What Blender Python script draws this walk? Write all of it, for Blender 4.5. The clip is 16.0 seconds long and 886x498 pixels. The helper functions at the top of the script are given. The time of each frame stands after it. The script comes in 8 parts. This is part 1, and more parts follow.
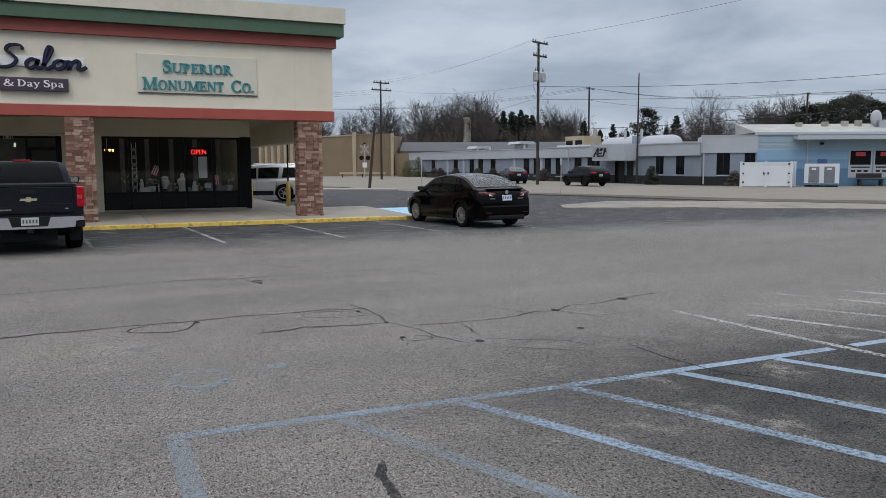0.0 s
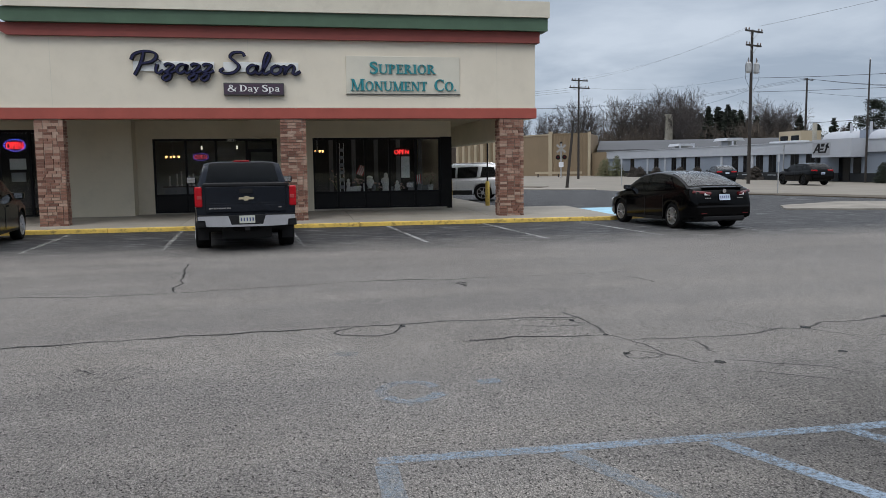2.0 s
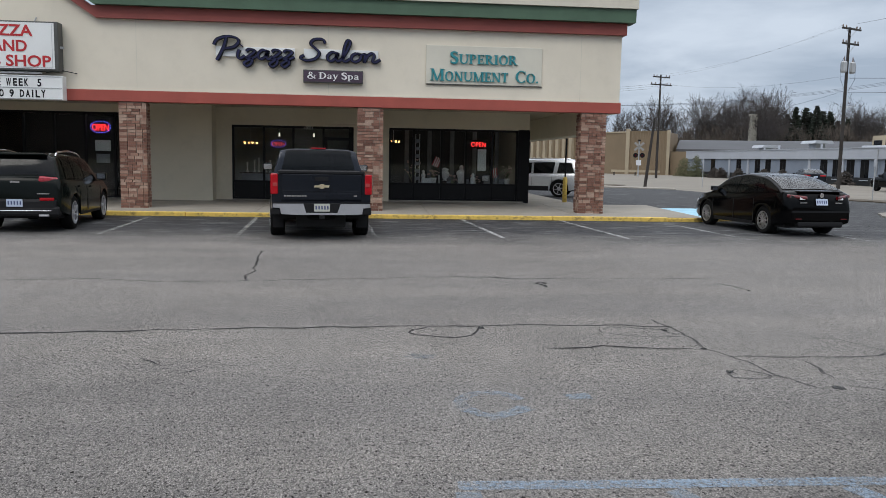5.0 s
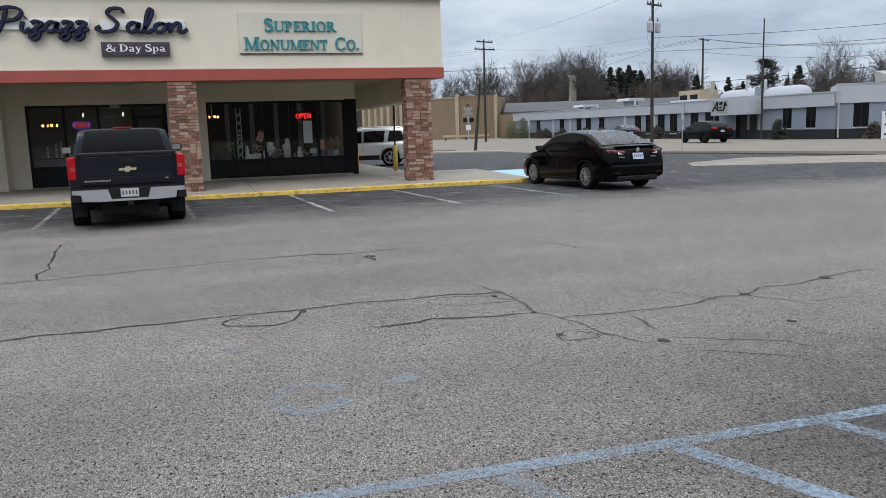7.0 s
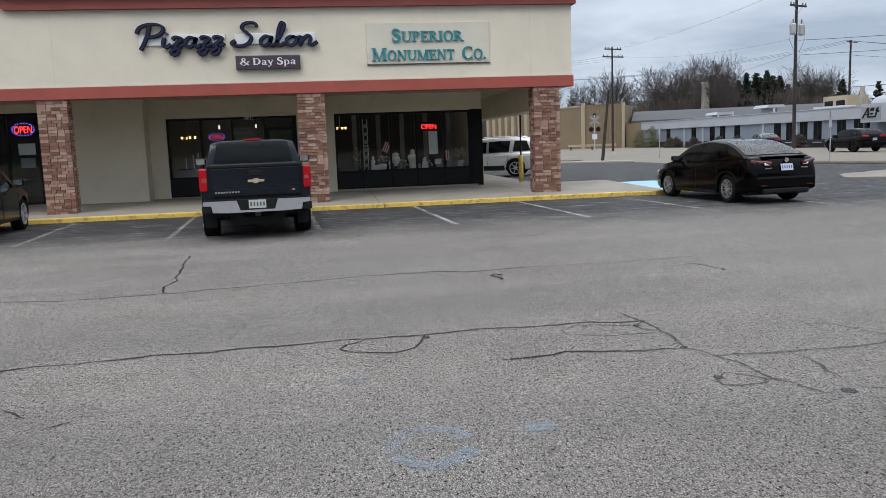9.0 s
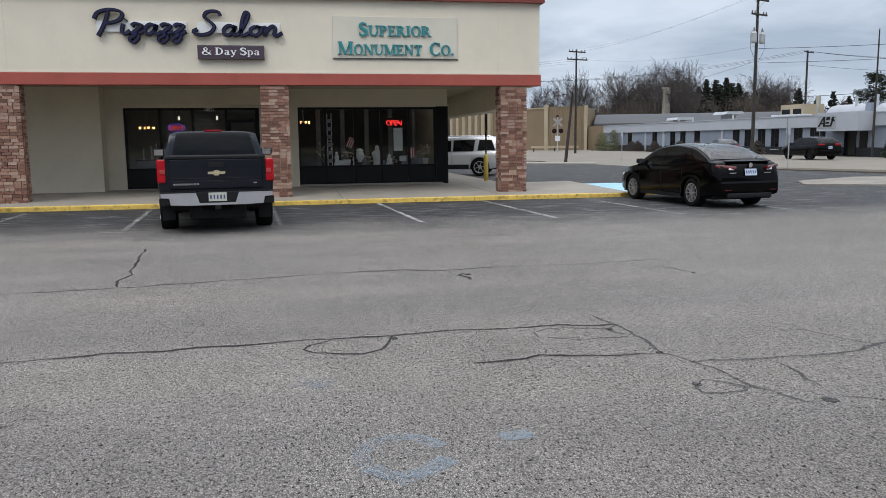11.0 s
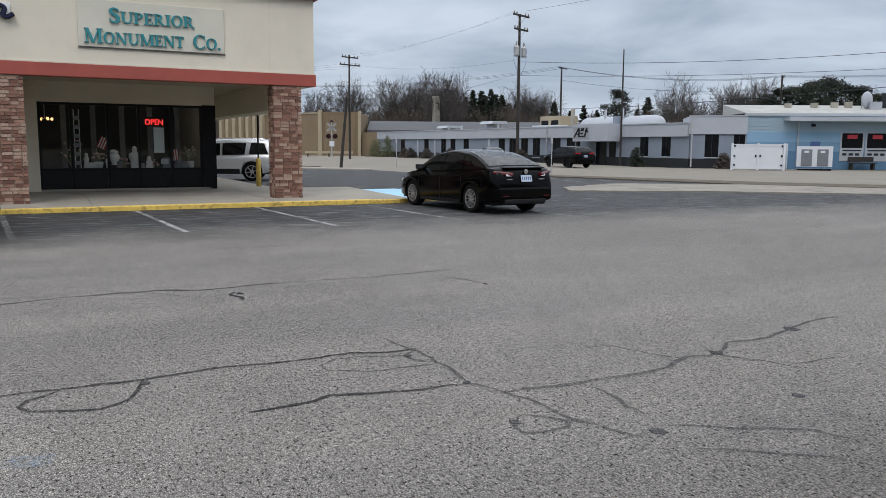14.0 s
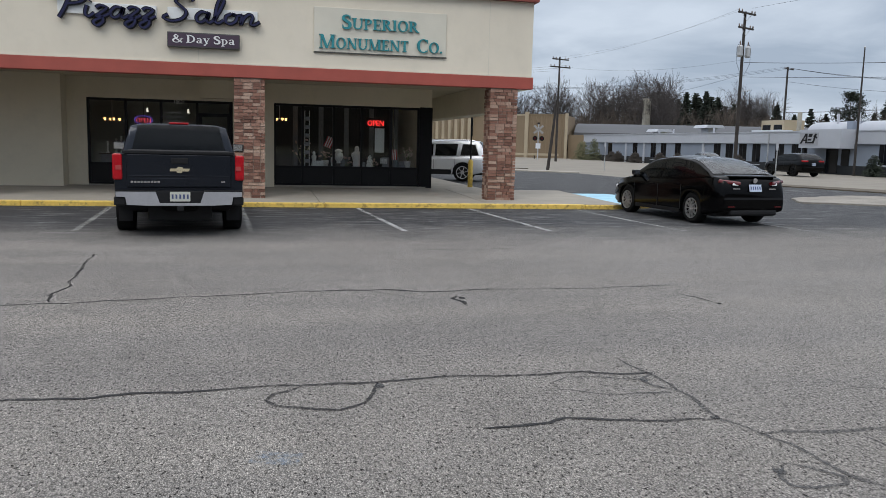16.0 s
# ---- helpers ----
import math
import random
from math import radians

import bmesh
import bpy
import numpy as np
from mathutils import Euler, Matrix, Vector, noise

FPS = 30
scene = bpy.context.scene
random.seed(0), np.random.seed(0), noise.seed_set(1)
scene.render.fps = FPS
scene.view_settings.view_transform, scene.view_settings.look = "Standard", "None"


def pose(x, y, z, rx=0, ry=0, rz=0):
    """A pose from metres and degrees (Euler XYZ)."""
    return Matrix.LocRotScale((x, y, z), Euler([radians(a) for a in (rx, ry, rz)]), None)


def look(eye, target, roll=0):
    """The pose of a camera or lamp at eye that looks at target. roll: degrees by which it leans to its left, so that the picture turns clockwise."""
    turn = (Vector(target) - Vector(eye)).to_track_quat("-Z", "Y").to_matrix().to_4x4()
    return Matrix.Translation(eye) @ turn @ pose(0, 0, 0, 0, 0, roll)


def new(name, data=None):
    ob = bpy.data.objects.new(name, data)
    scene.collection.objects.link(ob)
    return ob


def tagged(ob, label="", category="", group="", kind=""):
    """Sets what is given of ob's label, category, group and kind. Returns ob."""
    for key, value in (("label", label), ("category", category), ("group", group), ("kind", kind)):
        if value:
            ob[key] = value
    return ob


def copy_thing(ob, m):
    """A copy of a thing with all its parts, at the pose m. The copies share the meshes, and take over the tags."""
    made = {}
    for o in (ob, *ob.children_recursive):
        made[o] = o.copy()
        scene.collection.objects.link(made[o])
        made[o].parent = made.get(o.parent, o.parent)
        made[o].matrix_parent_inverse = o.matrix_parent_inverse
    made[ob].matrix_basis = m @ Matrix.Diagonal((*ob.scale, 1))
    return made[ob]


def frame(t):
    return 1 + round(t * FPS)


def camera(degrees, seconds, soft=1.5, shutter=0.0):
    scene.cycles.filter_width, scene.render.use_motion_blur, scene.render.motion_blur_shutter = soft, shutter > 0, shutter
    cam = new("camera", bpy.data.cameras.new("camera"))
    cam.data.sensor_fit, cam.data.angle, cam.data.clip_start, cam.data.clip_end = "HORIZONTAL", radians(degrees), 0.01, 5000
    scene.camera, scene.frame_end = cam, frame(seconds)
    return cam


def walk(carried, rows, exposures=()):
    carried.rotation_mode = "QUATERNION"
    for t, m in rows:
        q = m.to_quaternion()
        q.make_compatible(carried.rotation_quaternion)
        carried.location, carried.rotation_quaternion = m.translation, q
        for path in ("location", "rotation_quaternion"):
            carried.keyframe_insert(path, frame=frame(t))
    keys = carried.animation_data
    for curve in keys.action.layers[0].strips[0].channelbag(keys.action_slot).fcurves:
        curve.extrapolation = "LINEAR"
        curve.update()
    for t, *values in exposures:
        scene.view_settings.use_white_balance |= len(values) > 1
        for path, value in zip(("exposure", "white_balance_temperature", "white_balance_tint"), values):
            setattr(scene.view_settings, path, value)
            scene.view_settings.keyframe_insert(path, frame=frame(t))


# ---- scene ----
cam = camera(58.0, 16.0, soft=0.55)
PATH = [
    (0, (0.153, 0.128, 1.743), (0.973, 1.94, 1.533), -0.2),
    (0.5, (0.081, 0.373, 1.722), (0.822, 2.219, 1.515), -0.7),
    (1, (0.081, 0.579, 1.699), (0.697, 2.47, 1.489), -0.9),
    (1.5, (0.175, 0.8, 1.708), (0.552, 2.754, 1.503), -1.4),
    (2, (0.173, 0.946, 1.689), (0.536, 2.902, 1.483), -0.7),
    (2.5, (0.072, 1.029, 1.692), (0.313, 3.003, 1.476), 0.4),
    (3, (0.103, 1.19, 1.677), (0.111, 3.179, 1.463), -0.2),
    (5.5, (0.13, 1.482, 1.668), (0.404, 3.449, 1.434), -0.1),
    (6, (0.201, 1.542, 1.675), (0.555, 3.491, 1.401), -1.8),
    (6.5, (0.32, 1.799, 1.666), (0.752, 3.732, 1.384), -1.8),
    (7, (0.413, 1.947, 1.635), (0.989, 3.839, 1.338), -1.8),
    (7.5, (0.391, 2.1, 1.637), (1.049, 3.966, 1.34), -0.6),
    (8, (0.446, 2.255, 1.633), (1.124, 4.113, 1.338), -0.6),
    (8.5, (0.513, 2.437, 1.66), (1.054, 4.341, 1.374), -1.2),
    (9, (0.49, 2.598, 1.65), (0.771, 4.561, 1.387), -2.1),
    (11.5, (0.448, 2.972, 1.588), (0.917, 4.897, 1.316), 0.8),
    (12, (0.548, 3.16, 1.561), (1.25, 5.013, 1.295), 1.5),
    (12.5, (0.605, 3.36, 1.595), (1.306, 5.214, 1.329), 0.9),
    (13, (0.585, 3.532, 1.586), (1.368, 5.352, 1.318), 1.3),
    (13.5, (0.603, 3.695, 1.573), (1.559, 5.433, 1.314), 1.5),
    (14, (0.684, 3.826, 1.563), (1.588, 5.592, 1.307), 0.4),
    (14.5, (0.748, 3.897, 1.565), (1.54, 5.714, 1.305), -0.1),
    (15, (0.744, 3.959, 1.565), (1.423, 5.821, 1.297), -1.1),
    (15.5, (0.612, 4.07, 1.581), (1.236, 5.952, 1.322), -0.4),
    (16, (0.519, 4.168, 1.597), (0.959, 6.102, 1.338), 1.4),
]
walk(cam, [(t, look(eye, target, roll)) for t, eye, target, roll in PATH], [(0.0, -0.03), (3.0, 0.10), (6.0, 0.21), (7.0, 0.28), (8.0, 0.29), (9.0, 0.29), (12.0, 0.26), (13.0, 0.21), (14.0, 0.14), (16.0, 0.16)])

# ---- sky and sun ----
world = bpy.data.worlds.new("overcast_sky")
scene.world = world
world.use_nodes = True
wn, wl = world.node_tree.nodes, world.node_tree.links
wn.clear()
SUN_UP, SUN_TURN = radians(48), radians(215)
wout = wn.new("ShaderNodeOutputWorld")
sky = wn.new("ShaderNodeTexSky")
sky.sky_type, sky.sun_disc, sky.sun_elevation, sky.sun_rotation = "NISHITA", False, SUN_UP, SUN_TURN
sky_bg = wn.new("ShaderNodeBackground")
sky_bg.inputs["Strength"].default_value = 0.05
wl.new(sky.outputs["Color"], sky_bg.inputs["Color"])
wco = wn.new("ShaderNodeTexCoord")
wsep = wn.new("ShaderNodeSeparateXYZ")
wl.new(wco.outputs["Generated"], wsep.inputs[0])
# cloud layer: flat bands near the horizon, brighter towards the zenith
wup = wn.new("ShaderNodeMath"); wup.operation = "ADD"; wup.inputs[1].default_value = 0.16
wl.new(wsep.outputs["Z"], wup.inputs[0])
wmax = wn.new("ShaderNodeMath"); wmax.operation = "MAXIMUM"; wmax.inputs[1].default_value = 0.08
wl.new(wup.outputs[0], wmax.inputs[0])
wdx = wn.new("ShaderNodeMath"); wdx.operation = "DIVIDE"
wdy = wn.new("ShaderNodeMath"); wdy.operation = "DIVIDE"
for a, b in ((wdx, "X"), (wdy, "Y")):
    wl.new(wsep.outputs[b], a.inputs[0]); wl.new(wmax.outputs[0], a.inputs[1])
wcmb = wn.new("ShaderNodeCombineXYZ")
wl.new(wdx.outputs[0], wcmb.inputs[0]); wl.new(wdy.outputs[0], wcmb.inputs[1])
wnz = wn.new("ShaderNodeTexNoise")
wnz.inputs["Scale"].default_value, wnz.inputs["Detail"].default_value, wnz.inputs["Roughness"].default_value = 1.1, 7.0, 0.55
wnz.inputs["Distortion"].default_value = 0.3
wl.new(wcmb.outputs[0], wnz.inputs["Vector"])
wr = wn.new("ShaderNodeValToRGB")
wr.color_ramp.elements[0].position, wr.color_ramp.elements[0].color = 0.36, (0.395, 0.475, 0.592, 1)
wr.color_ramp.elements[1].position, wr.color_ramp.elements[1].color = 0.66, (0.655, 0.738, 0.853, 1)
wl.new(wnz.outputs["Fac"], wr.inputs[0])
wzr = wn.new("ShaderNodeMapRange")
wzr.inputs["From Min"].default_value, wzr.inputs["From Max"].default_value = 0.22, 0.9
wzr.inputs["To Min"].default_value, wzr.inputs["To Max"].default_value = 0.90, 3.0
wl.new(wsep.outputs["Z"], wzr.inputs["Value"])
cloud_bg = wn.new("ShaderNodeBackground")
wwarm = wn.new("ShaderNodeMix"); wwarm.data_type, wwarm.blend_type = "RGBA", "MULTIPLY"
wwr = wn.new("ShaderNodeMapRange"); wwr.inputs["From Min"].default_value, wwr.inputs["From Max"].default_value = 0.25, 0.7
wl.new(wsep.outputs["Z"], wwr.inputs["Value"]); wl.new(wwr.outputs[0], wwarm.inputs["Factor"])
wl.new(wr.outputs["Color"], wwarm.inputs["A"]); wwarm.inputs["B"].default_value = (1.115, 1.0, 0.895, 1)
wl.new(wwarm.outputs["Result"], cloud_bg.inputs["Color"]); wl.new(wzr.outputs[0], cloud_bg.inputs["Strength"])
wadd = wn.new("ShaderNodeMixShader")
wadd.inputs[0].default_value = 0.92
wl.new(sky_bg.outputs[0], wadd.inputs[1]); wl.new(cloud_bg.outputs[0], wadd.inputs[2])
wl.new(wadd.outputs[0], wout.inputs["Surface"])

sun_data = bpy.data.lights.new("sun", "SUN")
sun_data.energy, sun_data.angle, sun_data.color = 0.7, radians(25), (1.0, 0.96, 0.9)
sun = new("sun", sun_data)
sun.matrix_world = look((0, 0, 60), (60 * math.cos(SUN_UP) * -math.sin(SUN_TURN), 60 * math.cos(SUN_UP) * -math.cos(SUN_TURN), 60 - 60 * math.sin(SUN_UP)))


# ---- materials ----
def nodes_of(name):
    m = bpy.data.materials.new(name)
    m.use_nodes = True
    return m, m.node_tree.nodes, m.node_tree.links, m.node_tree.nodes["Principled BSDF"]


def ramp(nd, stops):
    r = nd.new("ShaderNodeValToRGB")
    els = r.color_ramp.elements
    while len(els) < len(stops):
        els.new(0.5)
    for e, (p, c) in zip(els, stops):
        e.position, e.color = p, (*c, 1)
    return r


def noise_tex(nd, lk, vec, scale, detail=3.0, rough=0.5):
    n = nd.new("ShaderNodeTexNoise")
    n.inputs["Scale"].default_value, n.inputs["Detail"].default_value, n.inputs["Roughness"].default_value = scale, detail, rough
    lk.new(vec, n.inputs["Vector"])
    return n.outputs["Fac"]


def mixc(nd, lk, fac, a, b, kind="MIX"):
    m = nd.new("ShaderNodeMix")
    m.data_type, m.blend_type = "RGBA", kind
    for sock, v in ((m.inputs["Factor"], fac), (m.inputs["A"], a), (m.inputs["B"], b)):
        if isinstance(v, (int, float)):
            sock.default_value = v
        elif isinstance(v, tuple):
            sock.default_value = (*v, 1) if len(v) == 3 else v
        else:
            lk.new(v, sock)
    return m.outputs["Result"]


def surface(name, col, rough=0.7, var=0.18, scale=1.2, fine=45.0, bump=0.08, metal=0.0, dirt=None, dirt_amt=0.35, island=0.0, obj_rand=0.0, spec=0.5, coat=0.0):
    """Plain-coloured stuff with broad stains and fine grain, in metres."""
    m, nd, lk, p = nodes_of(name)
    pos = nd.new("ShaderNodeNewGeometry").outputs["Position"]
    big, small = noise_tex(nd, lk, pos, scale, 4.0, 0.6), noise_tex(nd, lk, pos, fine, 3.0, 0.6)
    lo, hi = tuple(c * (1 - var) for c in col), tuple(min(1, c * (1 + var)) for c in col)
    r1 = ramp(nd, [(0.3, lo), (0.7, hi)])
    lk.new(big, r1.inputs[0])
    r2 = ramp(nd, [(0.3, (1 - var * 0.6,) * 3), (0.7, (1 + var * 0.4,) * 3)])
    lk.new(small, r2.inputs[0])
    c = mixc(nd, lk, 1.0, r1.outputs[0], r2.outputs[0], "MULTIPLY")
    if dirt:
        d = ramp(nd, [(0.5, (0, 0, 0)), (0.72, (dirt_amt,) * 3)])
        lk.new(noise_tex(nd, lk, pos, scale * 2.7, 6.0, 0.7), d.inputs[0])
        c = mixc(nd, lk, d.outputs[0], c, dirt)
    for amount, node, socket in ((island, "ShaderNodeNewGeometry", "Random Per Island"), (obj_rand, "ShaderNodeObjectInfo", "Random")):
        if amount:
            r3 = ramp(nd, [(0.0, (1 - amount,) * 3), (1.0, (1 + amount,) * 3)])
            lk.new(nd.new(node).outputs[socket], r3.inputs[0])
            c = mixc(nd, lk, 1.0, c, r3.outputs[0], "MULTIPLY")
    lk.new(c, p.inputs["Base Color"])
    rr = nd.new("ShaderNodeMapRange")
    rr.inputs["To Min"].default_value, rr.inputs["To Max"].default_value = max(0.02, rough - 0.1), min(1, rough + 0.1)
    lk.new(small, rr.inputs["Value"])
    lk.new(rr.outputs[0], p.inputs["Roughness"])
    p.inputs["Metallic"].default_value = metal
    p.inputs["Specular IOR Level"].default_value = spec
    p.inputs["Coat Weight"].default_value = coat
    p.inputs["Coat Roughness"].default_value = 0.05
    if bump:
        b = nd.new("ShaderNodeBump")
        b.inputs["Strength"].default_value, b.inputs["Distance"].default_value = bump, 0.02
        lk.new(small, b.inputs["Height"])
        lk.new(b.outputs[0], p.inputs["Normal"])
    return m


def glow(name, col, power):
    m, nd, lk, p = nodes_of(name)
    p.inputs["Base Color"].default_value = (*col, 1)
    p.inputs["Emission Color"].default_value = (*col, 1)
    p.inputs["Emission Strength"].default_value = power
    return m


def glass(name, tint=(0.5, 0.53, 0.54), rough=0.01, clear=0.75):
    """A thin pane: see-through, with a mirror gloss that grows at a slant."""
    m, nd, lk, p = nodes_of(name)
    nd.remove(p)
    t, g, mx = nd.new("ShaderNodeBsdfTransparent"), nd.new("ShaderNodeBsdfGlossy"), nd.new("ShaderNodeMixShader")
    t.inputs["Color"].default_value = (*tint, 1)
    g.inputs["Roughness"].default_value = rough
    f = nd.new("ShaderNodeFresnel")
    f.inputs["IOR"].default_value = 1.0 + clear
    lk.new(f.outputs[0], mx.inputs[0]); lk.new(t.outputs[0], mx.inputs[1]); lk.new(g.outputs[0], mx.inputs[2])
    lk.new(mx.outputs[0], nd["Material Output"].inputs["Surface"])
    return m


def worn_paint(name, col, keep=0.5, soft=0.12, scale=22.0, fresh=None):
    """Road paint that has worn through to the ground under it."""
    m, nd, lk, p = nodes_of(name)
    pos = nd.new("ShaderNodeNewGeometry").outputs["Position"]
    n1, n2 = noise_tex(nd, lk, pos, scale, 6.0, 0.75), noise_tex(nd, lk, pos, 0.9, 3.0)
    ad = nd.new("ShaderNodeMath"); ad.operation = "MULTIPLY_ADD"; ad.inputs[1].default_value = 0.5
    lk.new(n2, ad.inputs[0]); lk.new(n1, ad.inputs[2])
    r = nd.new("ShaderNodeMapRange")
    mid = 0.5 + keep * 0.5
    r.inputs["From Min"].default_value, r.inputs["From Max"].default_value = mid - soft, mid + soft
    r.inputs["To Min"].default_value, r.inputs["To Max"].default_value = 1.0, 0.0
    lk.new(ad.outputs[0], r.inputs["Value"])
    if fresh:
        # fresher towards the far bays, where fewer tyres cross it
        x0, x1, more = fresh
        sx = nd.new("ShaderNodeSeparateXYZ"); lk.new(pos, sx.inputs[0])
        g = nd.new("ShaderNodeMapRange")
        g.inputs["From Min"].default_value, g.inputs["From Max"].default_value, g.inputs["To Max"].default_value = x0, x1, more
        lk.new(sx.outputs["X"], g.inputs["Value"])
        less = nd.new("ShaderNodeMath"); less.operation = "SUBTRACT"
        lk.new(ad.outputs[0], less.inputs[0]); lk.new(g.outputs[0], less.inputs[1])
        lk.new(less.outputs[0], r.inputs["Value"])
    lk.new(r.outputs[0], p.inputs["Alpha"])
    c = ramp(nd, [(0.3, tuple(v * 0.75 for v in col)), (0.7, col)])
    lk.new(n1, c.inputs[0]); lk.new(c.outputs[0], p.inputs["Base Color"])
    p.inputs["Roughness"].default_value = 0.8
    p.inputs["Specular IOR Level"].default_value = 0.15
    return m


def asphalt_material():
    m, nd, lk, p = nodes_of("old_asphalt")
    pos = nd.new("ShaderNodeNewGeometry").outputs["Position"]
    sep = nd.new("ShaderNodeSeparateXYZ"); lk.new(pos, sep.inputs[0])
    broad, mid = noise_tex(nd, lk, pos, 0.22, 5.0, 0.6), noise_tex(nd, lk, pos, 1.7, 5.0, 0.65)
    base = ramp(nd, [(0.3, (0.222, 0.208, 0.193)), (0.7, (0.270, 0.255, 0.239))])
    lk.new(broad, base.inputs[0])
    lane_map = nd.new("ShaderNodeMapping"); lane_map.inputs["Scale"].default_value, lane_map.inputs["Rotation"].default_value = (0.12, 0.9, 1), (0, 0, 0.06)
    lk.new(pos, lane_map.inputs["Vector"])
    lane = ramp(nd, [(0.34, (0.90, 0.90, 0.91)), (0.66, (1.10, 1.09, 1.07))]); lk.new(noise_tex(nd, lk, lane_map.outputs[0], 0.9, 4.0, 0.6), lane.inputs[0])
    mm = ramp(nd, [(0.3, (0.92,) * 3), (0.7, (1.06,) * 3)]); lk.new(mid, mm.inputs[0])
    c = mixc(nd, lk, 1.0, mixc(nd, lk, 1.0, base.outputs[0], lane.outputs[0], "MULTIPLY"), mm.outputs[0], "MULTIPLY")
    # stones stretched along y against foreshortening, pale on top, dark binder between them
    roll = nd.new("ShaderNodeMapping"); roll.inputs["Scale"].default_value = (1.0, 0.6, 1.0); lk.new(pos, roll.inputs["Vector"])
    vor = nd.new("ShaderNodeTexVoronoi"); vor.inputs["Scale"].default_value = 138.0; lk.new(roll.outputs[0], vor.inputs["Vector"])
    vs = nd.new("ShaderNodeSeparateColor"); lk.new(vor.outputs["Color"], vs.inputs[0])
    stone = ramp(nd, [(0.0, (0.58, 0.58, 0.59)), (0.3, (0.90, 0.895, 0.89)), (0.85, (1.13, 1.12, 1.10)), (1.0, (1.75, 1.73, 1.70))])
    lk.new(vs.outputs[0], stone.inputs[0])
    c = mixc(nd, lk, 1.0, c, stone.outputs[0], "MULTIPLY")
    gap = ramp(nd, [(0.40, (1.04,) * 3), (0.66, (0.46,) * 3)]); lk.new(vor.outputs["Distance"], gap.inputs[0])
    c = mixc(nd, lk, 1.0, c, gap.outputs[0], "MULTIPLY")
    # crevices where stones have been lost, their shade put into the colour
    pit = ramp(nd, [(0.555, (1.02, 1.02, 1.02)), (0.63, (0.10, 0.10, 0.105))]); lk.new(noise_tex(nd, lk, roll.outputs[0], 50.0, 4.0, 0.68), pit.inputs[0])
    c = mixc(nd, lk, 1.0, c, pit.outputs[0], "MULTIPLY")
    # darker towards low x and low y, with a wavering edge
    lx = nd.new("ShaderNodeMath"); lx.operation = "MULTIPLY_ADD"; lx.inputs[1].default_value = 3.0
    lk.new(broad, lx.inputs[0]); lk.new(sep.outputs["X"], lx.inputs[2])
    lxr = nd.new("ShaderNodeMapRange"); lxr.inputs["From Min"].default_value, lxr.inputs["From Max"].default_value = 3.4, -0.6
    lk.new(lx.outputs[0], lxr.inputs["Value"])
    ly = nd.new("ShaderNodeMath"); ly.operation = "MULTIPLY_ADD"; ly.inputs[1].default_value = 3.0
    lk.new(mid, ly.inputs[0]); lk.new(sep.outputs["Y"], ly.inputs[2])
    lyr = nd.new("ShaderNodeMapRange"); lyr.inputs["From Min"].default_value, lyr.inputs["From Max"].default_value = 10.6, 6.4
    lk.new(ly.outputs[0], lyr.inputs["Value"])
    left_dark = nd.new("ShaderNodeMath"); left_dark.operation = "MULTIPLY"; lk.new(lxr.outputs[0], left_dark.inputs[0]); lk.new(lyr.outputs[0], left_dark.inputs[1])
    c = mixc(nd, lk, left_dark.outputs[0], c, mixc(nd, lk, 1.0, c, (0.72, 0.72, 0.735), "MULTIPLY"))
    # sealed bays along the kerb, with a ragged edge, scuffed lighter
    wob = nd.new("ShaderNodeMath"); wob.operation = "MULTIPLY_ADD"; wob.inputs[1].default_value = 3.0
    lk.new(noise_tex(nd, lk, pos, 0.8, 4.0, 0.6), wob.inputs[0]); lk.new(sep.outputs["Y"], wob.inputs[2])
    band = nd.new("ShaderNodeMapRange"); band.inputs["From Min"].default_value, band.inputs["From Max"].default_value = 18.2, 21.5
    lk.new(wob.outputs[0], band.inputs["Value"])
    scuff_map = nd.new("ShaderNodeMapping"); scuff_map.inputs["Scale"].default_value = (0.45, 2.6, 1); lk.new(pos, scuff_map.inputs["Vector"])
    scuff = ramp(nd, [(0.47, (0.034, 0.034, 0.036)), (0.56, (0.070, 0.070, 0.072)), (0.66, (0.28, 0.28, 0.28))]); lk.new(noise_tex(nd, lk, scuff_map.outputs[0], 2.2, 9.0, 0.78), scuff.inputs[0])
    c = mixc(nd, lk, band.outputs[0], c, scuff.outputs[0])
    # darker patch in the hatched corner
    dx = nd.new("ShaderNodeMapRange"); dx.inputs["From Min"].default_value, dx.inputs["From Max"].default_value = 2.5, 5.6
    wx = nd.new("ShaderNodeMath"); wx.operation = "MULTIPLY_ADD"; wx.inputs[1].default_value = 2.4
    lk.new(mid, wx.inputs[0]); lk.new(sep.outputs["X"], wx.inputs[2]); lk.new(wx.outputs[0], dx.inputs["Value"])
    dy = nd.new("ShaderNodeMapRange"); dy.inputs["From Min"].default_value, dy.inputs["From Max"].default_value = 7.8, 5.9
    wy = nd.new("ShaderNodeMath"); wy.operation = "MULTIPLY_ADD"; wy.inputs[1].default_value = 1.6
    lk.new(mid, wy.inputs[0]); lk.new(sep.outputs["Y"], wy.inputs[2]); lk.new(wy.outputs[0], dy.inputs["Value"])
    dm = nd.new("ShaderNodeMath"); dm.operation = "MULTIPLY"; lk.new(dx.outputs[0], dm.inputs[0]); lk.new(dy.outputs[0], dm.inputs[1])
    hatch_wear = ramp(nd, [(0.45, (0.16, 0.16, 0.172)), (0.57, (0.31, 0.31, 0.314)), (0.66, (1.05, 1.05, 1.03))]); lk.new(noise_tex(nd, lk, pos, 1.3, 8.0, 0.75), hatch_wear.inputs[0])
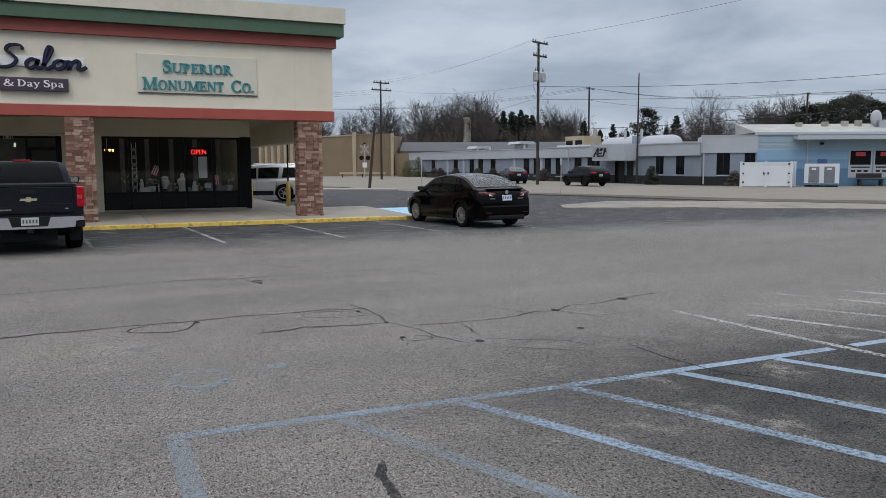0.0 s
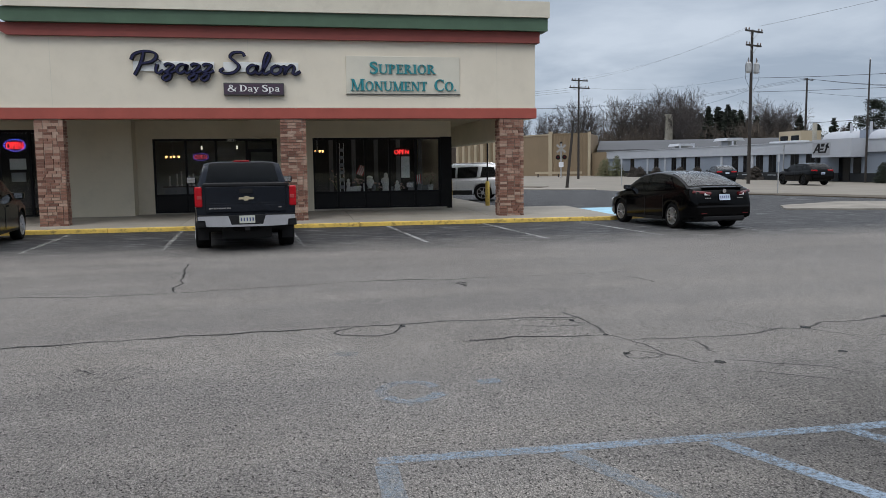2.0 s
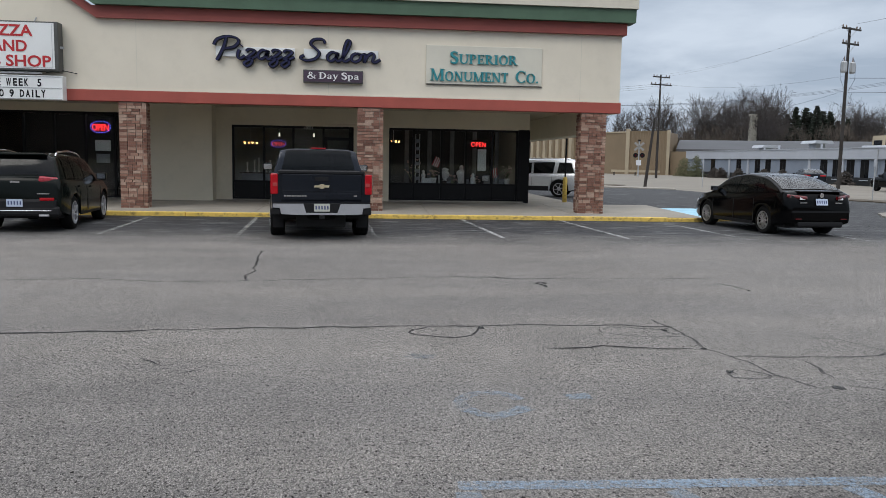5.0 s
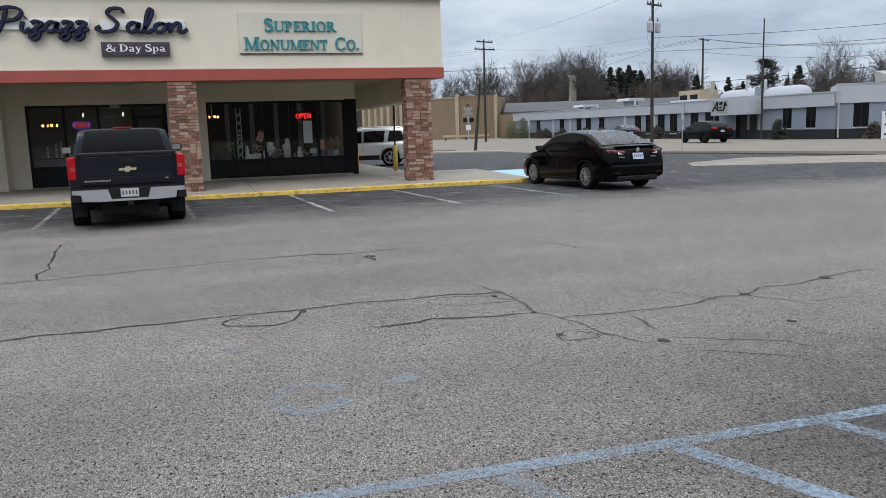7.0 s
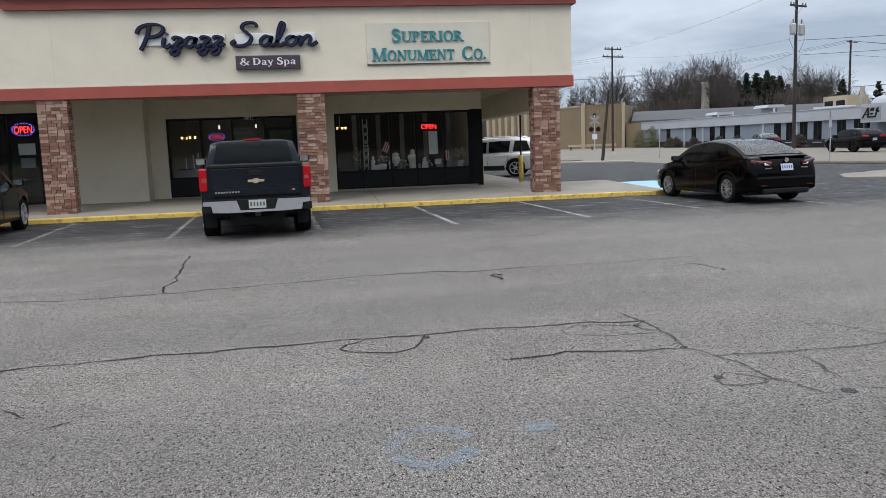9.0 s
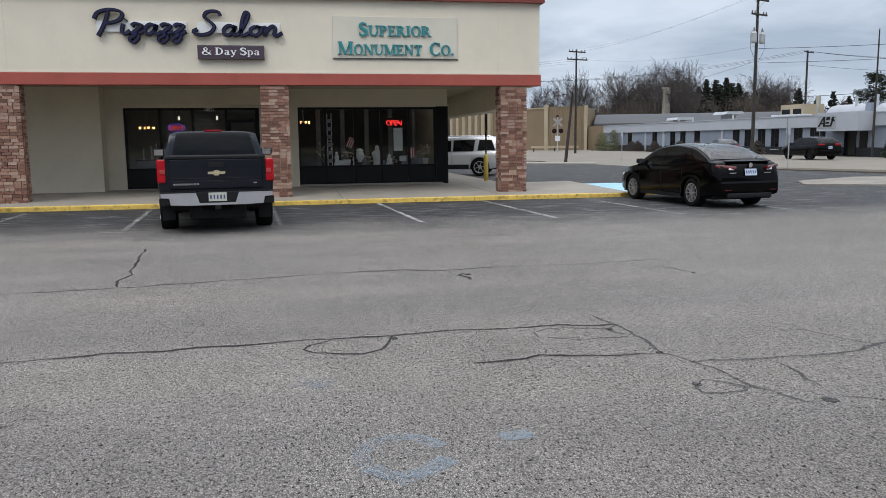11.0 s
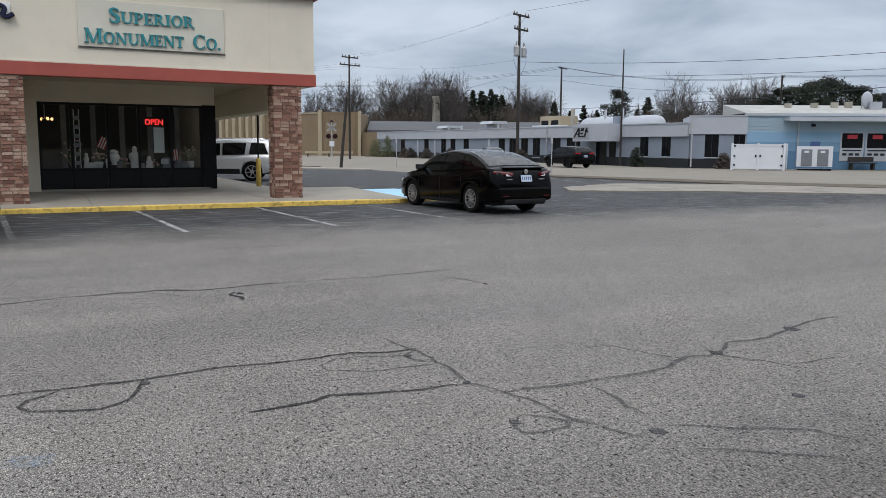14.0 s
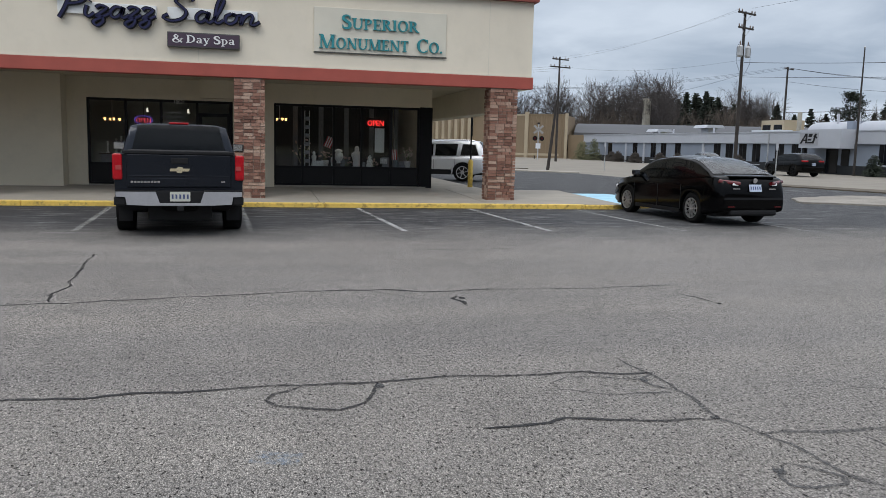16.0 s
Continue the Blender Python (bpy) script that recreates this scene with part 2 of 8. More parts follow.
    dm2 = nd.new("ShaderNodeMath"); dm2.operation = "MULTIPLY"; dm2.inputs[1].default_value = 0.95; lk.new(dm.outputs[0], dm2.inputs[0])
    c = mixc(nd, lk, dm2.outputs[0], c, mixc(nd, lk, 1.0, c, hatch_wear.outputs[0], "MULTIPLY"))
    lk.new(c, p.inputs["Base Color"])
    p.inputs["Roughness"].default_value = 0.75
    # gloss masked in gaps and pits, standing in for their occlusion
    gloss_occlusion = nd.new("ShaderNodeMath"); gloss_occlusion.operation = "MULTIPLY"; lk.new(mixc(nd, lk, 1.0, gap.outputs[0], pit.outputs[0], "MULTIPLY"), gloss_occlusion.inputs[0])
    gloss_occlusion.inputs[1].default_value = 0.36
    lk.new(gloss_occlusion.outputs[0], p.inputs["Specular IOR Level"])
    b = nd.new("ShaderNodeBump"); b.inputs["Strength"].default_value, b.inputs["Distance"].default_value = 0.6, 0.010
    lk.new(gap.outputs[0], b.inputs["Height"]); lk.new(b.outputs[0], p.inputs["Normal"])
    return m


def brick_material():
    m, nd, lk, p = nodes_of("tumbled_brick")
    pos = nd.new("ShaderNodeNewGeometry").outputs["Position"]
    r = ramp(nd, [(0.0, (0.145, 0.070, 0.050)), (0.38, (0.235, 0.117, 0.084)), (0.56, (0.30, 0.160, 0.115)), (0.70, (0.36, 0.225, 0.168)), (1.0, (0.43, 0.305, 0.235))])
    lk.new(nd.new("ShaderNodeObjectInfo").outputs["Random"], r.inputs[0])
    g = ramp(nd, [(0.3, (0.75,) * 3), (0.7, (1.15,) * 3)]); lk.new(noise_tex(nd, lk, pos, 30.0, 5.0, 0.7), g.inputs[0])
    lk.new(mixc(nd, lk, 1.0, r.outputs[0], g.outputs[0], "MULTIPLY"), p.inputs["Base Color"])
    p.inputs["Roughness"].default_value = 0.9
    b = nd.new("ShaderNodeBump"); b.inputs["Strength"].default_value, b.inputs["Distance"].default_value = 0.4, 0.01
    lk.new(noise_tex(nd, lk, pos, 60.0), b.inputs["Height"]); lk.new(b.outputs[0], p.inputs["Normal"])
    return m


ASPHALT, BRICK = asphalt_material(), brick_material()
STUCCO = surface("cream_stucco", (0.70, 0.64, 0.53), 0.9, 0.05, 0.5, 90, 0.12, dirt=(0.50, 0.46, 0.38), dirt_amt=0.2)
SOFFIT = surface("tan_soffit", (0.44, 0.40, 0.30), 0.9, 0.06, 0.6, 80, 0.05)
SHOPWALL = surface("cream_shop_wall", (0.63, 0.57, 0.45), 0.9, 0.05, 0.6, 70, 0.08, dirt=(0.42, 0.40, 0.33), dirt_amt=0.25)
REDTRIM = surface("brick_red_paint", (0.34, 0.072, 0.052), 0.65, 0.10, 1.5, 60, 0.04)
REDTOP = surface("dark_red_metal", (0.25, 0.055, 0.043), 0.6, 0.10, 1.5, 60, 0.03)
GREENTRIM = surface("green_metal", (0.062, 0.115, 0.07), 0.55, 0.12, 1.5, 60, 0.03)
CAPTRIM = surface("cream_metal_cap", (0.62, 0.58, 0.48), 0.6, 0.08, 0.7, 50, 0.03, dirt=(0.40, 0.36, 0.30), dirt_amt=0.3)
CONCRETE = surface("pavement_concrete", (0.29, 0.265, 0.225), 0.9, 0.14, 0.7, 50, 0.12, dirt=(0.28, 0.27, 0.25), dirt_amt=0.4)
ROADCON = surface("road_concrete", (0.190, 0.170, 0.140), 0.9, 0.10, 0.25, 14, 0.1, dirt=(0.25, 0.24, 0.22), dirt_amt=0.4)
DIRT = surface("bare_dirt", (0.085, 0.068, 0.048), 0.95, 0.35, 1.5, 18, 0.3)
GRASSY = surface("winter_grass_ground", (0.13, 0.12, 0.07), 0.95, 0.3, 0.05, 2.0, 0.2)
MORTAR = surface("mortar", (0.35, 0.275, 0.225), 0.95, 0.15, 4, 60, 0.2)
YELLOW = surface("yellow_kerb_paint", (0.72, 0.50, 0.11), 0.75, 0.12, 3, 40, 0.15, dirt=(0.16, 0.11, 0.05), dirt_amt=0.95)
BLUELINE = worn_paint("worn_blue_paint", (0.31, 0.40, 0.50), 0.31, 0.2, 26.0, (1.5, 6.2, 0.24))
BLUEFAINT = worn_paint("faint_blue_paint", (0.28, 0.33, 0.38), 0.34, 0.24)
BLUEGHOST = worn_paint("ghost_blue_paint", (0.30, 0.36, 0.43), 0.25, 0.2)
WHITELINE = worn_paint("worn_white_paint", (0.50, 0.50, 0.49), 0.50, 0.16)
WHITEGHOST = worn_paint("ghost_white_paint", (0.32, 0.32, 0.31), 0.28, 0.2)
WHITEFAINT = worn_paint("faint_white_paint", (0.42, 0.42, 0.40), 0.40, 0.2)
DAB = worn_paint("sealer_dab", (0.095, 0.095, 0.097), 0.50, 0.2, 34.0)
TAR = worn_paint("crack_tar", (0.034, 0.034, 0.036), 0.66, 0.16, 34.0)
TAROLD = worn_paint("greyed_crack_tar", (0.085, 0.085, 0.087), 0.52, 0.2, 34.0)
BLACKMETAL = surface("black_anodised_frame", (0.006, 0.006, 0.007), 0.45, 0.2, 3, 60, 0.0, spec=0.15)
PANELBLACK = surface("black_panel", (0.009, 0.009, 0.010), 0.5, 0.2, 2, 60, 0.0, spec=0.2)
PANE = glass("shop_window_glass", (0.93, 0.95, 0.95), 0.003, 0.42)
# near black: the darkness of the unlit rooms is put into the colour
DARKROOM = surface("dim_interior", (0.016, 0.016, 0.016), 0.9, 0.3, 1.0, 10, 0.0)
TIMBERPOLE = surface("weathered_pole_wood", (0.034, 0.029, 0.026), 0.9, 0.3, 2, 40, 0.2)
STEEL = surface("galvanised_steel", (0.42, 0.43, 0.44), 0.5, 0.15, 3, 50, 0.05, metal=0.6)
CABLE = surface("black_cable", (0.02, 0.02, 0.022), 0.7, 0.1, 1, 10, 0.0)
GREYWALL = surface("blue_grey_wall", (0.205, 0.235, 0.285), 0.85, 0.08, 0.4, 20, 0.05)
GREYLOW = surface("dark_grey_base", (0.012, 0.014, 0.017), 0.85, 0.15, 0.6, 20, 0.05)
WHITEBAND = surface("white_parapet", (0.38, 0.40, 0.44), 0.8, 0.06, 0.4, 20, 0.05, dirt=(0.42, 0.42, 0.42), dirt_amt=0.25)
PALEBLUE = surface("pale_blue_wall", (0.22, 0.36, 0.50), 0.85, 0.06, 0.4, 20, 0.05)
MIDBLUE = surface("mid_blue_wall", (0.09, 0.18, 0.29), 0.85, 0.06, 0.4, 20, 0.05)
TANMETAL = surface("tan_ribbed_metal", (0.205, 0.150, 0.092), 0.7, 0.08, 0.3, 10, 0.03)
CREAMPOST = surface("cream_pilaster", (0.36, 0.30, 0.21), 0.8, 0.08, 0.4, 10, 0.03)
GREYROOF = surface("grey_metal_roof", (0.070, 0.073, 0.080), 0.75, 0.1, 0.15, 5, 0.0)
VINYL = surface("white_vinyl", (0.62, 0.64, 0.68), 0.5, 0.03, 0.8, 20, 0.0)
DARKGLASS = surface("dark_window", (0.006, 0.007, 0.009), 0.12, 0.2, 0.6, 10, 0.0, spec=0.25)
STONE = surface("chimney_block", (0.33, 0.31, 0.26), 0.95, 0.2, 1.0, 8, 0.2)
BARK = surface("bare_bark", (0.050, 0.043, 0.038), 0.95, 0.25, 0.4, 8, 0.1)
TWIG = surface("bare_twigs", (0.070, 0.061, 0.058), 0.95, 0.25, 0.3, 4, 0.0)
NEEDLE = surface("conifer_needles", (0.017, 0.024, 0.014), 0.9, 0.4, 0.4, 6, 0.0)
WOODS = surface("wooded_bank", (0.080, 0.064, 0.052), 0.95, 0.5, 0.35, 2.5, 0.0)
BRUSH = surface("leafless_brush", (0.048, 0.039, 0.033), 0.95, 0.3, 0.08, 2, 0.0)


# ---- building helpers ----
def part(name, bm, material, parent=None, label="", smooth=False):
    me = bpy.data.meshes.new(name)
    bmesh.ops.recalc_face_normals(bm, faces=bm.faces)
    bm.to_mesh(me)
    bm.free()
    me.materials.append(material)
    if smooth:
        for f in me.polygons:
            f.use_smooth = True
    ob = new(name, me)
    ob.parent = parent
    if label:
        ob["label"] = label
    return ob


def thing(name, label, category, group="", kind="", at=(0, 0, 0), turn=0.0):
    ob = new(name)
    ob.empty_display_size = 0.2
    ob.matrix_world = pose(*at, 0, 0, turn)
    return tagged(ob, label, category, group, kind)


def box(bm, x0, x1, y0, y1, z0, z1, bevel=0.0, m=None):
    vs = [bm.verts.new(Vector(c)) for c in ((x0, y0, z0), (x1, y0, z0), (x1, y1, z0), (x0, y1, z0), (x0, y0, z1), (x1, y0, z1), (x1, y1, z1), (x0, y1, z1))]
    fs = [bm.faces.new([vs[i] for i in q]) for q in ((0, 3, 2, 1), (4, 5, 6, 7), (0, 1, 5, 4), (1, 2, 6, 5), (2, 3, 7, 6), (3, 0, 4, 7))]
    if bevel:
        es = {e for f in fs for e in f.edges}
        r = bmesh.ops.bevel(bm, geom=list(es), offset=bevel, segments=2, affect="EDGES", profile=0.5)
        vs = list({v for f in r["faces"] for v in f.verts} | {v for v in vs if v.is_valid})
    if m is not None:
        bmesh.ops.transform(bm, matrix=m, verts=[v for v in vs if v.is_valid])
    return vs


def boxm(*a, **k):
    bm = bmesh.new()
    box(bm, *a, **k)
    return bm


def tube(bm, pts, radii, sides=8, cap=True):
    """A round bar through the points, with a radius at each."""
    pts = [Vector(p) for p in pts]
    if not isinstance(radii, (list, tuple)):
        radii = [radii] * len(pts)
    rings = []
    for i, p in enumerate(pts):
        d = (pts[min(i + 1, len(pts) - 1)] - pts[max(i - 1, 0)]).normalized()
        side = d.cross(Vector((0, 0, 1)))
        if side.length < 1e-3:
            side = Vector((1, 0, 0))
        side.normalize()
        up = side.cross(d).normalized()
        rings.append([bm.verts.new(p + radii[i] * (math.cos(a) * side + math.sin(a) * up)) for a in (2 * math.pi * k / sides for k in range(sides))])
    for a, b in zip(rings, rings[1:]):
        for k in range(sides):
            bm.faces.new((a[k], a[(k + 1) % sides], b[(k + 1) % sides], b[k]))
    if cap:
        bm.faces.new(rings[0][::-1])
        bm.faces.new(rings[-1])
    return rings


def tubem(pts, radii, sides=8):
    bm = bmesh.new()
    tube(bm, pts, radii, sides)
    return bm


def prism(bm, outline, z0, z1):
    """An upright slab over a plan outline (counter-clockwise)."""
    lo, hi = [bm.verts.new((x, y, z0)) for x, y in outline], [bm.verts.new((x, y, z1)) for x, y in outline]
    bm.faces.new(lo[::-1]); bm.faces.new(hi)
    n = len(outline)
    for i in range(n):
        bm.faces.new((lo[i], lo[(i + 1) % n], hi[(i + 1) % n], hi[i]))


def slab(bm, outline, y0, y1):
    """An upright plate: its outline in x and z, from y0 to y1."""
    a, b = [bm.verts.new((x, y0, z)) for x, z in outline], [bm.verts.new((x, y1, z)) for x, z in outline]
    bm.faces.new(a); bm.faces.new(b[::-1])
    n = len(outline)
    for i in range(n):
        bm.faces.new((a[i], b[i], b[(i + 1) % n], a[(i + 1) % n]))


def lettering(text, size, width=None, bold=0.0, lean=0.0, depth=0.02, align="CENTER"):
    """Letters of the built-in font as a mesh in x and z, facing -y, the baseline at z 0."""
    cu = bpy.data.curves.new("letters", "FONT")
    cu.body, cu.size, cu.offset, cu.shear, cu.extrude, cu.align_x = text, size, bold, lean, depth / 2, align
    cu.resolution_u = 3
    ob = bpy.data.objects.new("letters", cu)
    scene.collection.objects.link(ob)
    bpy.context.view_layer.update()
    me = bpy.data.meshes.new_from_object(ob.evaluated_get(bpy.context.evaluated_depsgraph_get()))
    bpy.data.objects.remove(ob)
    bpy.data.curves.remove(cu)
    bm = bmesh.new()
    bm.from_mesh(me)
    bpy.data.meshes.remove(me)
    bmesh.ops.transform(bm, matrix=pose(0, 0, 0, 90, 0, 0), verts=bm.verts)
    if width:
        xs = [v.co.x for v in bm.verts]
        k = width / (max(xs) - min(xs))
        for v in bm.verts:
            v.co.x *= k
    return bm


def moved(bm, x, y, z, turn=0.0):
    bmesh.ops.transform(bm, matrix=pose(x, y, z, 0, 0, turn), verts=bm.verts)
    return bm


# ---- ground ----
KERB_Y, WALK_Z, WALL_Y, FACE_Y = 23.8, 0.115, 29.2, 25.1
bm = bmesh.new()
bmesh.ops.create_grid(bm, x_segments=2, y_segments=2, size=0.5)
bmesh.ops.transform(bm, matrix=Matrix.Translation((0, 0, -0.03)) @ Matrix.Diagonal((3000, 3000, 1, 1)), verts=bm.verts)
tagged(part("ground", bm, GRASSY), "flat winter ground, dull brown grass", "ground", kind="structure")
bm = bmesh.new()
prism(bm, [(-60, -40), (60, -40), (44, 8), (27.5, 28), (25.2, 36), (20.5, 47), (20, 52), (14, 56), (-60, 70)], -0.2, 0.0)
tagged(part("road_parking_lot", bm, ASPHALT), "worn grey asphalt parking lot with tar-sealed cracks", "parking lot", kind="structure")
bm = bmesh.new()
prism(bm, [(60, -40), (110, -40), (62, 30), (52, 46.5), (44.9, 52), (44.9, 114), (40, 150), (12, 150), (5, 75), (14, 56), (20, 52), (20.5, 47), (25.2, 36), (27.5, 28), (44, 8)], -0.2, -0.012)
tagged(part("road", bm, ROADCON), "pale worn concrete road beyond the lot", "road", kind="structure")
# verge and concrete aprons beside the road
bm = bmesh.new()
prism(bm, [(20.9, 46.0), (25.2, 36), (27.5, 28), (31.5, 22.5), (44, 8.0), (46.5, 9.0), (34.5, 23.5), (30.2, 29.0), (27.2, 36.5), (22.2, 46.6)], -0.1, 0.05)
tagged(part("ground_verge", bm, DIRT), "narrow bare dirt verge along the road edge", "verge", kind="structure")
bm = bmesh.new()
rg = random.Random(15)
edge = []
corner = [(18.3, 28.6), (17.4, 26.7), (22.0, 24.6), (28.4, 19.6), (40, 9), (42, 11), (31.0, 22.4), (27.2, 27.9), (22.5, 30.6)]
for (ax, ay), (bx, by) in zip(corner, corner[1:] + corner[:1]):
    n = max(2, int(math.hypot(bx - ax, by - ay) / 0.35))
    edge += [(ax + (bx - ax) * k / n + rg.uniform(-0.09, 0.09), ay + (by - ay) * k / n + rg.uniform(-0.09, 0.09)) for k in range(n)]
prism(bm, edge, -0.1, 0.05)
tagged(part("pavement_apron", bm, surface("broken_apron_concrete", (0.235, 0.215, 0.185), 0.9, 0.2, 0.6, 30, 0.15, dirt=(0.10, 0.085, 0.065), dirt_amt=0.7)), "broken pale concrete apron at the lot's entrance", "pavement", kind="structure")
bm = bmesh.new()
prism(bm, [(14, 56.2), (20.2, 52.1), (20.8, 53.6), (15, 58.5)], -0.1, 0.06)
tagged(part("pavement_corner", bm, CONCRETE), "concrete kerb corner by the side lot", "pavement", kind="structure")
bm = bmesh.new()
prism(bm, [(9, 66), (17.5, 57.8), (19.6, 60.5), (14, 70)], -0.1, 0.03)
tagged(part("ground_island", bm, DIRT), "bare dirt island with a guy pole", "verge", kind="structure")

# walkway, kerb and ramp
bm = bmesh.new()
rows = [(24.0, WALK_Z), (26.5, WALK_Z + 0.04), (WALL_Y + 0.3, WALK_Z + 0.08)]
xs = [-32.0, -27, -22, -17, -12.0, -7.3, -3.0, 1.9, 6.2, 10.0]
for x0, x1 in zip(xs, xs[1:]):
    for (y0, z0), (y1, z1) in zip(rows, rows[1:]):
        if x0 >= 6.2 and y0 > 26:
            y1 = 29.0
        a = [(x0 + 0.008, y0 + 0.004, z0), (x1 - 0.008, y0 + 0.004, z0), (x1 - 0.008, y1 - 0.004, z1), (x0 + 0.008, y1 - 0.004, z1)]
        hi = [bm.verts.new(c) for c in a]
        lo = [bm.verts.new((c[0], c[1], -0.15)) for c in a]
        bm.faces.new(hi)
        for i in range(4):
            bm.faces.new((hi[i], lo[i], lo[(i + 1) % 4], hi[(i + 1) % 4]))
tagged(part("pavement_walkway", bm, CONCRETE), "grey concrete shop walkway with tooled joints", "walkway", kind="structure")
bm = bmesh.new()
prism(bm, [(5.7, 29.5), (7.75, 29.5), (7.75, 46), (5.7, 46)], -0.15, WALK_Z + 0.05)
tagged(part("pavement_side", bm, CONCRETE), "concrete walk along the building's side", "walkway", kind="structure")
bm = bmesh.new()
prism(bm, [(10.0, 24.4), (11.3, 24.6), (12.0, 27.6), (11.7, 29.0), (10.0, 29.0)], -0.15, 0.10)
tagged(part("pavement_ramp", bm, surface("light_blue_ramp_paint", (0.32, 0.55, 0.68), 0.8, 0.12, 2, 30, 0.1)), "light-blue painted kerb ramp", "ramp", kind="structure")
kerb = thing("kerb", "chipped yellow concrete kerb along the bays", "kerb", kind="structure")
x = -32.0
rk = random.Random(4)
while x < 9.4:
    n = min(3.4, 9.6 - x)
    b = boxm(x + 0.006, x + n - 0.006, KERB_Y + rk.uniform(-0.012, 0.012), 24.0, -0.1, WALK_Z + rk.uniform(-0.006, 0.008), bevel=0.02)
    part("kerb_stone", b, YELLOW, kerb)
    x += n
bm = bmesh.new()
prism(bm, [(9.6, 23.82), (10.6, 24.25), (11.4, 24.5), (11.3, 24.65), (10.4, 24.5), (9.6, 24.0)], -0.1, 0.11)
part("kerb_return", bm, YELLOW, kerb)


# painted lines, worn
def stripe(name, pts, width, material, label, z=0.004):
    bm = bmesh.new()
    pts = [Vector((x, y, z)) for x, y in pts]
    prev = None
    for i, p in enumerate(pts):
        d = (pts[min(i + 1, len(pts) - 1)] - pts[max(i - 1, 0)]).normalized()
        s = Vector((-d.y, d.x, 0)) * width / 2
        row = (bm.verts.new(p + s), bm.verts.new(p - s))
        if prev:
            bm.faces.new((prev[0], prev[1], row[1], row[0]))
        prev = row
    return tagged(part(name, bm, material), label, "road marking", kind="structure")


for i in range(-4, 5):
    x0 = -0.05 + 2.83 * i
    if i == 0:
        x0 = 0.02
    stripe("road_bay_line", [(x0 + 0.3, 18.6), (x0, 23.78)], 0.11, WHITEFAINT if i <= 0 else WHITELINE, "worn white parking bay line")
stripe("road_bay_line", [(11.9, 18.4), (12.1, 20.2)], 0.11, WHITEGHOST, "worn white parking bay line")
stripe("road_hatch_edge", [(0.60, 5.40), (1.67, 5.37), (3.6, 5.34), (6.55, 5.36)], 0.11, BLUELINE, "blue accessible-bay outline")
stripe("road_hatch_edge", [(6.83, 5.37), (9.0, 5.42)], 0.11, BLUELINE, "blue accessible-bay outline")
stripe("road_hatch_line", [(0.64, 5.32), (0.63, 4.4), (0.66, 2.6)], 0.13, BLUEFAINT, "faded blue hatching line")
for i, (x0, m) in enumerate(((1.70, BLUEFAINT), (2.65, BLUELINE), (3.58, BLUELINE), (4.65, BLUELINE), (5.76, BLUELINE))):
    stripe("road_hatch_line", [(x0, 5.29), (x0 + 0.36, 4.45), (x0 + 1.05, 2.6)], 0.12, m, "blue hatching line, worn at its ends")
stripe("road_bay_line", [(6.52, 7.6), (6.63, 6.15), (6.77, 4.6)], 0.1, WHITELINE, "worn white parking line")
for a, b in (((7.12, 7.0), (8.02, 4.8)), ((7.72, 7.6), (8.8, 5.6)), ((8.6, 7.95), (9.7, 5.95)), ((9.65, 7.76), (10.6, 5.9))):
    stripe("road_bay_line", [a, b], 0.1, WHITELINE, "worn white parking line")
for i in range(5):
    stripe("road_bay_line", [(14.2 + 2.8 * i, 20.4 - 0.5 * i), (14.4 + 2.8 * i, 23.4 - 1.5 * i)], 0.1, WHITEGHOST, "worn white parking bay line")
ring = [(0.99 + 0.22 * math.cos(a), 6.78 + 0.26 * math.sin(a)) for a in (0.3 + 0.38 * k for k in range(16))]
stripe("road_symbol", ring, 0.10, BLUEGHOST, "faded blue accessible-parking symbol")
stripe("road_symbol", [(0.80, 6.66), (0.94, 6.47), (1.22, 6.68)], 0.13, BLUEFAINT, "faded blue symbol remnant", 0.005)
stripe("road_symbol", [(1.55, 6.91), (1.60, 6.92), (1.68, 6.93), (1.73, 6.93)], 0.13, BLUEFAINT, "faded blue symbol remnant")
stripe("road_symbol", [(0.46, 8.16), (0.70, 8.09)], 0.16, BLUEGHOST, "faint blue paint trace")

# dirt and shadow at the kerb's foot, painted as one dark strip
stripe("road_kerb_foot_strip", [(-32.0, 23.755), (-10.0, 23.75), (9.5, 23.755)], 0.085, TAR, "dark strip for dirt and shadow along the kerb's foot")


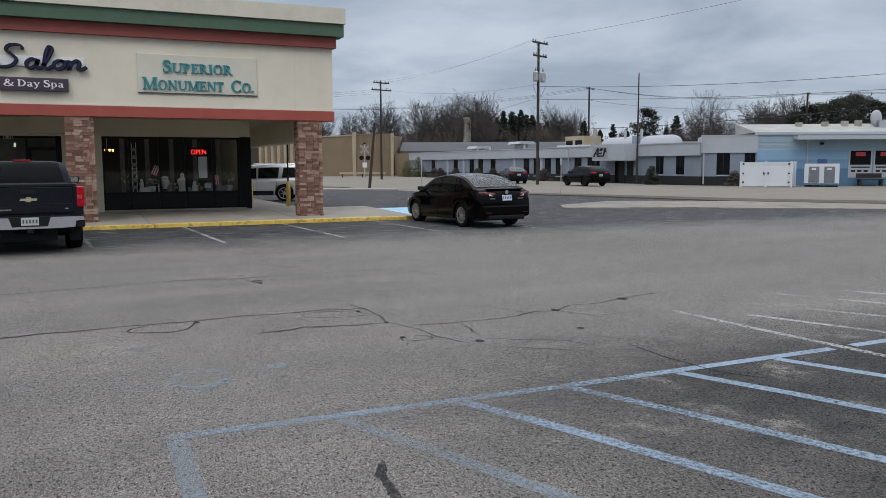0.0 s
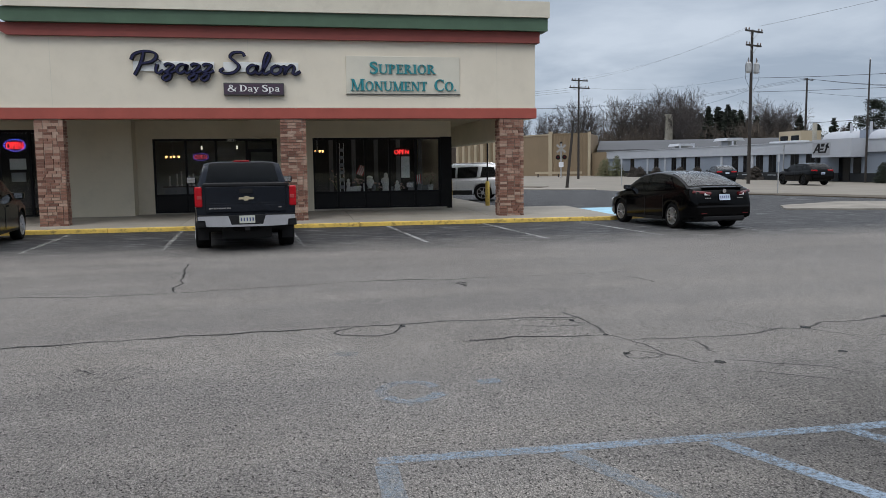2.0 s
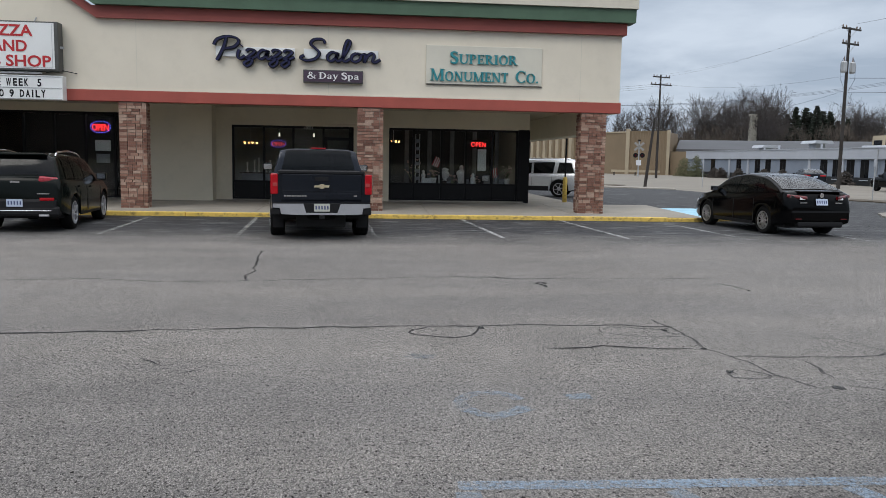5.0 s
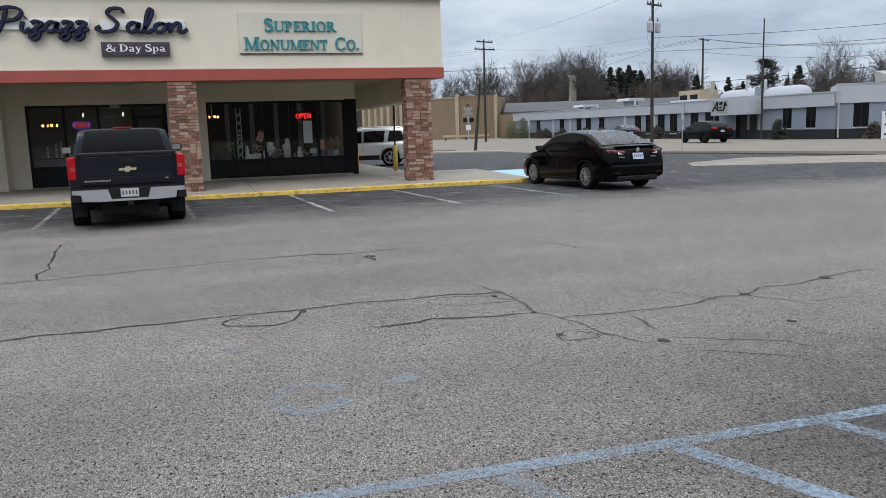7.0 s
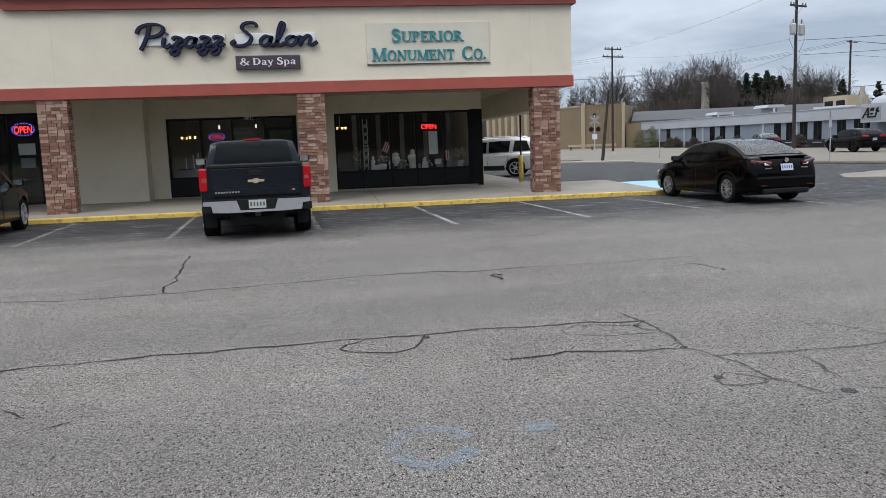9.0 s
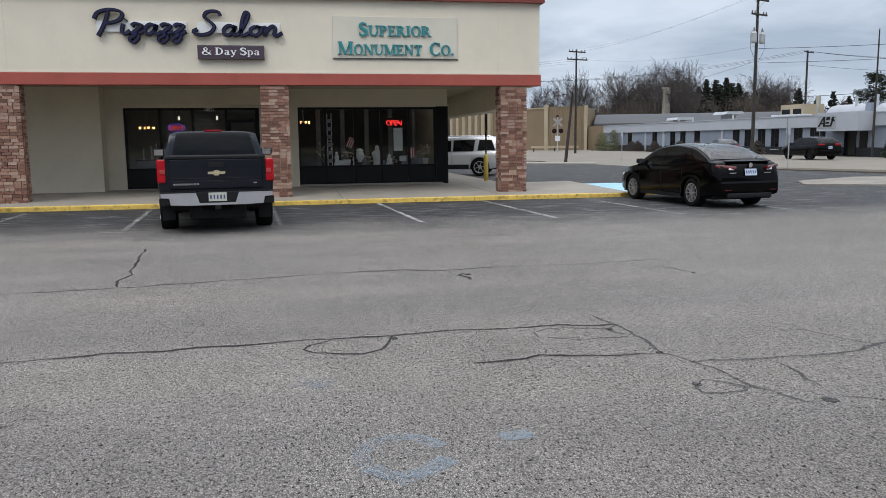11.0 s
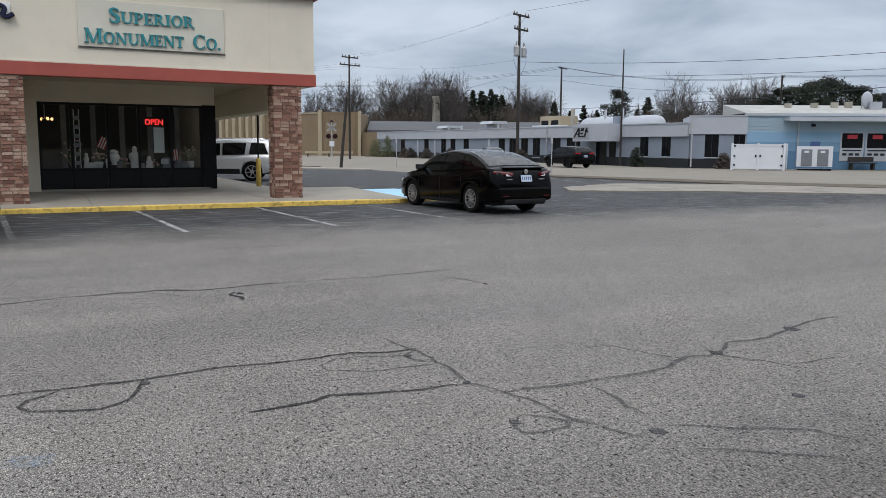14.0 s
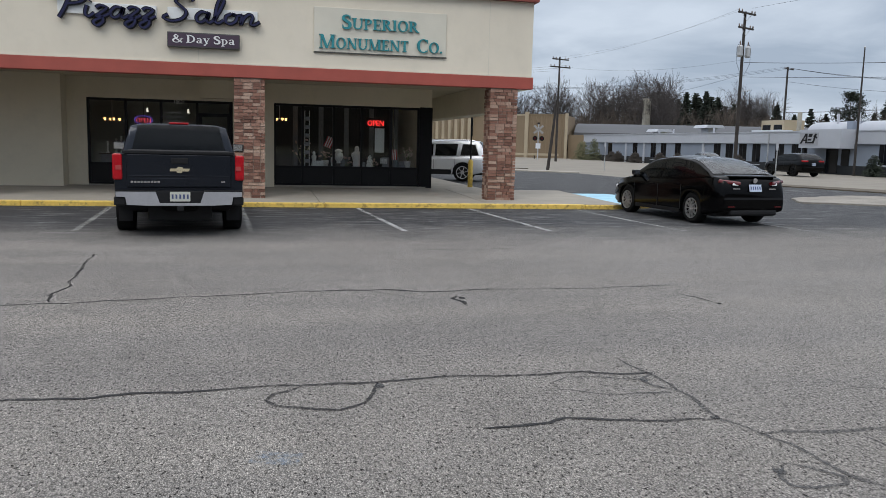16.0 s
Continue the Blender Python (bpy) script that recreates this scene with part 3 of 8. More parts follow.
# sealed cracks
def crack(ctrl, width, seed, sealer=None, jag=0.028, step=0.07, fade=0.35):
    r = random.Random(seed)
    pts = []
    for (x0, y0), (x1, y1) in zip(ctrl, ctrl[1:]):
        n = max(2, int(math.hypot(x1 - x0, y1 - y0) / step))
        for k in range(n):
            f = k / n
            pts.append(Vector((x0 + (x1 - x0) * f + jag * 1.6 * noise.noise(Vector((len(pts) * 0.22, seed * 3.1, 1))) + r.uniform(-0.008, 0.008), y0 + (y1 - y0) * f + jag * 2.2 * noise.noise(Vector((len(pts) * 0.2, seed * 5.3, 2))) + r.uniform(-0.008, 0.008), 0.005)))
    pts.append(Vector((*ctrl[-1], 0.005)))
    bm = bmesh.new()
    prev = None
    for i, p in enumerate(pts):
        d = (pts[min(i + 1, len(pts) - 1)] - pts[max(i - 1, 0)]).normalized()
        w = width * 0.78 * (0.6 + 0.8 * noise.noise(Vector((i * 0.31, seed * 7.7, 0))) ** 2 + r.uniform(0, 0.35))
        w *= min(1.0, 0.3 + min(i, len(pts) - 1 - i) * fade)
        s = Vector((-d.y, d.x, 0)) * w / 2
        row = (bm.verts.new(p + s), bm.verts.new(p - s))
        if prev:
            bm.faces.new((prev[0], prev[1], row[1], row[0]))
        prev = row
    return tagged(part("road_crack", bm, sealer or TAR), "dark tar-sealed crack in the asphalt", "crack", kind="structure")


crack([(-4.02, 9.01), (-3.16, 9.04), (-2.06, 9.16), (-0.94, 9.27), (-0.72, 9.29), (0.01, 9.31), (0.35, 9.34), (0.79, 9.36), (1.28, 9.35), (1.79, 9.38), (2.37, 9.38), (2.86, 9.34), (3.26, 9.30)], 0.05, 1)
crack([(-4.00, 9.01), (-4.06, 8.85), (-3.91, 8.65), (-3.68, 8.53)], 0.05, 2)
crack([(1.29, 9.33), (1.23, 9.10), (1.11, 8.91), (0.96, 8.80), (0.80, 8.85), (0.58, 8.92), (0.52, 9.04), (0.57, 9.19), (0.79, 9.35)], 0.045, 3)
crack([(3.16, 9.71), (3.18, 9.45), (3.22, 9.26), (3.25, 8.97), (3.21, 8.58), (3.19, 8.33), (3.29, 8.04), (3.34, 7.92), (3.37, 7.65), (3.40, 7.52), (3.42, 7.39), (3.47, 7.31)], 0.042, 4, TAROLD)
crack([(3.39, 7.48), (3.46, 7.24), (3.51, 7.12), (3.61, 7.04)], 0.032, 5, TAROLD)
crack([(3.24, 9.28), (3.07, 9.14), (3.10, 9.02), (3.21, 8.90)], 0.045, 6, TAROLD)
crack([(3.16, 9.15), (2.82, 9.24), (2.57, 9.26), (2.45, 9.18), (2.47, 9.00), (2.66, 8.87), (3.01, 8.86), (3.22, 8.85)], 0.028, 7, TAROLD)
crack([(1.74, 8.37), (1.97, 8.42), (2.14, 8.42), (2.27, 8.48), (2.52, 8.39), (2.85, 8.32), (3.14, 8.30)], 0.045, 8)
crack([(3.29, 8.04), (3.69, 8.00), (4.14, 8.02), (4.37, 8.00), (4.67, 8.07), (4.98, 8.18), (5.18, 8.15), (5.42, 8.26), (5.62, 8.38), (6.10, 8.36), (6.52, 8.53), (6.87, 8.65), (7.38, 8.68)], 0.06, 9, TAROLD)
crack([(4.41, 8.75), (4.69, 8.74), (4.73, 8.54), (4.86, 8.26), (4.98, 8.15)], 0.035, 10, TAROLD)
crack([(5.32, 8.42), (5.27, 8.12), (5.43, 7.86), (5.50, 7.57)], 0.04, 11, TAROLD)
crack([(5.48, 7.80), (5.70, 7.69), (6.09, 7.68)], 0.03, 12, TAROLD)
crack([(3.84, 7.95), (3.88, 7.81), (3.87, 7.64), (3.83, 7.49), (3.82, 7.33)], 0.04, 13, TAROLD)
crack([(3.13, 7.62), (3.27, 7.55), (3.37, 7.44), (3.32, 7.35), (3.12, 7.32), (3.02, 7.38), (3.04, 7.51), (3.13, 7.62)], 0.045, 14, TAROLD)
crack([(3.80, 7.11), (3.93, 7.07), (4.05, 6.96), (4.50, 6.71), (4.52, 6.58), (4.56, 6.47)], 0.035, 15, TAROLD)
crack([(3.70, 6.79), (3.85, 6.69), (4.03, 6.56), (4.20, 6.42), (4.30, 6.27)], 0.04, 16, TAROLD)
crack([(-7.87, 12.07), (-5.20, 12.15), (-4.48, 12.29), (-3.49, 12.42), (-2.55, 12.18), (-1.62, 12.26), (-0.40, 12.47), (0.43, 12.58), (0.99, 12.72)], 0.045, 17)
crack([(0.96, 12.72), (1.33, 12.76), (1.75, 12.72), (2.17, 12.58), (2.55, 12.58), (3.11, 12.63)], 0.07, 18)
crack([(3.11, 12.63), (3.56, 12.66), (4.29, 12.60), (4.83, 12.70), (5.36, 12.73)], 0.03, 19)
crack([(1.68, 12.62), (1.94, 12.37), (2.14, 12.08)], 0.02, 20)
crack([(5.04, 12.22), (5.16, 12.00), (5.20, 11.74), (5.22, 11.62)], 0.035, 21)
crack([(-1.48, 12.32), (-1.55, 12.70), (-1.52, 13.21), (-1.58, 14.03), (-1.64, 14.63), (-1.74, 15.75)], 0.05, 22)
crack([(-1.73, 8.08), (-1.61, 8.01), (-1.49, 7.85)], 0.03, 23)
crack([(-1.33, 7.59), (-1.23, 7.64), (-1.15, 7.71)], 0.03, 24)
crack([(2.76, 15.92), (3.45, 16.02), (4.32, 16.05)], 0.03, 25)
crack([(1.72, 4.45), (1.6, 4.25), (1.63, 3.85), (1.6, 3.3)], 0.09, 41)
crack([(4.95, 6.4), (4.9, 5.7), (4.98, 5.15), (5.2, 4.8)], 0.03, 42)
crack([(2.56, 12.3), (2.46, 12.15), (2.54, 11.98), (2.5, 11.82)], 0.09, 43)

# ---- the shop building ----
TOP = 5.40          # underside of the cornice
GX, GH, GR = -9.98, 2.6, 1.75   # gable: middle, half width, rise
END, FAR_L = 7.61, -30.0


def cornice(bm, low, high, y0, y1, over):
    """A moulding that runs level, up over the gable and level again."""
    k = GR / GH
    a = [(FAR_L, low), (GX - GH, low), (GX, low + GR), (GX + GH, low), (END + over, low), (END + over, high), (GX + GH - 0.12, high), (GX, high + GR - 0.12 * k), (GX - GH + 0.12, high), (FAR_L, high)]
    for q in ((0, 1, 8, 9), (1, 2, 7, 8), (2, 3, 6, 7), (3, 4, 5, 6)):
        slab(bm, [a[i] for i in q], y0, y1)


shop = thing("wall_shopfront", "cream stucco strip-mall front with red and green trim", "shop building", kind="structure")
bm = bmesh.new()
slab(bm, [(FAR_L, 3.45), (END, 3.45), (END, TOP + 0.02), (GX + GH, TOP + 0.02), (GX, TOP + GR + 0.02), (GX - GH, TOP + 0.02), (FAR_L, TOP + 0.02)], FACE_Y, FACE_Y + 0.25)
part("sign_band", bm, STUCCO, shop)
for x in (-6.35, -1.0, 6.4, -12.6):
    part("stucco_joint", boxm(x - 0.008, x + 0.008, FACE_Y - 0.003, FACE_Y, 3.46, TOP - 0.02), CAPTRIM, shop)
part("red_fascia", boxm(FAR_L, END + 0.04, FACE_Y - 0.05, FACE_Y + 0.3, 3.13, 3.44, bevel=0.012), REDTRIM, shop, "brick-red painted fascia board")
part("drip_edge", boxm(FAR_L, END + 0.03, FACE_Y - 0.03, FACE_Y, 3.442, 3.465), CAPTRIM, shop)
for nm, lo, hi, out, over, m in (("red_cornice", TOP, TOP + 0.33, 0.16, 0.10, REDTOP), ("green_cornice", TOP + 0.335, TOP + 0.71, 0.34, 0.30, GREENTRIM), ("roof_cap", TOP + 0.72, TOP + 1.19, 0.42, 0.34, CAPTRIM)):
    bm = bmesh.new()
    cornice(bm, lo, hi, FACE_Y - out, FACE_Y + 0.3, over)
    part(nm, bm, m, shop)
part("side_fascia", boxm(END - 0.25, END, FACE_Y + 0.25, 48, 3.13, TOP), STUCCO, shop)
part("roof", boxm(FAR_L, END - 0.3, FACE_Y + 0.25, 48, 5.2, 5.35), GREYROOF, shop)
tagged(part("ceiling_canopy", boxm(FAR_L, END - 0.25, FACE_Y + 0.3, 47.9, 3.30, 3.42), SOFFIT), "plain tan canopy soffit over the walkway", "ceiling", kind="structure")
# canopy downlights
for x in (-11.6, -5.05, 3.35):
    part("canopy_lamp", tubem([(x, 25.7, 3.17), (x, 25.7, 3.22), (x, 25.7, 3.3)], [0.05, 0.09, 0.1], 12), SOFFIT, shop)

# shop walls behind the walkway, with their storefront openings
wall = thing("wall_shops", "cream painted shop wall under the canopy", "wall", kind="structure")
Z0, ZW = WALK_Z + 0.08, 3.30
OPEN = ((-15.4, -14.3, 0.2, 3.02), (-13.2, -7.45, 0.2, 3.03), (-4.42, -0.34, 0.22, 2.71), (0.87, 5.58, 0.25, 2.72))
edges = [FAR_L] + [v for o in OPEN for v in o[:2]] + [5.75]
for i in range(0, len(edges), 2):
    if edges[i + 1] - edges[i] > 0.03:
        part("wall_panel", boxm(edges[i], edges[i + 1], WALL_Y, WALL_Y + 0.2, Z0 - 0.2, ZW), SHOPWALL, wall)
for x0, x1, z0, z1 in OPEN:
    part("header", boxm(x0, x1, WALL_Y, WALL_Y + 0.2, z1, ZW), SHOPWALL, wall)
    part("threshold", boxm(x0, x1, WALL_Y - 0.02, WALL_Y + 0.2, Z0 - 0.2, z0), CONCRETE, wall)
part("projecting_panel", boxm(-7.35, -4.95, 28.55, WALL_Y - 0.002, Z0 - 0.1, ZW), SHOPWALL, wall)
part("door_bulkhead", boxm(-1.25, 0.55, 28.75, WALL_Y - 0.002, 2.78, ZW), SHOPWALL, wall)
part("side_beam", boxm(6.75, END - 0.26, FACE_Y + 0.6, 47.8, 2.52, 3.295), SHOPWALL, wall)
part("corner_post", boxm(5.36, 5.77, WALL_Y - 0.012, WALL_Y + 0.19, 0.2, 2.74), BLACKMETAL, wall)
part("side_wall", boxm(5.58, 5.75, WALL_Y + 0.2, 47.9, 0, ZW), SHOPWALL, wall)
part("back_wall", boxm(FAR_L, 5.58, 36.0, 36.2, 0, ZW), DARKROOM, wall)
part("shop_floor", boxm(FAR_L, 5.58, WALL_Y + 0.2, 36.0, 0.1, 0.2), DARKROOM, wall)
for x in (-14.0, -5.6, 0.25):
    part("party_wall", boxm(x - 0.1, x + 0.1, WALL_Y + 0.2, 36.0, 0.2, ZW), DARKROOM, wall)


def storefront(n, x0, x1, z0, z1, posts, kick, label, door=None):
    w = thing("window_%d" % n, label, "shop window", kind="structure")
    y = WALL_Y + 0.04
    for z, h in ((z0, 0.06), (z1 - 0.07, 0.07)):
        part("frame_rail", boxm(x0, x1, y, y + 0.11, z, z + h), BLACKMETAL, w)
    if kick:
        part("sill_rail", boxm(x0, x1, y + 0.002, y + 0.1, kick - 0.04, kick + 0.03), BLACKMETAL, w)
    xs = [x0 + 0.03] + list(posts) + [x1 - 0.03]
    for x in xs:
        part("mullion", boxm(x - 0.033, x + 0.033, y - 0.004, y + 0.114, z0 + 0.06, z1 - 0.07), BLACKMETAL, w)
    for i, (a, b) in enumerate(zip(xs, xs[1:])):
        is_door = door is not None and i == door
        low = z0 + 0.06
        if kick and not is_door:
            part("kick_panel", boxm(a + 0.033, b - 0.033, y + 0.03, y + 0.07, z0 + 0.06, kick - 0.04), PANELBLACK, w)
            low = kick + 0.03
        if is_door:
            part("door_stile", boxm(a + 0.04, a + 0.13, y + 0.01, y + 0.07, low, 2.25), BLACKMETAL, w)
            part("door_stile", boxm(b - 0.13, b - 0.04, y + 0.01, y + 0.07, low, 2.25), BLACKMETAL, w)
            for z in (low, 2.25):
                part("door_rail", boxm(a + 0.033, b - 0.033, y + 0.012, y + 0.068, z, z + 0.1 if z > 1 else z + 0.2), BLACKMETAL, w)
            part("push_bar", boxm(a + 0.13, b - 0.13, y - 0.03, y + 0.0, 1.12, 1.16), STEEL, w, "steel push bar")
        p = part("pane", boxm(a + 0.033, b - 0.033, y + 0.05, y + 0.056, low, z1 - 0.07), PANE, w)
        p.visible_shadow = False
    return w


storefront(1, 0.87, 5.37, 0.25, 2.72, (1.72, 2.68, 3.54, 4.46), 0.82, "black-framed monument shop window with a low panel")
storefront(2, -4.42, -0.34, 0.22, 2.71, (-3.36, -2.38, -1.36), 0.82, "black-framed salon window and glazed door", door=3)
storefront(3, -13.2, -7.45, 0.2, 3.03, (-12.17, -11.15, -10.18, -9.2, -8.25), 0.0, "dark pizza-shop window and glazed door", door=0)
storefront(4, -15.4, -14.3, 0.2, 3.02, (), 0.0, "dark glazed door of the next shop", door=0)

# brick columns
COLS = (-13.55, -6.87, -0.17, 6.48)
CW, CD, CH = 0.71, 0.52, 3.02
brick_mesh = {}


def brick_shape(n):
    """A tumbled brick, n quarters long, worn at its corners."""
    if n not in brick_mesh:
        b = bmesh.new()
        box(b, 0.004, n * 0.055 - 0.004, -0.012, 0.05, 0.006, 0.076)
        r = random.Random(n)
        for v in b.verts:
            v.co += Vector((r.uniform(-0.003, 0.003), r.uniform(-0.005, 0.0), r.uniform(-0.003, 0.003)))
        me = bpy.data.meshes.new("brick")
        bmesh.ops.recalc_face_normals(b, faces=b.faces)
        b.to_mesh(me)
        b.free()
        me.materials.append(BRICK)
        brick_mesh[n] = me
    return brick_mesh[n]


columns = []
for cx in COLS:
    c = thing("brick_column", "square brick canopy column, mixed pink and brown bricks", "column", "columns along the walkway", "structure", at=(cx, FACE_Y, WALK_Z))
    part("core", boxm(0.012, CW - 0.012, 0.012, CD - 0.012, 0, CH + 0.17), MORTAR, c)
    columns.append(c)

# dabs of spilt sealer
for i, (x, y, a, b) in enumerate(((2.56, 12.19, 0.035, 0.05), (1.27, 9.26, 0.032, 0.05), (5.22, 11.62, 0.025, 0.04), (3.11, 9.13, 0.03, 0.03), (3.18, 8.34, 0.03, 0.03), (3.70, 7.08, 0.05, 0.055), (6.50, 8.51, 0.06, 0.08), (3.06, 7.55, 0.03, 0.04), (5.28, 8.19, 0.05, 0.06), (4.95, 7.18, 0.04, 0.04))):
    rd = random.Random(40 + i)
    bm = bmesh.new()
    prism(bm, [(x + a * rd.uniform(0.75, 1.15) * math.cos(t), y + b * rd.uniform(0.75, 1.15) * math.sin(t)) for t in (2 * math.pi * k / 14 for k in range(14))], 0.001, 0.0065)
    tagged(part("road_sealer_dab", bm, DAB), "dark dab of spilt crack sealer", "sealer dab", kind="structure")

# ---- far buildings ----
EAST = 0.9
def facing(x0, y0, x1, y1):
    """The pose of a wall's own axes: x along it from the first end to the second, y into it, the origin at the first end."""
    return pose(x0, y0, 0, 0, 0, math.degrees(math.atan2(y1 - y0, x1 - x0)))


def wallbox(name, m, a, b, y0, y1, z0, z1, material, parent, label="", bevel=0.0):
    bm = boxm(a, b, y0, y1, z0, z1, bevel=bevel)
    bmesh.ops.transform(bm, matrix=m, verts=bm.verts)
    return part(name, bm, material, parent, label)


def far_window(m, a, b, z0, z1, parent):
    """A dark window with its sill, set into the wall face at y 0 of its axes."""
    w = wallbox("window", m, a, b, -0.012, 0.06, z0, z1, DARKGLASS, parent)
    wallbox("sill", m, a - 0.05, b + 0.05, -0.06, 0.02, z0 - 0.08, z0 - 0.004, WHITEBAND, w)
    wallbox("window_frame", m, (a + b) / 2 - 0.02, (a + b) / 2 + 0.02, -0.02, -0.013, z0, z1, GREYLOW, w)


office = thing("office_building", "long low blue-grey office with a white parapet", "building", kind="structure", at=(EAST, 0, 0))
FX, FN, FS = 45.0, 113.0, 50.6
m = facing(FX, FN, FX, FS)      # x runs from the far end towards the near one
ln = FN - FS
wallbox("wall", m, 0, ln, 0, 6, 0.72, 2.42, GREYWALL, office)
wallbox("base", m, 0, ln, -0.015, 5.9, -0.1, 0.72, GREYLOW, office)
wallbox("parapet", m, -0.1, ln, -0.22, 6.1, 2.42, 3.42, WHITEBAND, office)
wallbox("coping", m, -0.15, ln, -0.28, -0.1, 3.42, 3.5, WHITEBAND, office)
for y in (104.4, 97.0, 92.2, 89.7, 86.4, 78.4, 76.2, 73.9, 71.7, 68.2, 65.9):
    far_window(m, FN - y - 0.62, FN - y + 0.62, 0.5, 2.38, office)
for y in (99.5, 94.5, 81, 75.1):
    wallbox("pilaster", m, FN - y - 0.2, FN - y + 0.2, -0.1, 0, 0, 2.42, WHITEBAND, office)
for y in (55.7, 53.1):
    far_window(m, FN - y - 0.5, FN - y + 0.5, 0.85, 2.4, office)
wallbox("downpipe", m, FN - 69.6, FN - 69.5, -0.3, -0.22, 0.2, 3.3, STEEL, office)
# entrance block with its sign
wallbox("entrance_block", m, FN - 63.6, FN - 58.6, -1.5, -0.23, 2.05, 3.55, WHITEBAND, office)
wallbox("entrance_post", m, FN - 63.4, FN - 63.1, -1.3, -1.0, 0, 2.05, GREYLOW, office)
wallbox("entrance_door", m, FN - 62.0, FN - 60.6, -0.05, -0.02, 0.05, 2.0, DARKGLASS, office)
wallbox("entrance_window", m, FN - 60.2, FN - 59.3, -0.05, -0.02, 0.7, 2.0, DARKGLASS, office)
sign = wallbox("sign_panel", m, FN - 63.5, FN - 61.2, -1.54, -1.505, 2.3, 3.3, surface("sign_grey", (0.30, 0.31, 0.33), 0.6, 0.1, 2, 20, 0.0), office)
for q in ([(-63.42, 2.40), (-63.2, 2.40), (-62.55, 3.22), (-62.75, 3.22)], [(-62.72, 2.42), (-62.5, 2.42), (-62.5, 3.2), (-62.72, 3.2)], [(-62.98, 2.62), (-62.6, 2.62), (-62.6, 2.74), (-62.9, 2.74)],
          [(-62.4, 2.95), (-61.95, 2.95), (-61.85, 3.2), (-62.3, 3.2)], [(-62.45, 2.66), (-62.05, 2.66), (-61.98, 2.8), (-62.4, 2.8)], [(-62.5, 2.42), (-61.95, 2.42), (-61.88, 2.55), (-62.45, 2.55)], [(-61.9, 2.42), (-61.7, 2.42), (-61.35, 3.2), (-61.6, 3.2)], [(-61.75, 2.95), (-61.3, 2.8), (-61.3, 2.95), (-61.7, 3.1)]):
    bm = bmesh.new()
    slab(bm, [(FN + a, b) for a, b in q], -1.56, -1.541)
    bmesh.ops.transform(bm, matrix=m, verts=bm.verts)
    part("sign_shape", bm, PANELBLACK, sign)
# near end block, turned to the forecourt
m2 = facing(45.0, 50.5, 48.2, 47.9)
l2 = math.hypot(3.2, 2.6)
wallbox("end_wall", m2, 0, l2, 0, 6, 0.72, 2.6, GREYWALL, office)
wallbox("end_base", m2, 0, l2, -0.015, 5.9, -0.1, 0.72, GREYLOW, office)
wallbox("end_parapet", m2, -0.1, l2, -0.12, 6.1, 2.6, 3.95, WHITEBAND, office)
wallbox("end_coping", m2, -0.12, l2 + 0.02, -0.16, 0.05, 3.95, 4.02, WHITEBAND, office)
far_window(m2, 1.1, 2.1, 0.85, 2.57, office)
far_window(m2, 3.2, 4.0, 0.1, 2.57, office)
wallbox("downpipe", m2, 0.05, 0.15, -0.25, -0.14, 0.1, 3.6, STEEL, office)
# roof domes, plant and vents
for a, b in ((59.8, 64.8), (65.6, 71.2)):
    bm = bmesh.new()
    prof = [(50.5 + 1.0 * math.cos(t), 3.35 + 1.15 * math.sin(t)) for t in (math.pi * k / 10 for k in range(11))]
    prev = None
    for y, s in ((a, 0.55), (a + 0.35, 0.92), (a + 0.8, 1.0), (b - 0.8, 1.0), (b - 0.35, 0.92), (b, 0.55)):
        row = [bm.verts.new((50.5 + (x - 50.5) * s, y, 3.35 + (z - 3.35) * s)) for x, z in prof]
        if prev:
            for i in range(10):
                bm.faces.new((prev[i], prev[i + 1], row[i + 1], row[i]))
        else:
            bm.faces.new(row)
        prev = row
    bm.faces.new(prev[::-1])
    part("roof_dome", bm, WHITEBAND, office, "white rounded roof unit", smooth=True)
part("roof_plant", boxm(49.6, 51.2, 64.85, 65.55, 3.3, 4.5), GREYWALL, office)
part("roof_house", boxm(54, 56.5, 80.5, 84.5, 3.2, 5.1), CREAMPOST, office)
part("roof_house_window", boxm(53.96, 54.0, 80.8, 82.2, 4.0, 4.6), DARKGLASS, office)
part("roof_house_window", boxm(53.96, 54.0, 82.8, 84.2, 4.0, 4.6), DARKGLASS, office)
part("roof_box", boxm(52.5, 54, 79, 84, 3.2, 4.0), VINYL, office)
for y in (74.6,):
    part("roof_stack", tubem([(51.5, y, 3.2), (51.5, y, 5.6)], 0.22, 10), STONE, office)
for y, h in ((100.5, 4.0), (96.8, 4.2), (87.5, 4.2), (67.2, 5.2), (64.6, 5.2)):
    part("vent_pipe", tubem([(50.0, y, 3.2), (50.0, y, h)], 0.12, 8), WHITEBAND, office)

ware = thing("warehouse", "low warehouse with a long grey metal roof", "building", kind="structure", at=(EAST, 0, 0))
m = facing(44.6, 119.2, 44.6 + 0.9 * 66, 119.2 - 0.43 * 66)
bm = bmesh.new()
prof = [(0.0, 3.4), (0.0, 3.9)] + [(0.2 + 9 * k / 6, 3.95 + 1.55 * math.sin(math.pi / 2 * k / 6)) for k in range(7)] + [(26, 5.4), (26, 3.4)]
prev = None
for x in (1.0, 66.0):
    row = [bm.verts.new((x, y, z)) for y, z in prof]
    if prev:
        for i in range(len(prof) - 1):
            bm.faces.new((prev[i], prev[i + 1], row[i + 1], row[i]))
    bm.faces.new(row)
    prev = row
bmesh.ops.transform(bm, matrix=m, verts=bm.verts)
part("roof", bm, GREYROOF, ware)
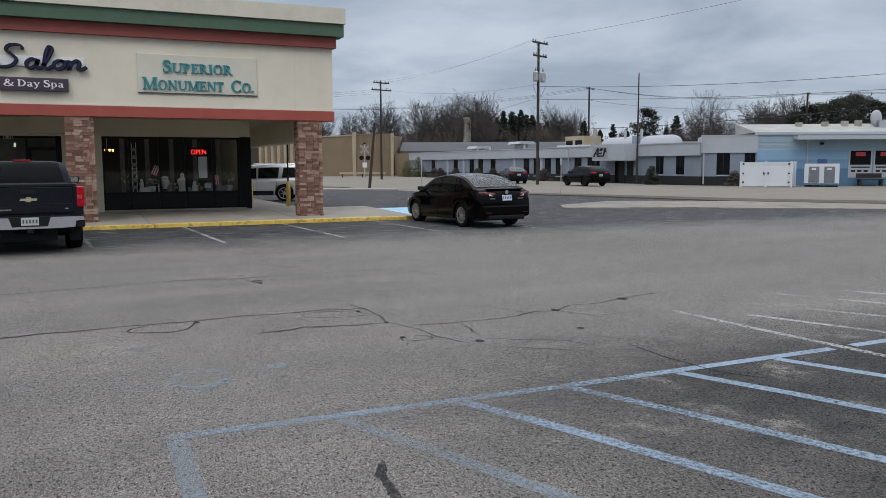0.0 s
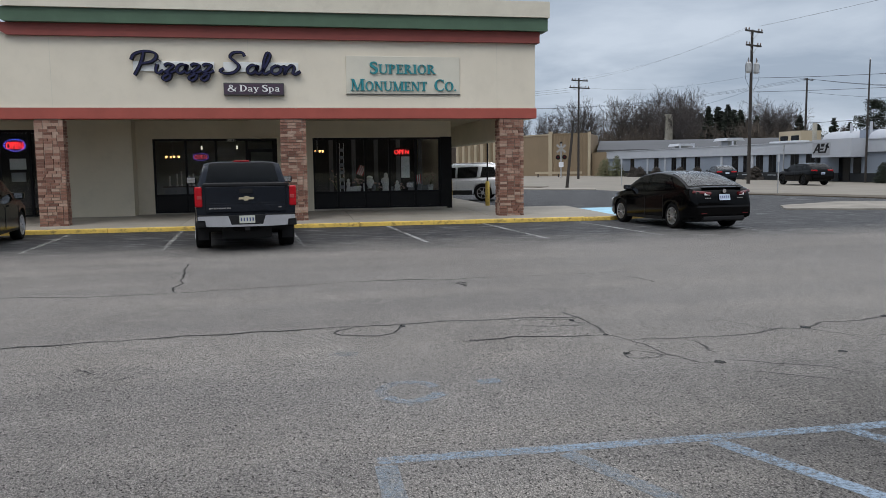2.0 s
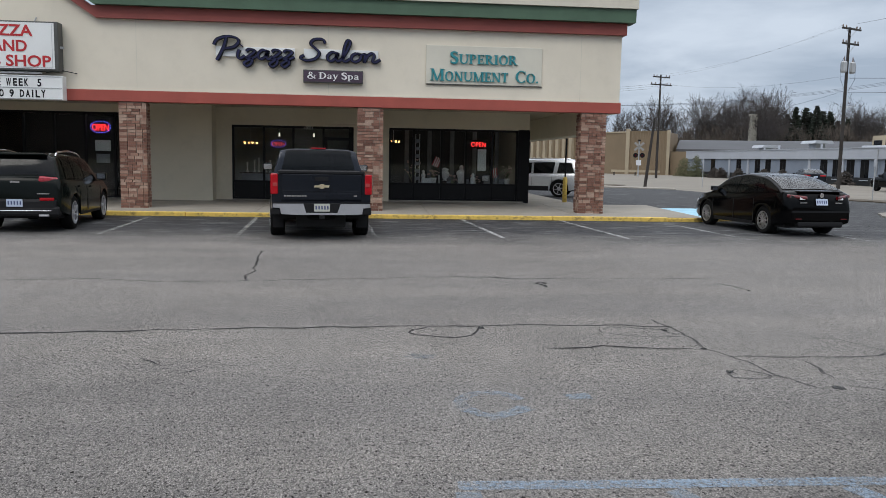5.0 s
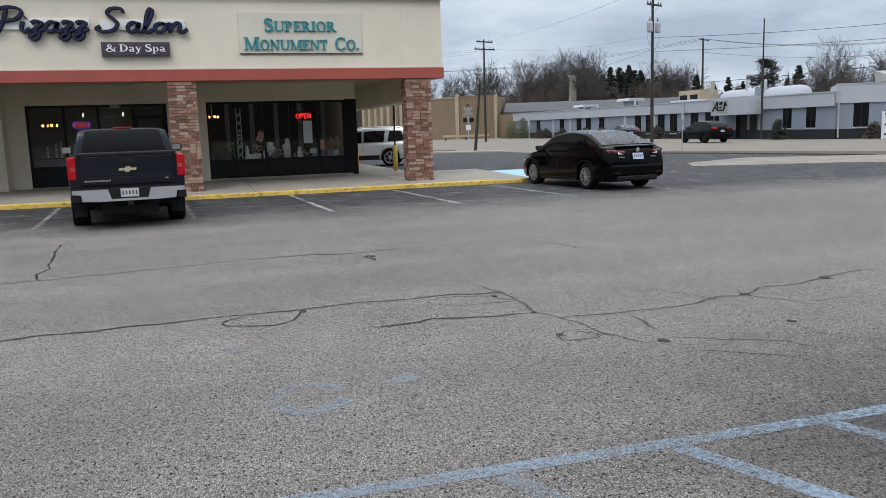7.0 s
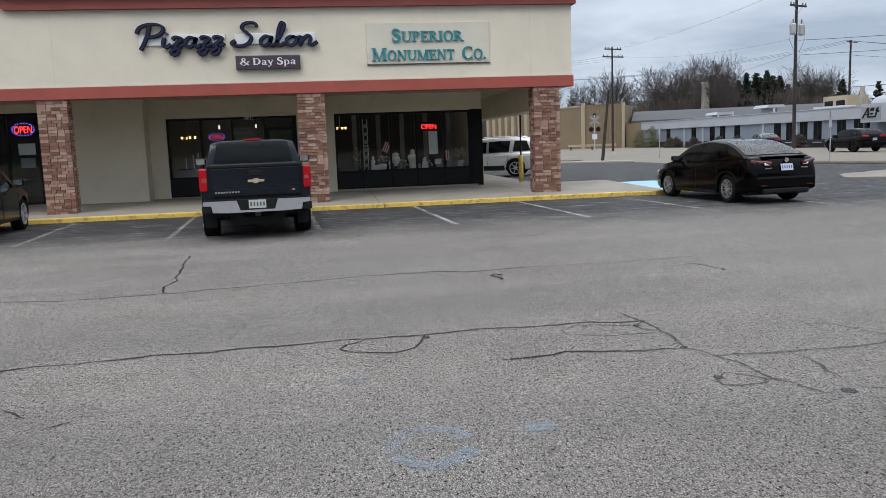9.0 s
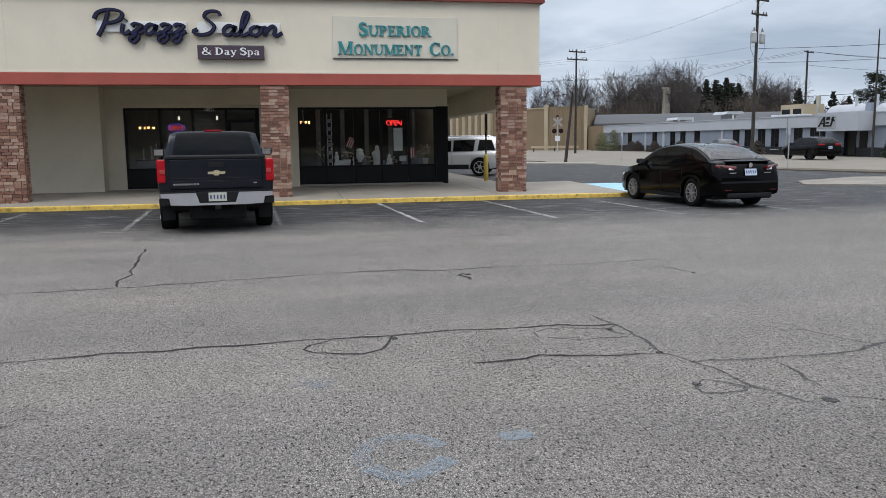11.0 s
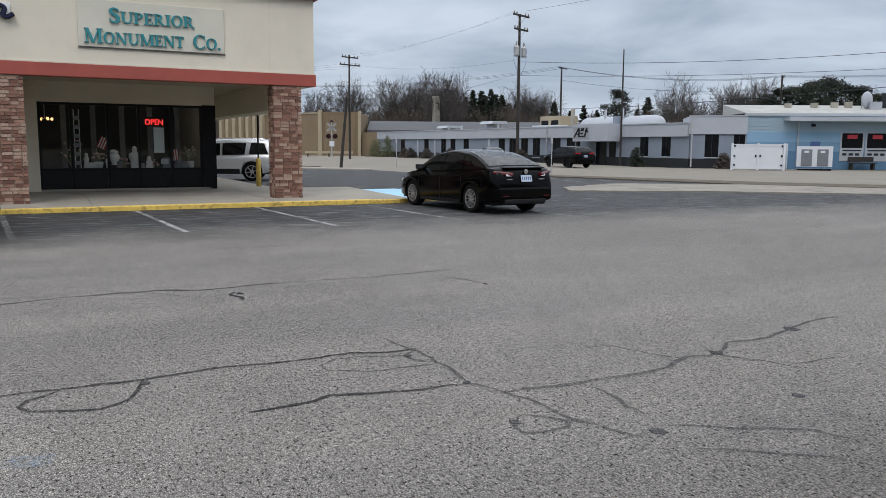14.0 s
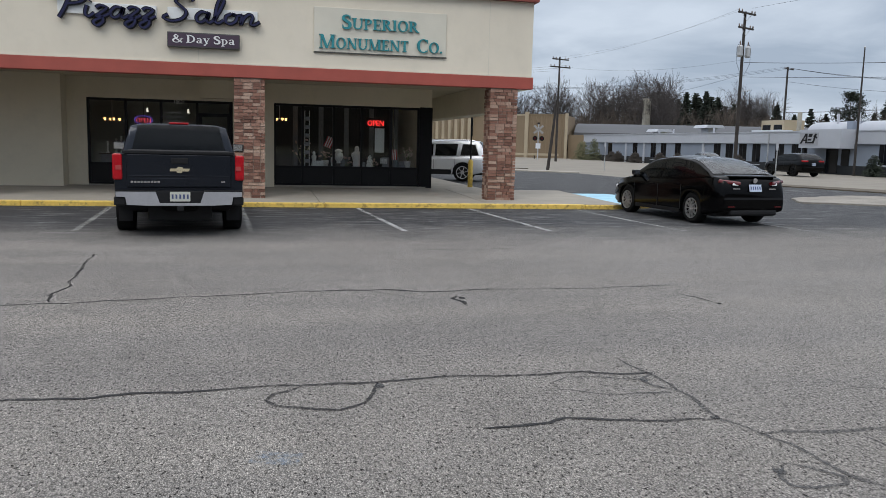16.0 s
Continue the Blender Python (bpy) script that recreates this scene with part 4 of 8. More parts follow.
wallbox("wall", m, 1.1, 65.9, 0.05, 25.9, -0.1, 3.5, TANMETAL, ware)
for y, h in ((97.0, 0.0), (110.0, -0.35)):
    v = part("roof_fan", boxm(54.4, 55.6, y - 0.8, y + 0.8, 3.2, 4.45 + h), WHITEBAND, ware, "white roof fan housing")
    bm = bmesh.new()
    slab(bm, [(53.7, 4.48 + h), (56.3, 4.48 + h), (56.0, 4.85 + h), (54.0, 4.85 + h)], y - 1.6, y + 1.6)
    part("cowl", bm, WHITEBAND, v)

tan = thing("tan_hall", "tan ribbed metal hall with cream pilasters", "building", kind="structure", at=(EAST, 0, 0))
A, B, C = (38.1, 119.4), (43.4, 116.4), (28.6, 143.5)
m = facing(*A, *B)
l = math.hypot(B[0] - A[0], B[1] - A[1])
wallbox("wall", m, 0, l, 0, 9, -0.1, 6.3, TANMETAL, tan)
wallbox("wall_coping", m, -0.05, l + 0.05, -0.1, 0.1, 6.3, 6.45, TANMETAL, tan)
for k in range(15):
    x = 0.35 + (l - 0.7) * k / 14
    wallbox("rib", m, x - 0.05, x + 0.05, -0.09, 0, 0.3, 6.28, TANMETAL, tan)
for x in (-0.15, l - 0.25):
    wallbox("pilaster", m, x, x + 0.55 if x < 0 else x + 0.4, -0.25, 0.3, -0.1, 6.75 if x < 0 else 6.6, CREAMPOST, tan)
wallbox("low_wing", m, l + 0.15, l + 8, 1.0, 9, -0.1, 3.5, TANMETAL, tan)
m = facing(*C, *A)
l = math.hypot(A[0] - C[0], A[1] - C[1])
wallbox("side_wall", m, 0, l - 0.2, 0, 5, -0.1, 6.2, TANMETAL, tan)
wallbox("side_coping", m, 0, l - 0.2, -0.1, 0.1, 6.2, 6.4, CREAMPOST, tan)
for k in range(7):
    x = 0.4 + 1.9 * k
    wallbox("pilaster", m, x, x + 0.75, -0.55, 0, -0.1, 6.9, CREAMPOST, tan)

stack = thing("brick_chimney", "tall square block chimney, weathered cream", "chimney", kind="structure", at=(64.9, 132.3, 0))
part("shaft", boxm(-0.5, 0.5, -0.5, 0.5, 0, 10.0), STONE, stack)
part("cap", boxm(-0.55, 0.55, -0.55, 0.55, 10.0, 10.25), STONE, stack)
part("band", boxm(-0.53, 0.53, -0.53, 0.53, 6.0, 6.15), STONE, stack)

blue = thing("blue_store", "pale-blue roadside store with a white roof edge", "building", kind="structure", at=(EAST, 0, 0))
m = facing(48.25, 48.0, 48.25 + 0.876 * 32, 48.0 - 0.482 * 32)
wallbox("wall_lower", m, 0, 32, 0, 10, -0.1, 1.34, MIDBLUE, blue)
wallbox("wall_band", m, 0, 32, 0.002, 10, 1.34, 2.04, surface("soft_blue_wall", (0.155, 0.275, 0.40), 0.85, 0.06, 0.4, 20, 0.05), blue)
wallbox("wall_middle", m, 0, 32, 0.004, 10, 2.04, 2.8, PALEBLUE, blue)
wallbox("wall_upper", m, 0, 32, 0.008, 10, 2.8, 4.0, surface("ice_blue_wall", (0.30, 0.40, 0.47), 0.85, 0.06, 0.4, 20, 0.05), blue)
for z in (3.0, 3.2, 3.4, 3.6):
    wallbox("siding_lap", m, 0, 2.7, -0.02, 0.0, z, z + 0.03, WHITEBAND, blue)
wallbox("roof_edge", m, -0.1, 32, -0.15, 0.3, 4.0, 4.2, WHITEBAND, blue)
bm = bmesh.new()
pts = [(0, 0.2, 4.2), (32, 0.2, 4.2), (32, 6, 5.1), (0, 6, 5.1)]
bm.faces.new([bm.verts.new(p) for p in pts]); bm.faces.new([bm.verts.new(p) for p in ((0, 0.2, 4.2), (0, 6, 5.1), (0, 6, 4.2))])
bmesh.ops.transform(bm, matrix=m, verts=bm.verts)
part("roof", bm, surface("stained_white_roof", (0.36, 0.36, 0.34), 0.9, 0.15, 0.5, 6, 0.1, dirt=(0.22, 0.21, 0.19), dirt_amt=0.5), blue)
wallbox("canopy", m, 2.75, 32, -1.1, 0.0, 3.62, 3.85, WHITEBAND, blue)
wallbox("canopy_edge", m, 2.7, 32, -1.2, -1.08, 3.58, 3.9, WHITEBAND, blue)
for a in (7.05, 8.93):
    w = wallbox("window", m, a, a + 1.78, -0.05, 0.0, 0.62, 2.8, WHITEBAND, blue)
    wallbox("pane", m, a + 0.12, a + 1.66, -0.07, -0.052, 1.62, 2.72, DARKGLASS, w)
    wallbox("poster", m, a + 0.5, a + 1.25, -0.09, -0.072, 2.3, 2.6, surface("poster_red", (0.45, 0.03, 0.04), 0.5, 0.1, 3, 20, 0.0), w)
    wallbox("label_bar", m, a + 0.2, a + 1.6, -0.07, -0.052, 1.38, 1.48, GREYLOW, w)
    for k in range(3):
        wallbox("label_bar", m, a + 0.2 + 0.48 * k, a + 0.52 + 0.48 * k, -0.07, -0.052, 1.05, 1.22, GREYLOW, w)
wallbox("downpipe", m, 3.8, 3.9, -0.12, 0, 0.2, 3.6, STEEL, blue)
wallbox("wall_lamp", m, 4.82, 5.05, -0.25, 0, 3.2, 3.38, BLACKMETAL, blue)
wallbox("roof_unit", m, 10.6, 11.5, 3.0, 3.8, 4.55, 5.25, WHITEBAND, blue)
wallbox("equipment_screen", m, 12.0, 15.5, 4.0, 4.2, 4.7, 6.0, GREYLOW, blue)
for a, h in ((4.4, 0.15), (6.5, 0.2), (8.1, 0.25), (9.2, 0.3)):
    wallbox("roof_vent", m, a, a + 0.45, 4, 4.45, 4.7, 5.0 + h, STONE, blue)

# satellite dish on the store's roof
dish = thing("satellite_dish", "white satellite dish on the store roof", "dish", at=(60.0, 46.5, 4.5))
bm = bmesh.new()
rings = []
for k in range(5):
    r = 0.68 * k / 4
    rings.append([bm.verts.new((r * math.cos(t), -0.5 + r * r * 0.35 - 0.2, 0.9 + r * math.sin(t))) for t in (2 * math.pi * j / 16 for j in range(16))])
for a, b in zip(rings, rings[1:]):
    for j in range(16):
        bm.faces.new((a[j], a[(j + 1) % 16], b[(j + 1) % 16], b[j]))
bmesh.ops.remove_doubles(bm, verts=bm.verts, dist=0.001)
bmesh.ops.solidify(bm, geom=bm.faces[:], thickness=0.03)
part("reflector", bm, WHITEBAND, dish, smooth=True)
part("mast", tubem([(0, -0.1, 0), (0, -0.1, 0.5), (0, -0.55, 0.9)], 0.06, 8), STEEL, dish)
part("feed_arm", tubem([(0, -0.6, 0.1), (0, -1.35, 0.85)], 0.025, 6), STEEL, dish)

# white vinyl enclosure
m = facing(44.3, 45.6, 46.9, 43.3)
fence = thing("vinyl_enclosure", "white vinyl bin enclosure with gates", "fence", at=(EAST, 0, 0))
L = math.hypot(2.6, 2.3)
for a, b in ((0.06, L / 2 - 0.04), (L / 2 + 0.04, L - 0.06)):
    g = wallbox("gate", m, a, b, 0, 0.05, 0.14, 1.78, VINYL, fence)
    wallbox("rail", m, a, b, -0.03, 0.08, 1.72, 1.84, VINYL, g)
    wallbox("rail", m, a, b, -0.03, 0.08, 0.08, 0.2, VINYL, g)
    hx = a + 0.04 if a < 1 else b - 0.16
    for z in (0.3, 0.95, 1.65):
        wallbox("hinge", m, hx, hx + 0.12, -0.05, -0.031, z, z + 0.12, BLACKMETAL, g)
    wallbox("latch", m, b - 0.16 if a < 1 else a + 0.06, b - 0.06 if a < 1 else a + 0.16, -0.05, -0.031, 0.95, 1.08, BLACKMETAL, g)
for x in (0, L / 2, L):
    wallbox("post", m, x - 0.07, x + 0.07, -0.06, 0.1, 0, 1.9, VINYL, fence)
m = facing(46.9, 43.3, 49.3, 45.1)
wallbox("side_panel", m, 0.08, 2.95, 0, 0.05, 0.1, 1.82, VINYL, fence)
wallbox("post", m, 2.9, 3.05, -0.06, 0.1, 0, 1.9, VINYL, fence)

# ice merchandisers
m = facing(48.9, 43.9, 50.3, 42.1)
ice = thing("ice_freezer", "white ice freezer with two grey doors", "freezer", at=(EAST, 0, 0))
wallbox("cabinet", m, 0, 2.35, 0, 1.0, 0.12, 1.72, VINYL, ice)
wallbox("plinth", m, 0.05, 2.3, 0.03, 0.95, 0, 0.12, PANELBLACK, ice)
for a in (0.3, 1.35):
    d = wallbox("door", m, a, a + 0.72, -0.04, -0.004, 0.3, 1.5, surface("freezer_door_grey", (0.16, 0.17, 0.19), 0.5, 0.1, 2, 20, 0.0), ice)
    wallbox("door_label", m, a + 0.2, a + 0.5, -0.05, -0.041, 1.25, 1.4, VINYL, d)
wallbox("blue_trim", m, 0, 2.35, -0.02, -0.004, 0.14, 0.26, MIDBLUE, ice)
wallbox("top_sign", m, 0.85, 1.5, 0.2, 0.25, 1.724, 2.05, surface("ice_sign_blue", (0.03, 0.06, 0.16), 0.5, 0.1, 2, 20, 0.0), ice)
bench = thing("bench", "dark wooden bench against the store", "bench", at=(55.4, 43.6, 0), turn=-29)
for x in (0, 1.6):
    part("leg", boxm(x - 0.06, x + 0.06, -0.25, 0.25, 0, 0.5), TIMBERPOLE, bench)
part("seat", boxm(-0.15, 1.75, -0.28, 0.28, 0.45, 0.52), TIMBERPOLE, bench)
part("backrest", boxm(-0.15, 1.75, 0.24, 0.3, 0.6, 0.95), TIMBERPOLE, bench)


# ---- poles and wires ----
def cable(ob_parent, a, b, sag, r=0.009):
    n = 14
    pts = []
    for k in range(n + 1):
        f = k / n
        p = Vector(a).lerp(Vector(b), f)
        p.z -= 4 * sag * f * (1 - f)
        pts.append(p)
    bm = bmesh.new()
    tube(bm, pts, r, 4)
    return part("wire", bm, CABLE, ob_parent)


def utility_pole(x, y, h, turn, arms, r=0.16, label="tall brown wooden utility pole with crossarms"):
    p = thing("utility_pole", label, "utility pole", "utility poles", at=(x, y, 0), turn=turn)
    part("mast", tubem([(0, 0, -0.3), (0, 0, h * 0.5), (0, 0, h)], [r, r * 0.85, r * 0.65], 10), TIMBERPOLE, p)
    for z, w in arms:
        arm = part("crossarm", boxm(-w / 2, w / 2, -r - 0.06, -r + 0.04, z - 0.06, z + 0.07), TIMBERPOLE, p)
        for s in (-1, 1):
            part("brace", tubem([(s * w * 0.28, -r, z - 0.03), (0, -r, z - 0.55)], 0.018, 5), STEEL, arm)
        for k in (-0.46, -0.28, 0.28, 0.46):
            part("insulator", tubem([(k * w, -r, z + 0.07), (k * w, -r, z + 0.16), (k * w, -r, z + 0.26)], [0.03, 0.06, 0.035], 8), surface("porcelain", (0.16, 0.12, 0.1), 0.3, 0.1, 3, 20, 0.0) if "porcelain" not in bpy.data.materials else bpy.data.materials["porcelain"], arm)
    return p


P1, P2, P3, P4 = (33.4, 91.5), (36.3, 60.1), (80.1, 116.0), (103.0, 90.8)
pole_a = utility_pole(*P1, 11.75, 20, ((11.45, 2.4), (10.6, 3.0)), 0.14)
pole_b = utility_pole(*P2, 12.15, 25, ((12.0, 2.3), (10.9, 2.0)), 0.15, "dark wooden utility pole carrying two transformers")
for s in (-1, 1):
    can = part("transformer", tubem([(s * 0.52, -0.1, 8.75), (s * 0.52, -0.1, 8.85), (s * 0.52, -0.1, 9.5), (s * 0.52, -0.1, 9.6)], [0.17, 0.22, 0.22, 0.15], 14), STEEL, pole_b, "pale grey transformer can")
    part("bushing", tubem([(s * 0.52, -0.1, 9.6), (s * 0.52, -0.1, 9.95)], [0.06, 0.03], 6), bpy.data.materials["porcelain"], can)
    part("drop_wire", tubem([(s * 0.55, -0.1, 9.9), (s * 0.95, -0.1, 9.4), (s * 0.9, -0.1, 8.3), (s * 0.2, -0.1, 7.4)], 0.015, 4), CABLE, pole_b)
part("lamp_arm", tubem([(0, 0, 6.2), (1.4, 0, 6.35)], 0.04, 6), STEEL, pole_b)
pole_c = utility_pole(*P3, 14.8, 30, ((14.5, 3.2),), 0.2)
pole_d = utility_pole(*P4, 12.6, 45, ((12.3, 2.6), (10.9, 2.6)), 0.2)
part("wire_drop", tubem([(0, 0.2, 2), (0.1, 0.2, 9)], 0.03, 4), CABLE, pole_a)
guy = thing("guy_stub_pole", "leaning bare wooden stub pole", "pole", at=(20.2, 58.0, 0))
part("mast", tubem([(0, 0, -0.2), (0.22, -0.1, 2.4), (0.44, -0.2, 4.9)], [0.12, 0.1, 0.08], 8), TIMBERPOLE, guy)
wires = thing("overhead_wires", "black overhead wires strung between the poles", "wires")


def on_pole(p, turn, w, z):
    c, s = math.cos(radians(turn)), math.sin(radians(turn))
    return (p[0] + c * w, p[1] + s * w, z)


cable(wires, on_pole(P1, 20, 0.9, 11.6), on_pole(P2, 25, -0.9, 12.2), 0.5, 0.006)
cable(wires, on_pole(P1, 20, -1.0, 11.6), on_pole(P2, 25, -0.5, 12.2), 0.6, 0.004)
cable(wires, on_pole(P2, 25, 0.9, 12.5), (42.0, 4.0, 12.8), 0.6)
cable(wires, on_pole(P2, 25, 0.3, 8.4), (58, 22, 8.6), 0.9, 0.016)
cable(wires, on_pole(P2, 25, 0.2, 7.3), (60, 20, 7.4), 0.7, 0.014)
cable(wires, on_pole(P1, 20, 1.2, 10.7), on_pole(P2, 25, 0.2, 8.6), 0.6, 0.006)
cable(wires, on_pole(P1, 20, -1.0, 7.0), on_pole(P2, 25, -0.2, 7.4), 1.0)
for w in (-1.4, 0.0, 1.4):
    cable(wires, on_pole(P3, 30, w, 14.7), on_pole(P4, 45, w, 12.4), 1.2, 0.016)
    cable(wires, on_pole(P4, 45, w, 12.4), (142 + w, 40, 14.5), 1.2, 0.016)
    cable(wires, on_pole(P3, 30, w, 14.7), (35 + w, 150, 12.5), 1.6, 0.014)
    cable(wires, on_pole(P1, 20, w, 10.5 + 0.3 * w), (-30 + w, 110, 10.0), 1.4)
cable(wires, on_pole(P3, 30, 0, 12.6), on_pole(P4, 45, 0, 10.6), 1.0, 0.02)
cable(wires, (64, 95, 6.6), (60, 30, 6.8), 0.5, 0.03)
cable(wires, on_pole(P2, 25, 0.2, 6.6), (62, 95, 7.5), 0.8, 0.018)

flag = thing("flagpole", "tall bare grey flagpole before the office", "flagpole", at=(44.5, 57.0, 0))
part("shaft", tubem([(0, 0, 0), (0, 0, 5), (0, 0, 9.5)], [0.09, 0.075, 0.045], 10), TIMBERPOLE, flag)
part("finial", tubem([(0, 0, 9.5), (0, 0, 9.58), (0, 0, 9.66)], [0.03, 0.07, 0.02], 8), STEEL, flag)

cross = thing("rail_crossing_signal", "railway crossing signal with a white crossbuck", "signal", at=(34.0, 99.5, 0), turn=-12)
part("mast", tubem([(0, 0, 0), (0, 0, 4.4)], 0.08, 8), STEEL, cross)
for a in (40, -40):
    bm = boxm(-0.74, 0.74, -0.13, -0.1 + 0.004 * (a > 0), -0.13, 0.13)
    bmesh.ops.transform(bm, matrix=pose(0, 0, 3.75, 0, a, 0), verts=bm.verts)
    part("crossbuck_blade", bm, surface("weathered_white", (0.27, 0.265, 0.255), 0.7, 0.1, 2, 20, 0.0) if "weathered_white" not in bpy.data.materials else bpy.data.materials["weathered_white"], cross)
for x in (-0.42, 0.42):
    lamp = part("warning_light", tubem([(x, -0.18, 2.65), (x, -0.1, 2.65)], 0.3, 14), BLACKMETAL, cross, "dark round warning light")
    part("lens", tubem([(x, -0.2, 2.65), (x, -0.182, 2.65)], 0.12, 12), surface("dark_red_lens", (0.06, 0.004, 0.006), 0.2, 0.1, 3, 20, 0.0) if "dark_red_lens" not in bpy.data.materials else bpy.data.materials["dark_red_lens"], lamp)
part("plate", boxm(-0.3, 0.3, -0.13, -0.1, 1.4, 2.05), VINYL, cross)
part("cap", tubem([(0, 0, 4.4), (0, 0, 4.6)], [0.2, 0.14], 10), BLACKMETAL, cross)
rail = thing("guard_rail", "low weathered guard rail by the hall", "guard rail", at=(36.2, 107.0, 0), turn=-20)
part("beam", boxm(-3.2, 3.2, -0.05, 0.05, 0.45, 0.75), CREAMPOST, rail)
for x in (-2.8, 0, 2.8):
    part("post", boxm(x - 0.08, x + 0.08, 0.05, 0.2, 0, 0.75), TIMBERPOLE, rail)
for x, y, h in ((24.6, 58.2, 2.1), (25.9, 40.2, 2.1)):
    sp = thing("sign_post", "thin steel post with a small plate", "sign post", at=(x, y, 0), turn=-25)
    part("post", tubem([(0, 0, 0), (0.02, 0, h)], 0.03, 6), STEEL, sp)
    part("plate", boxm(-0.06, 0.06, -0.045, -0.03, h - 0.38, h), WHITEBAND, sp)


# ---- vegetation ----
def grow(seed, height):
    """A leafless tree with a wide fan of limbs: the boughs and, apart from them, the fine twigs, as vertex and face lists."""
    r = random.Random(seed)
    wood, twig = ([], []), ([], [])

    def limb(store, a, b, ra, rb, sides):
        vs, fs = store
        d = (b - a).normalized()
        u = d.orthogonal().normalized()
        v = d.cross(u)
        n = len(vs)
        for p, q in ((a, ra), (b, rb)):
            for k in range(sides):
                t = 2 * math.pi * k / sides
                vs.append(p + q * (math.cos(t) * u + math.sin(t) * v))
        for k in range(sides):
            fs.append((n + k, n + (k + 1) % sides, n + sides + (k + 1) % sides, n + sides + k))

    def branch(p, d, length, rad, level):
        segs = 4 if level < 2 else 3 if level < 4 else 2
        for s in range(segs):
            d = (d + Vector((r.gauss(0, 0.10), r.gauss(0, 0.10), r.gauss(0.07, 0.07)))).normalized()
            q = p + d * length / segs
            f0, f1 = rad * (1 - 0.7 * s / segs), rad * (1 - 0.7 * (s + 1) / segs)
            limb(wood if level < 2 else twig, p, q, max(f0, 0.024), max(f1, 0.018), 6 if level < 1 else 3)
            if level < 4 and (s or level):
                for _ in range(2 if level < 2 or s == segs - 1 else 1):
                    side = d.orthogonal().normalized()
                    side.rotate(Matrix.Rotation(r.uniform(0, 6.28), 3, d))
                    ang = radians(r.uniform(20, 48))
                    branch(q, d * math.cos(ang) + side * math.sin(ang), length * r.uniform(0.42, 0.68), max(f1 * r.uniform(0.5, 0.7), 0.011), level + 1)
            p = q

    fork = Vector((r.uniform(-0.3, 0.3), 0, height * r.uniform(0.12, 0.24)))
    limb(wood, Vector((0, 0, -0.3)), fork, height * 0.024, height * 0.019, 8)
    n = r.choice((5, 6, 7))
    for k in range(n):
        a, out = 6.28 * k / n + r.uniform(-0.4, 0.4), r.uniform(0.15, 0.8)
        branch(fork, Vector((math.cos(a) * out, math.sin(a) * out, 1)).normalized(), height * r.uniform(0.42, 0.58), height * r.uniform(0.010, 0.016), 0)
    pts = wood[0] + twig[0]
    kz = height / max(v.z for v in pts)
    kx = height * 0.36 / sorted(math.hypot(v.x, v.y) for v in pts)[int(len(pts) * 0.97)]
    return [([Vector((v.x * kx, v.y * kx, v.z * kz)) for v in vs], fs) for vs, fs in (wood, twig)]


def raw_part(name, data, material, parent=None):
    me = bpy.data.meshes.new(name)
    me.from_pydata([tuple(v) for v in data[0]], [], data[1])
    me.materials.append(material)
    ob = new(name, me)
    ob.parent = parent
    return ob


def conifer(seed, height):
    r = random.Random(seed)
    vs, fs = [], []
    z = height * 0.08
    while z < height * 0.98:
        f = 1 - z / height
        reach = height * 0.21 * f ** 0.85 + 0.15
        for k in range(10):
            a, l = r.uniform(0, 6.28), reach * r.uniform(0.55, 1.15)
            d = Vector((math.cos(a), math.sin(a), 0))
            s = Vector((-d.y, d.x, 0))
            base = Vector((0, 0, z + r.uniform(-0.1, 0.3)))
            for t in (0.35, 0.65, 1.0):
                tip = base + d * l * t + Vector((0, 0, -l * 0.28 * t + 0.25 * t * t * l))
                n, w = len(vs), 0.26 * l * (1.25 - t) + 0.12
                vs += [base + d * l * (t - 0.33), tip + s * w + Vector((0, 0, -0.12)), tip + d * 0.25, tip - s * w + Vector((0, 0, -0.12)), tip + Vector((0, 0, -0.35))]
                fs += [(n, n + 1, n + 2), (n, n + 2, n + 3), (n, n + 4, n + 2)]
        z += height * 0.03
    trunk = ([], [])
    for p, q in ((0, height * 0.02), (height, 0.03)):
        for k in range(6):
            t = 2 * math.pi * k / 6
            trunk[0].append(Vector((q * math.cos(t), q * math.sin(t), p)))
    trunk[1].extend([(k, (k + 1) % 6, 6 + (k + 1) % 6, 6 + k) for k in range(6)])
    return trunk, (vs, fs)


def pine(seed, height):
    """A round-headed pine: bare stem, clumps of needles in tiers."""
    r = random.Random(seed)
    trunk, _ = conifer(seed, height)
    vs, fs = [], []
    for _ in range(150):
        z = height * r.uniform(0.22, 1.0)
        reach = height * 0.26 * math.sin(math.pi * min(1, max(0.08, (height * 1.04 - z) / (height * 0.8)))) ** 0.7
        a, l = r.uniform(0, 6.28), reach * math.sqrt(r.random())
        c = Vector((l * math.cos(a), l * math.sin(a), z))
        for _ in range(32):
            o = Vector((r.gauss(0, 1), r.gauss(0, 1), r.gauss(0, 0.55))) * height * 0.035
            u = Vector((r.gauss(0, 1), r.gauss(0, 1), r.gauss(0, 0.6))).normalized() * height * 0.022
            w = u.orthogonal().normalized() * height * 0.0055
            n = len(vs)
            vs += [c + o - u, c + o + w, c + o + u, c + o - w]
            fs.append((n, n + 1, n + 2, n + 3))
    return trunk, (vs, fs)


def tree(name, label, maker, seed, height, x, y, crown_mat, group):
    t = thing(name, label, "tree", group, at=(x, y, 0), turn=(seed * 47) % 360)
    trunk, crown = maker(seed, height)
    raw_part("trunk", trunk, BARK, t)
    raw_part("crown", crown, crown_mat, t)
    return t


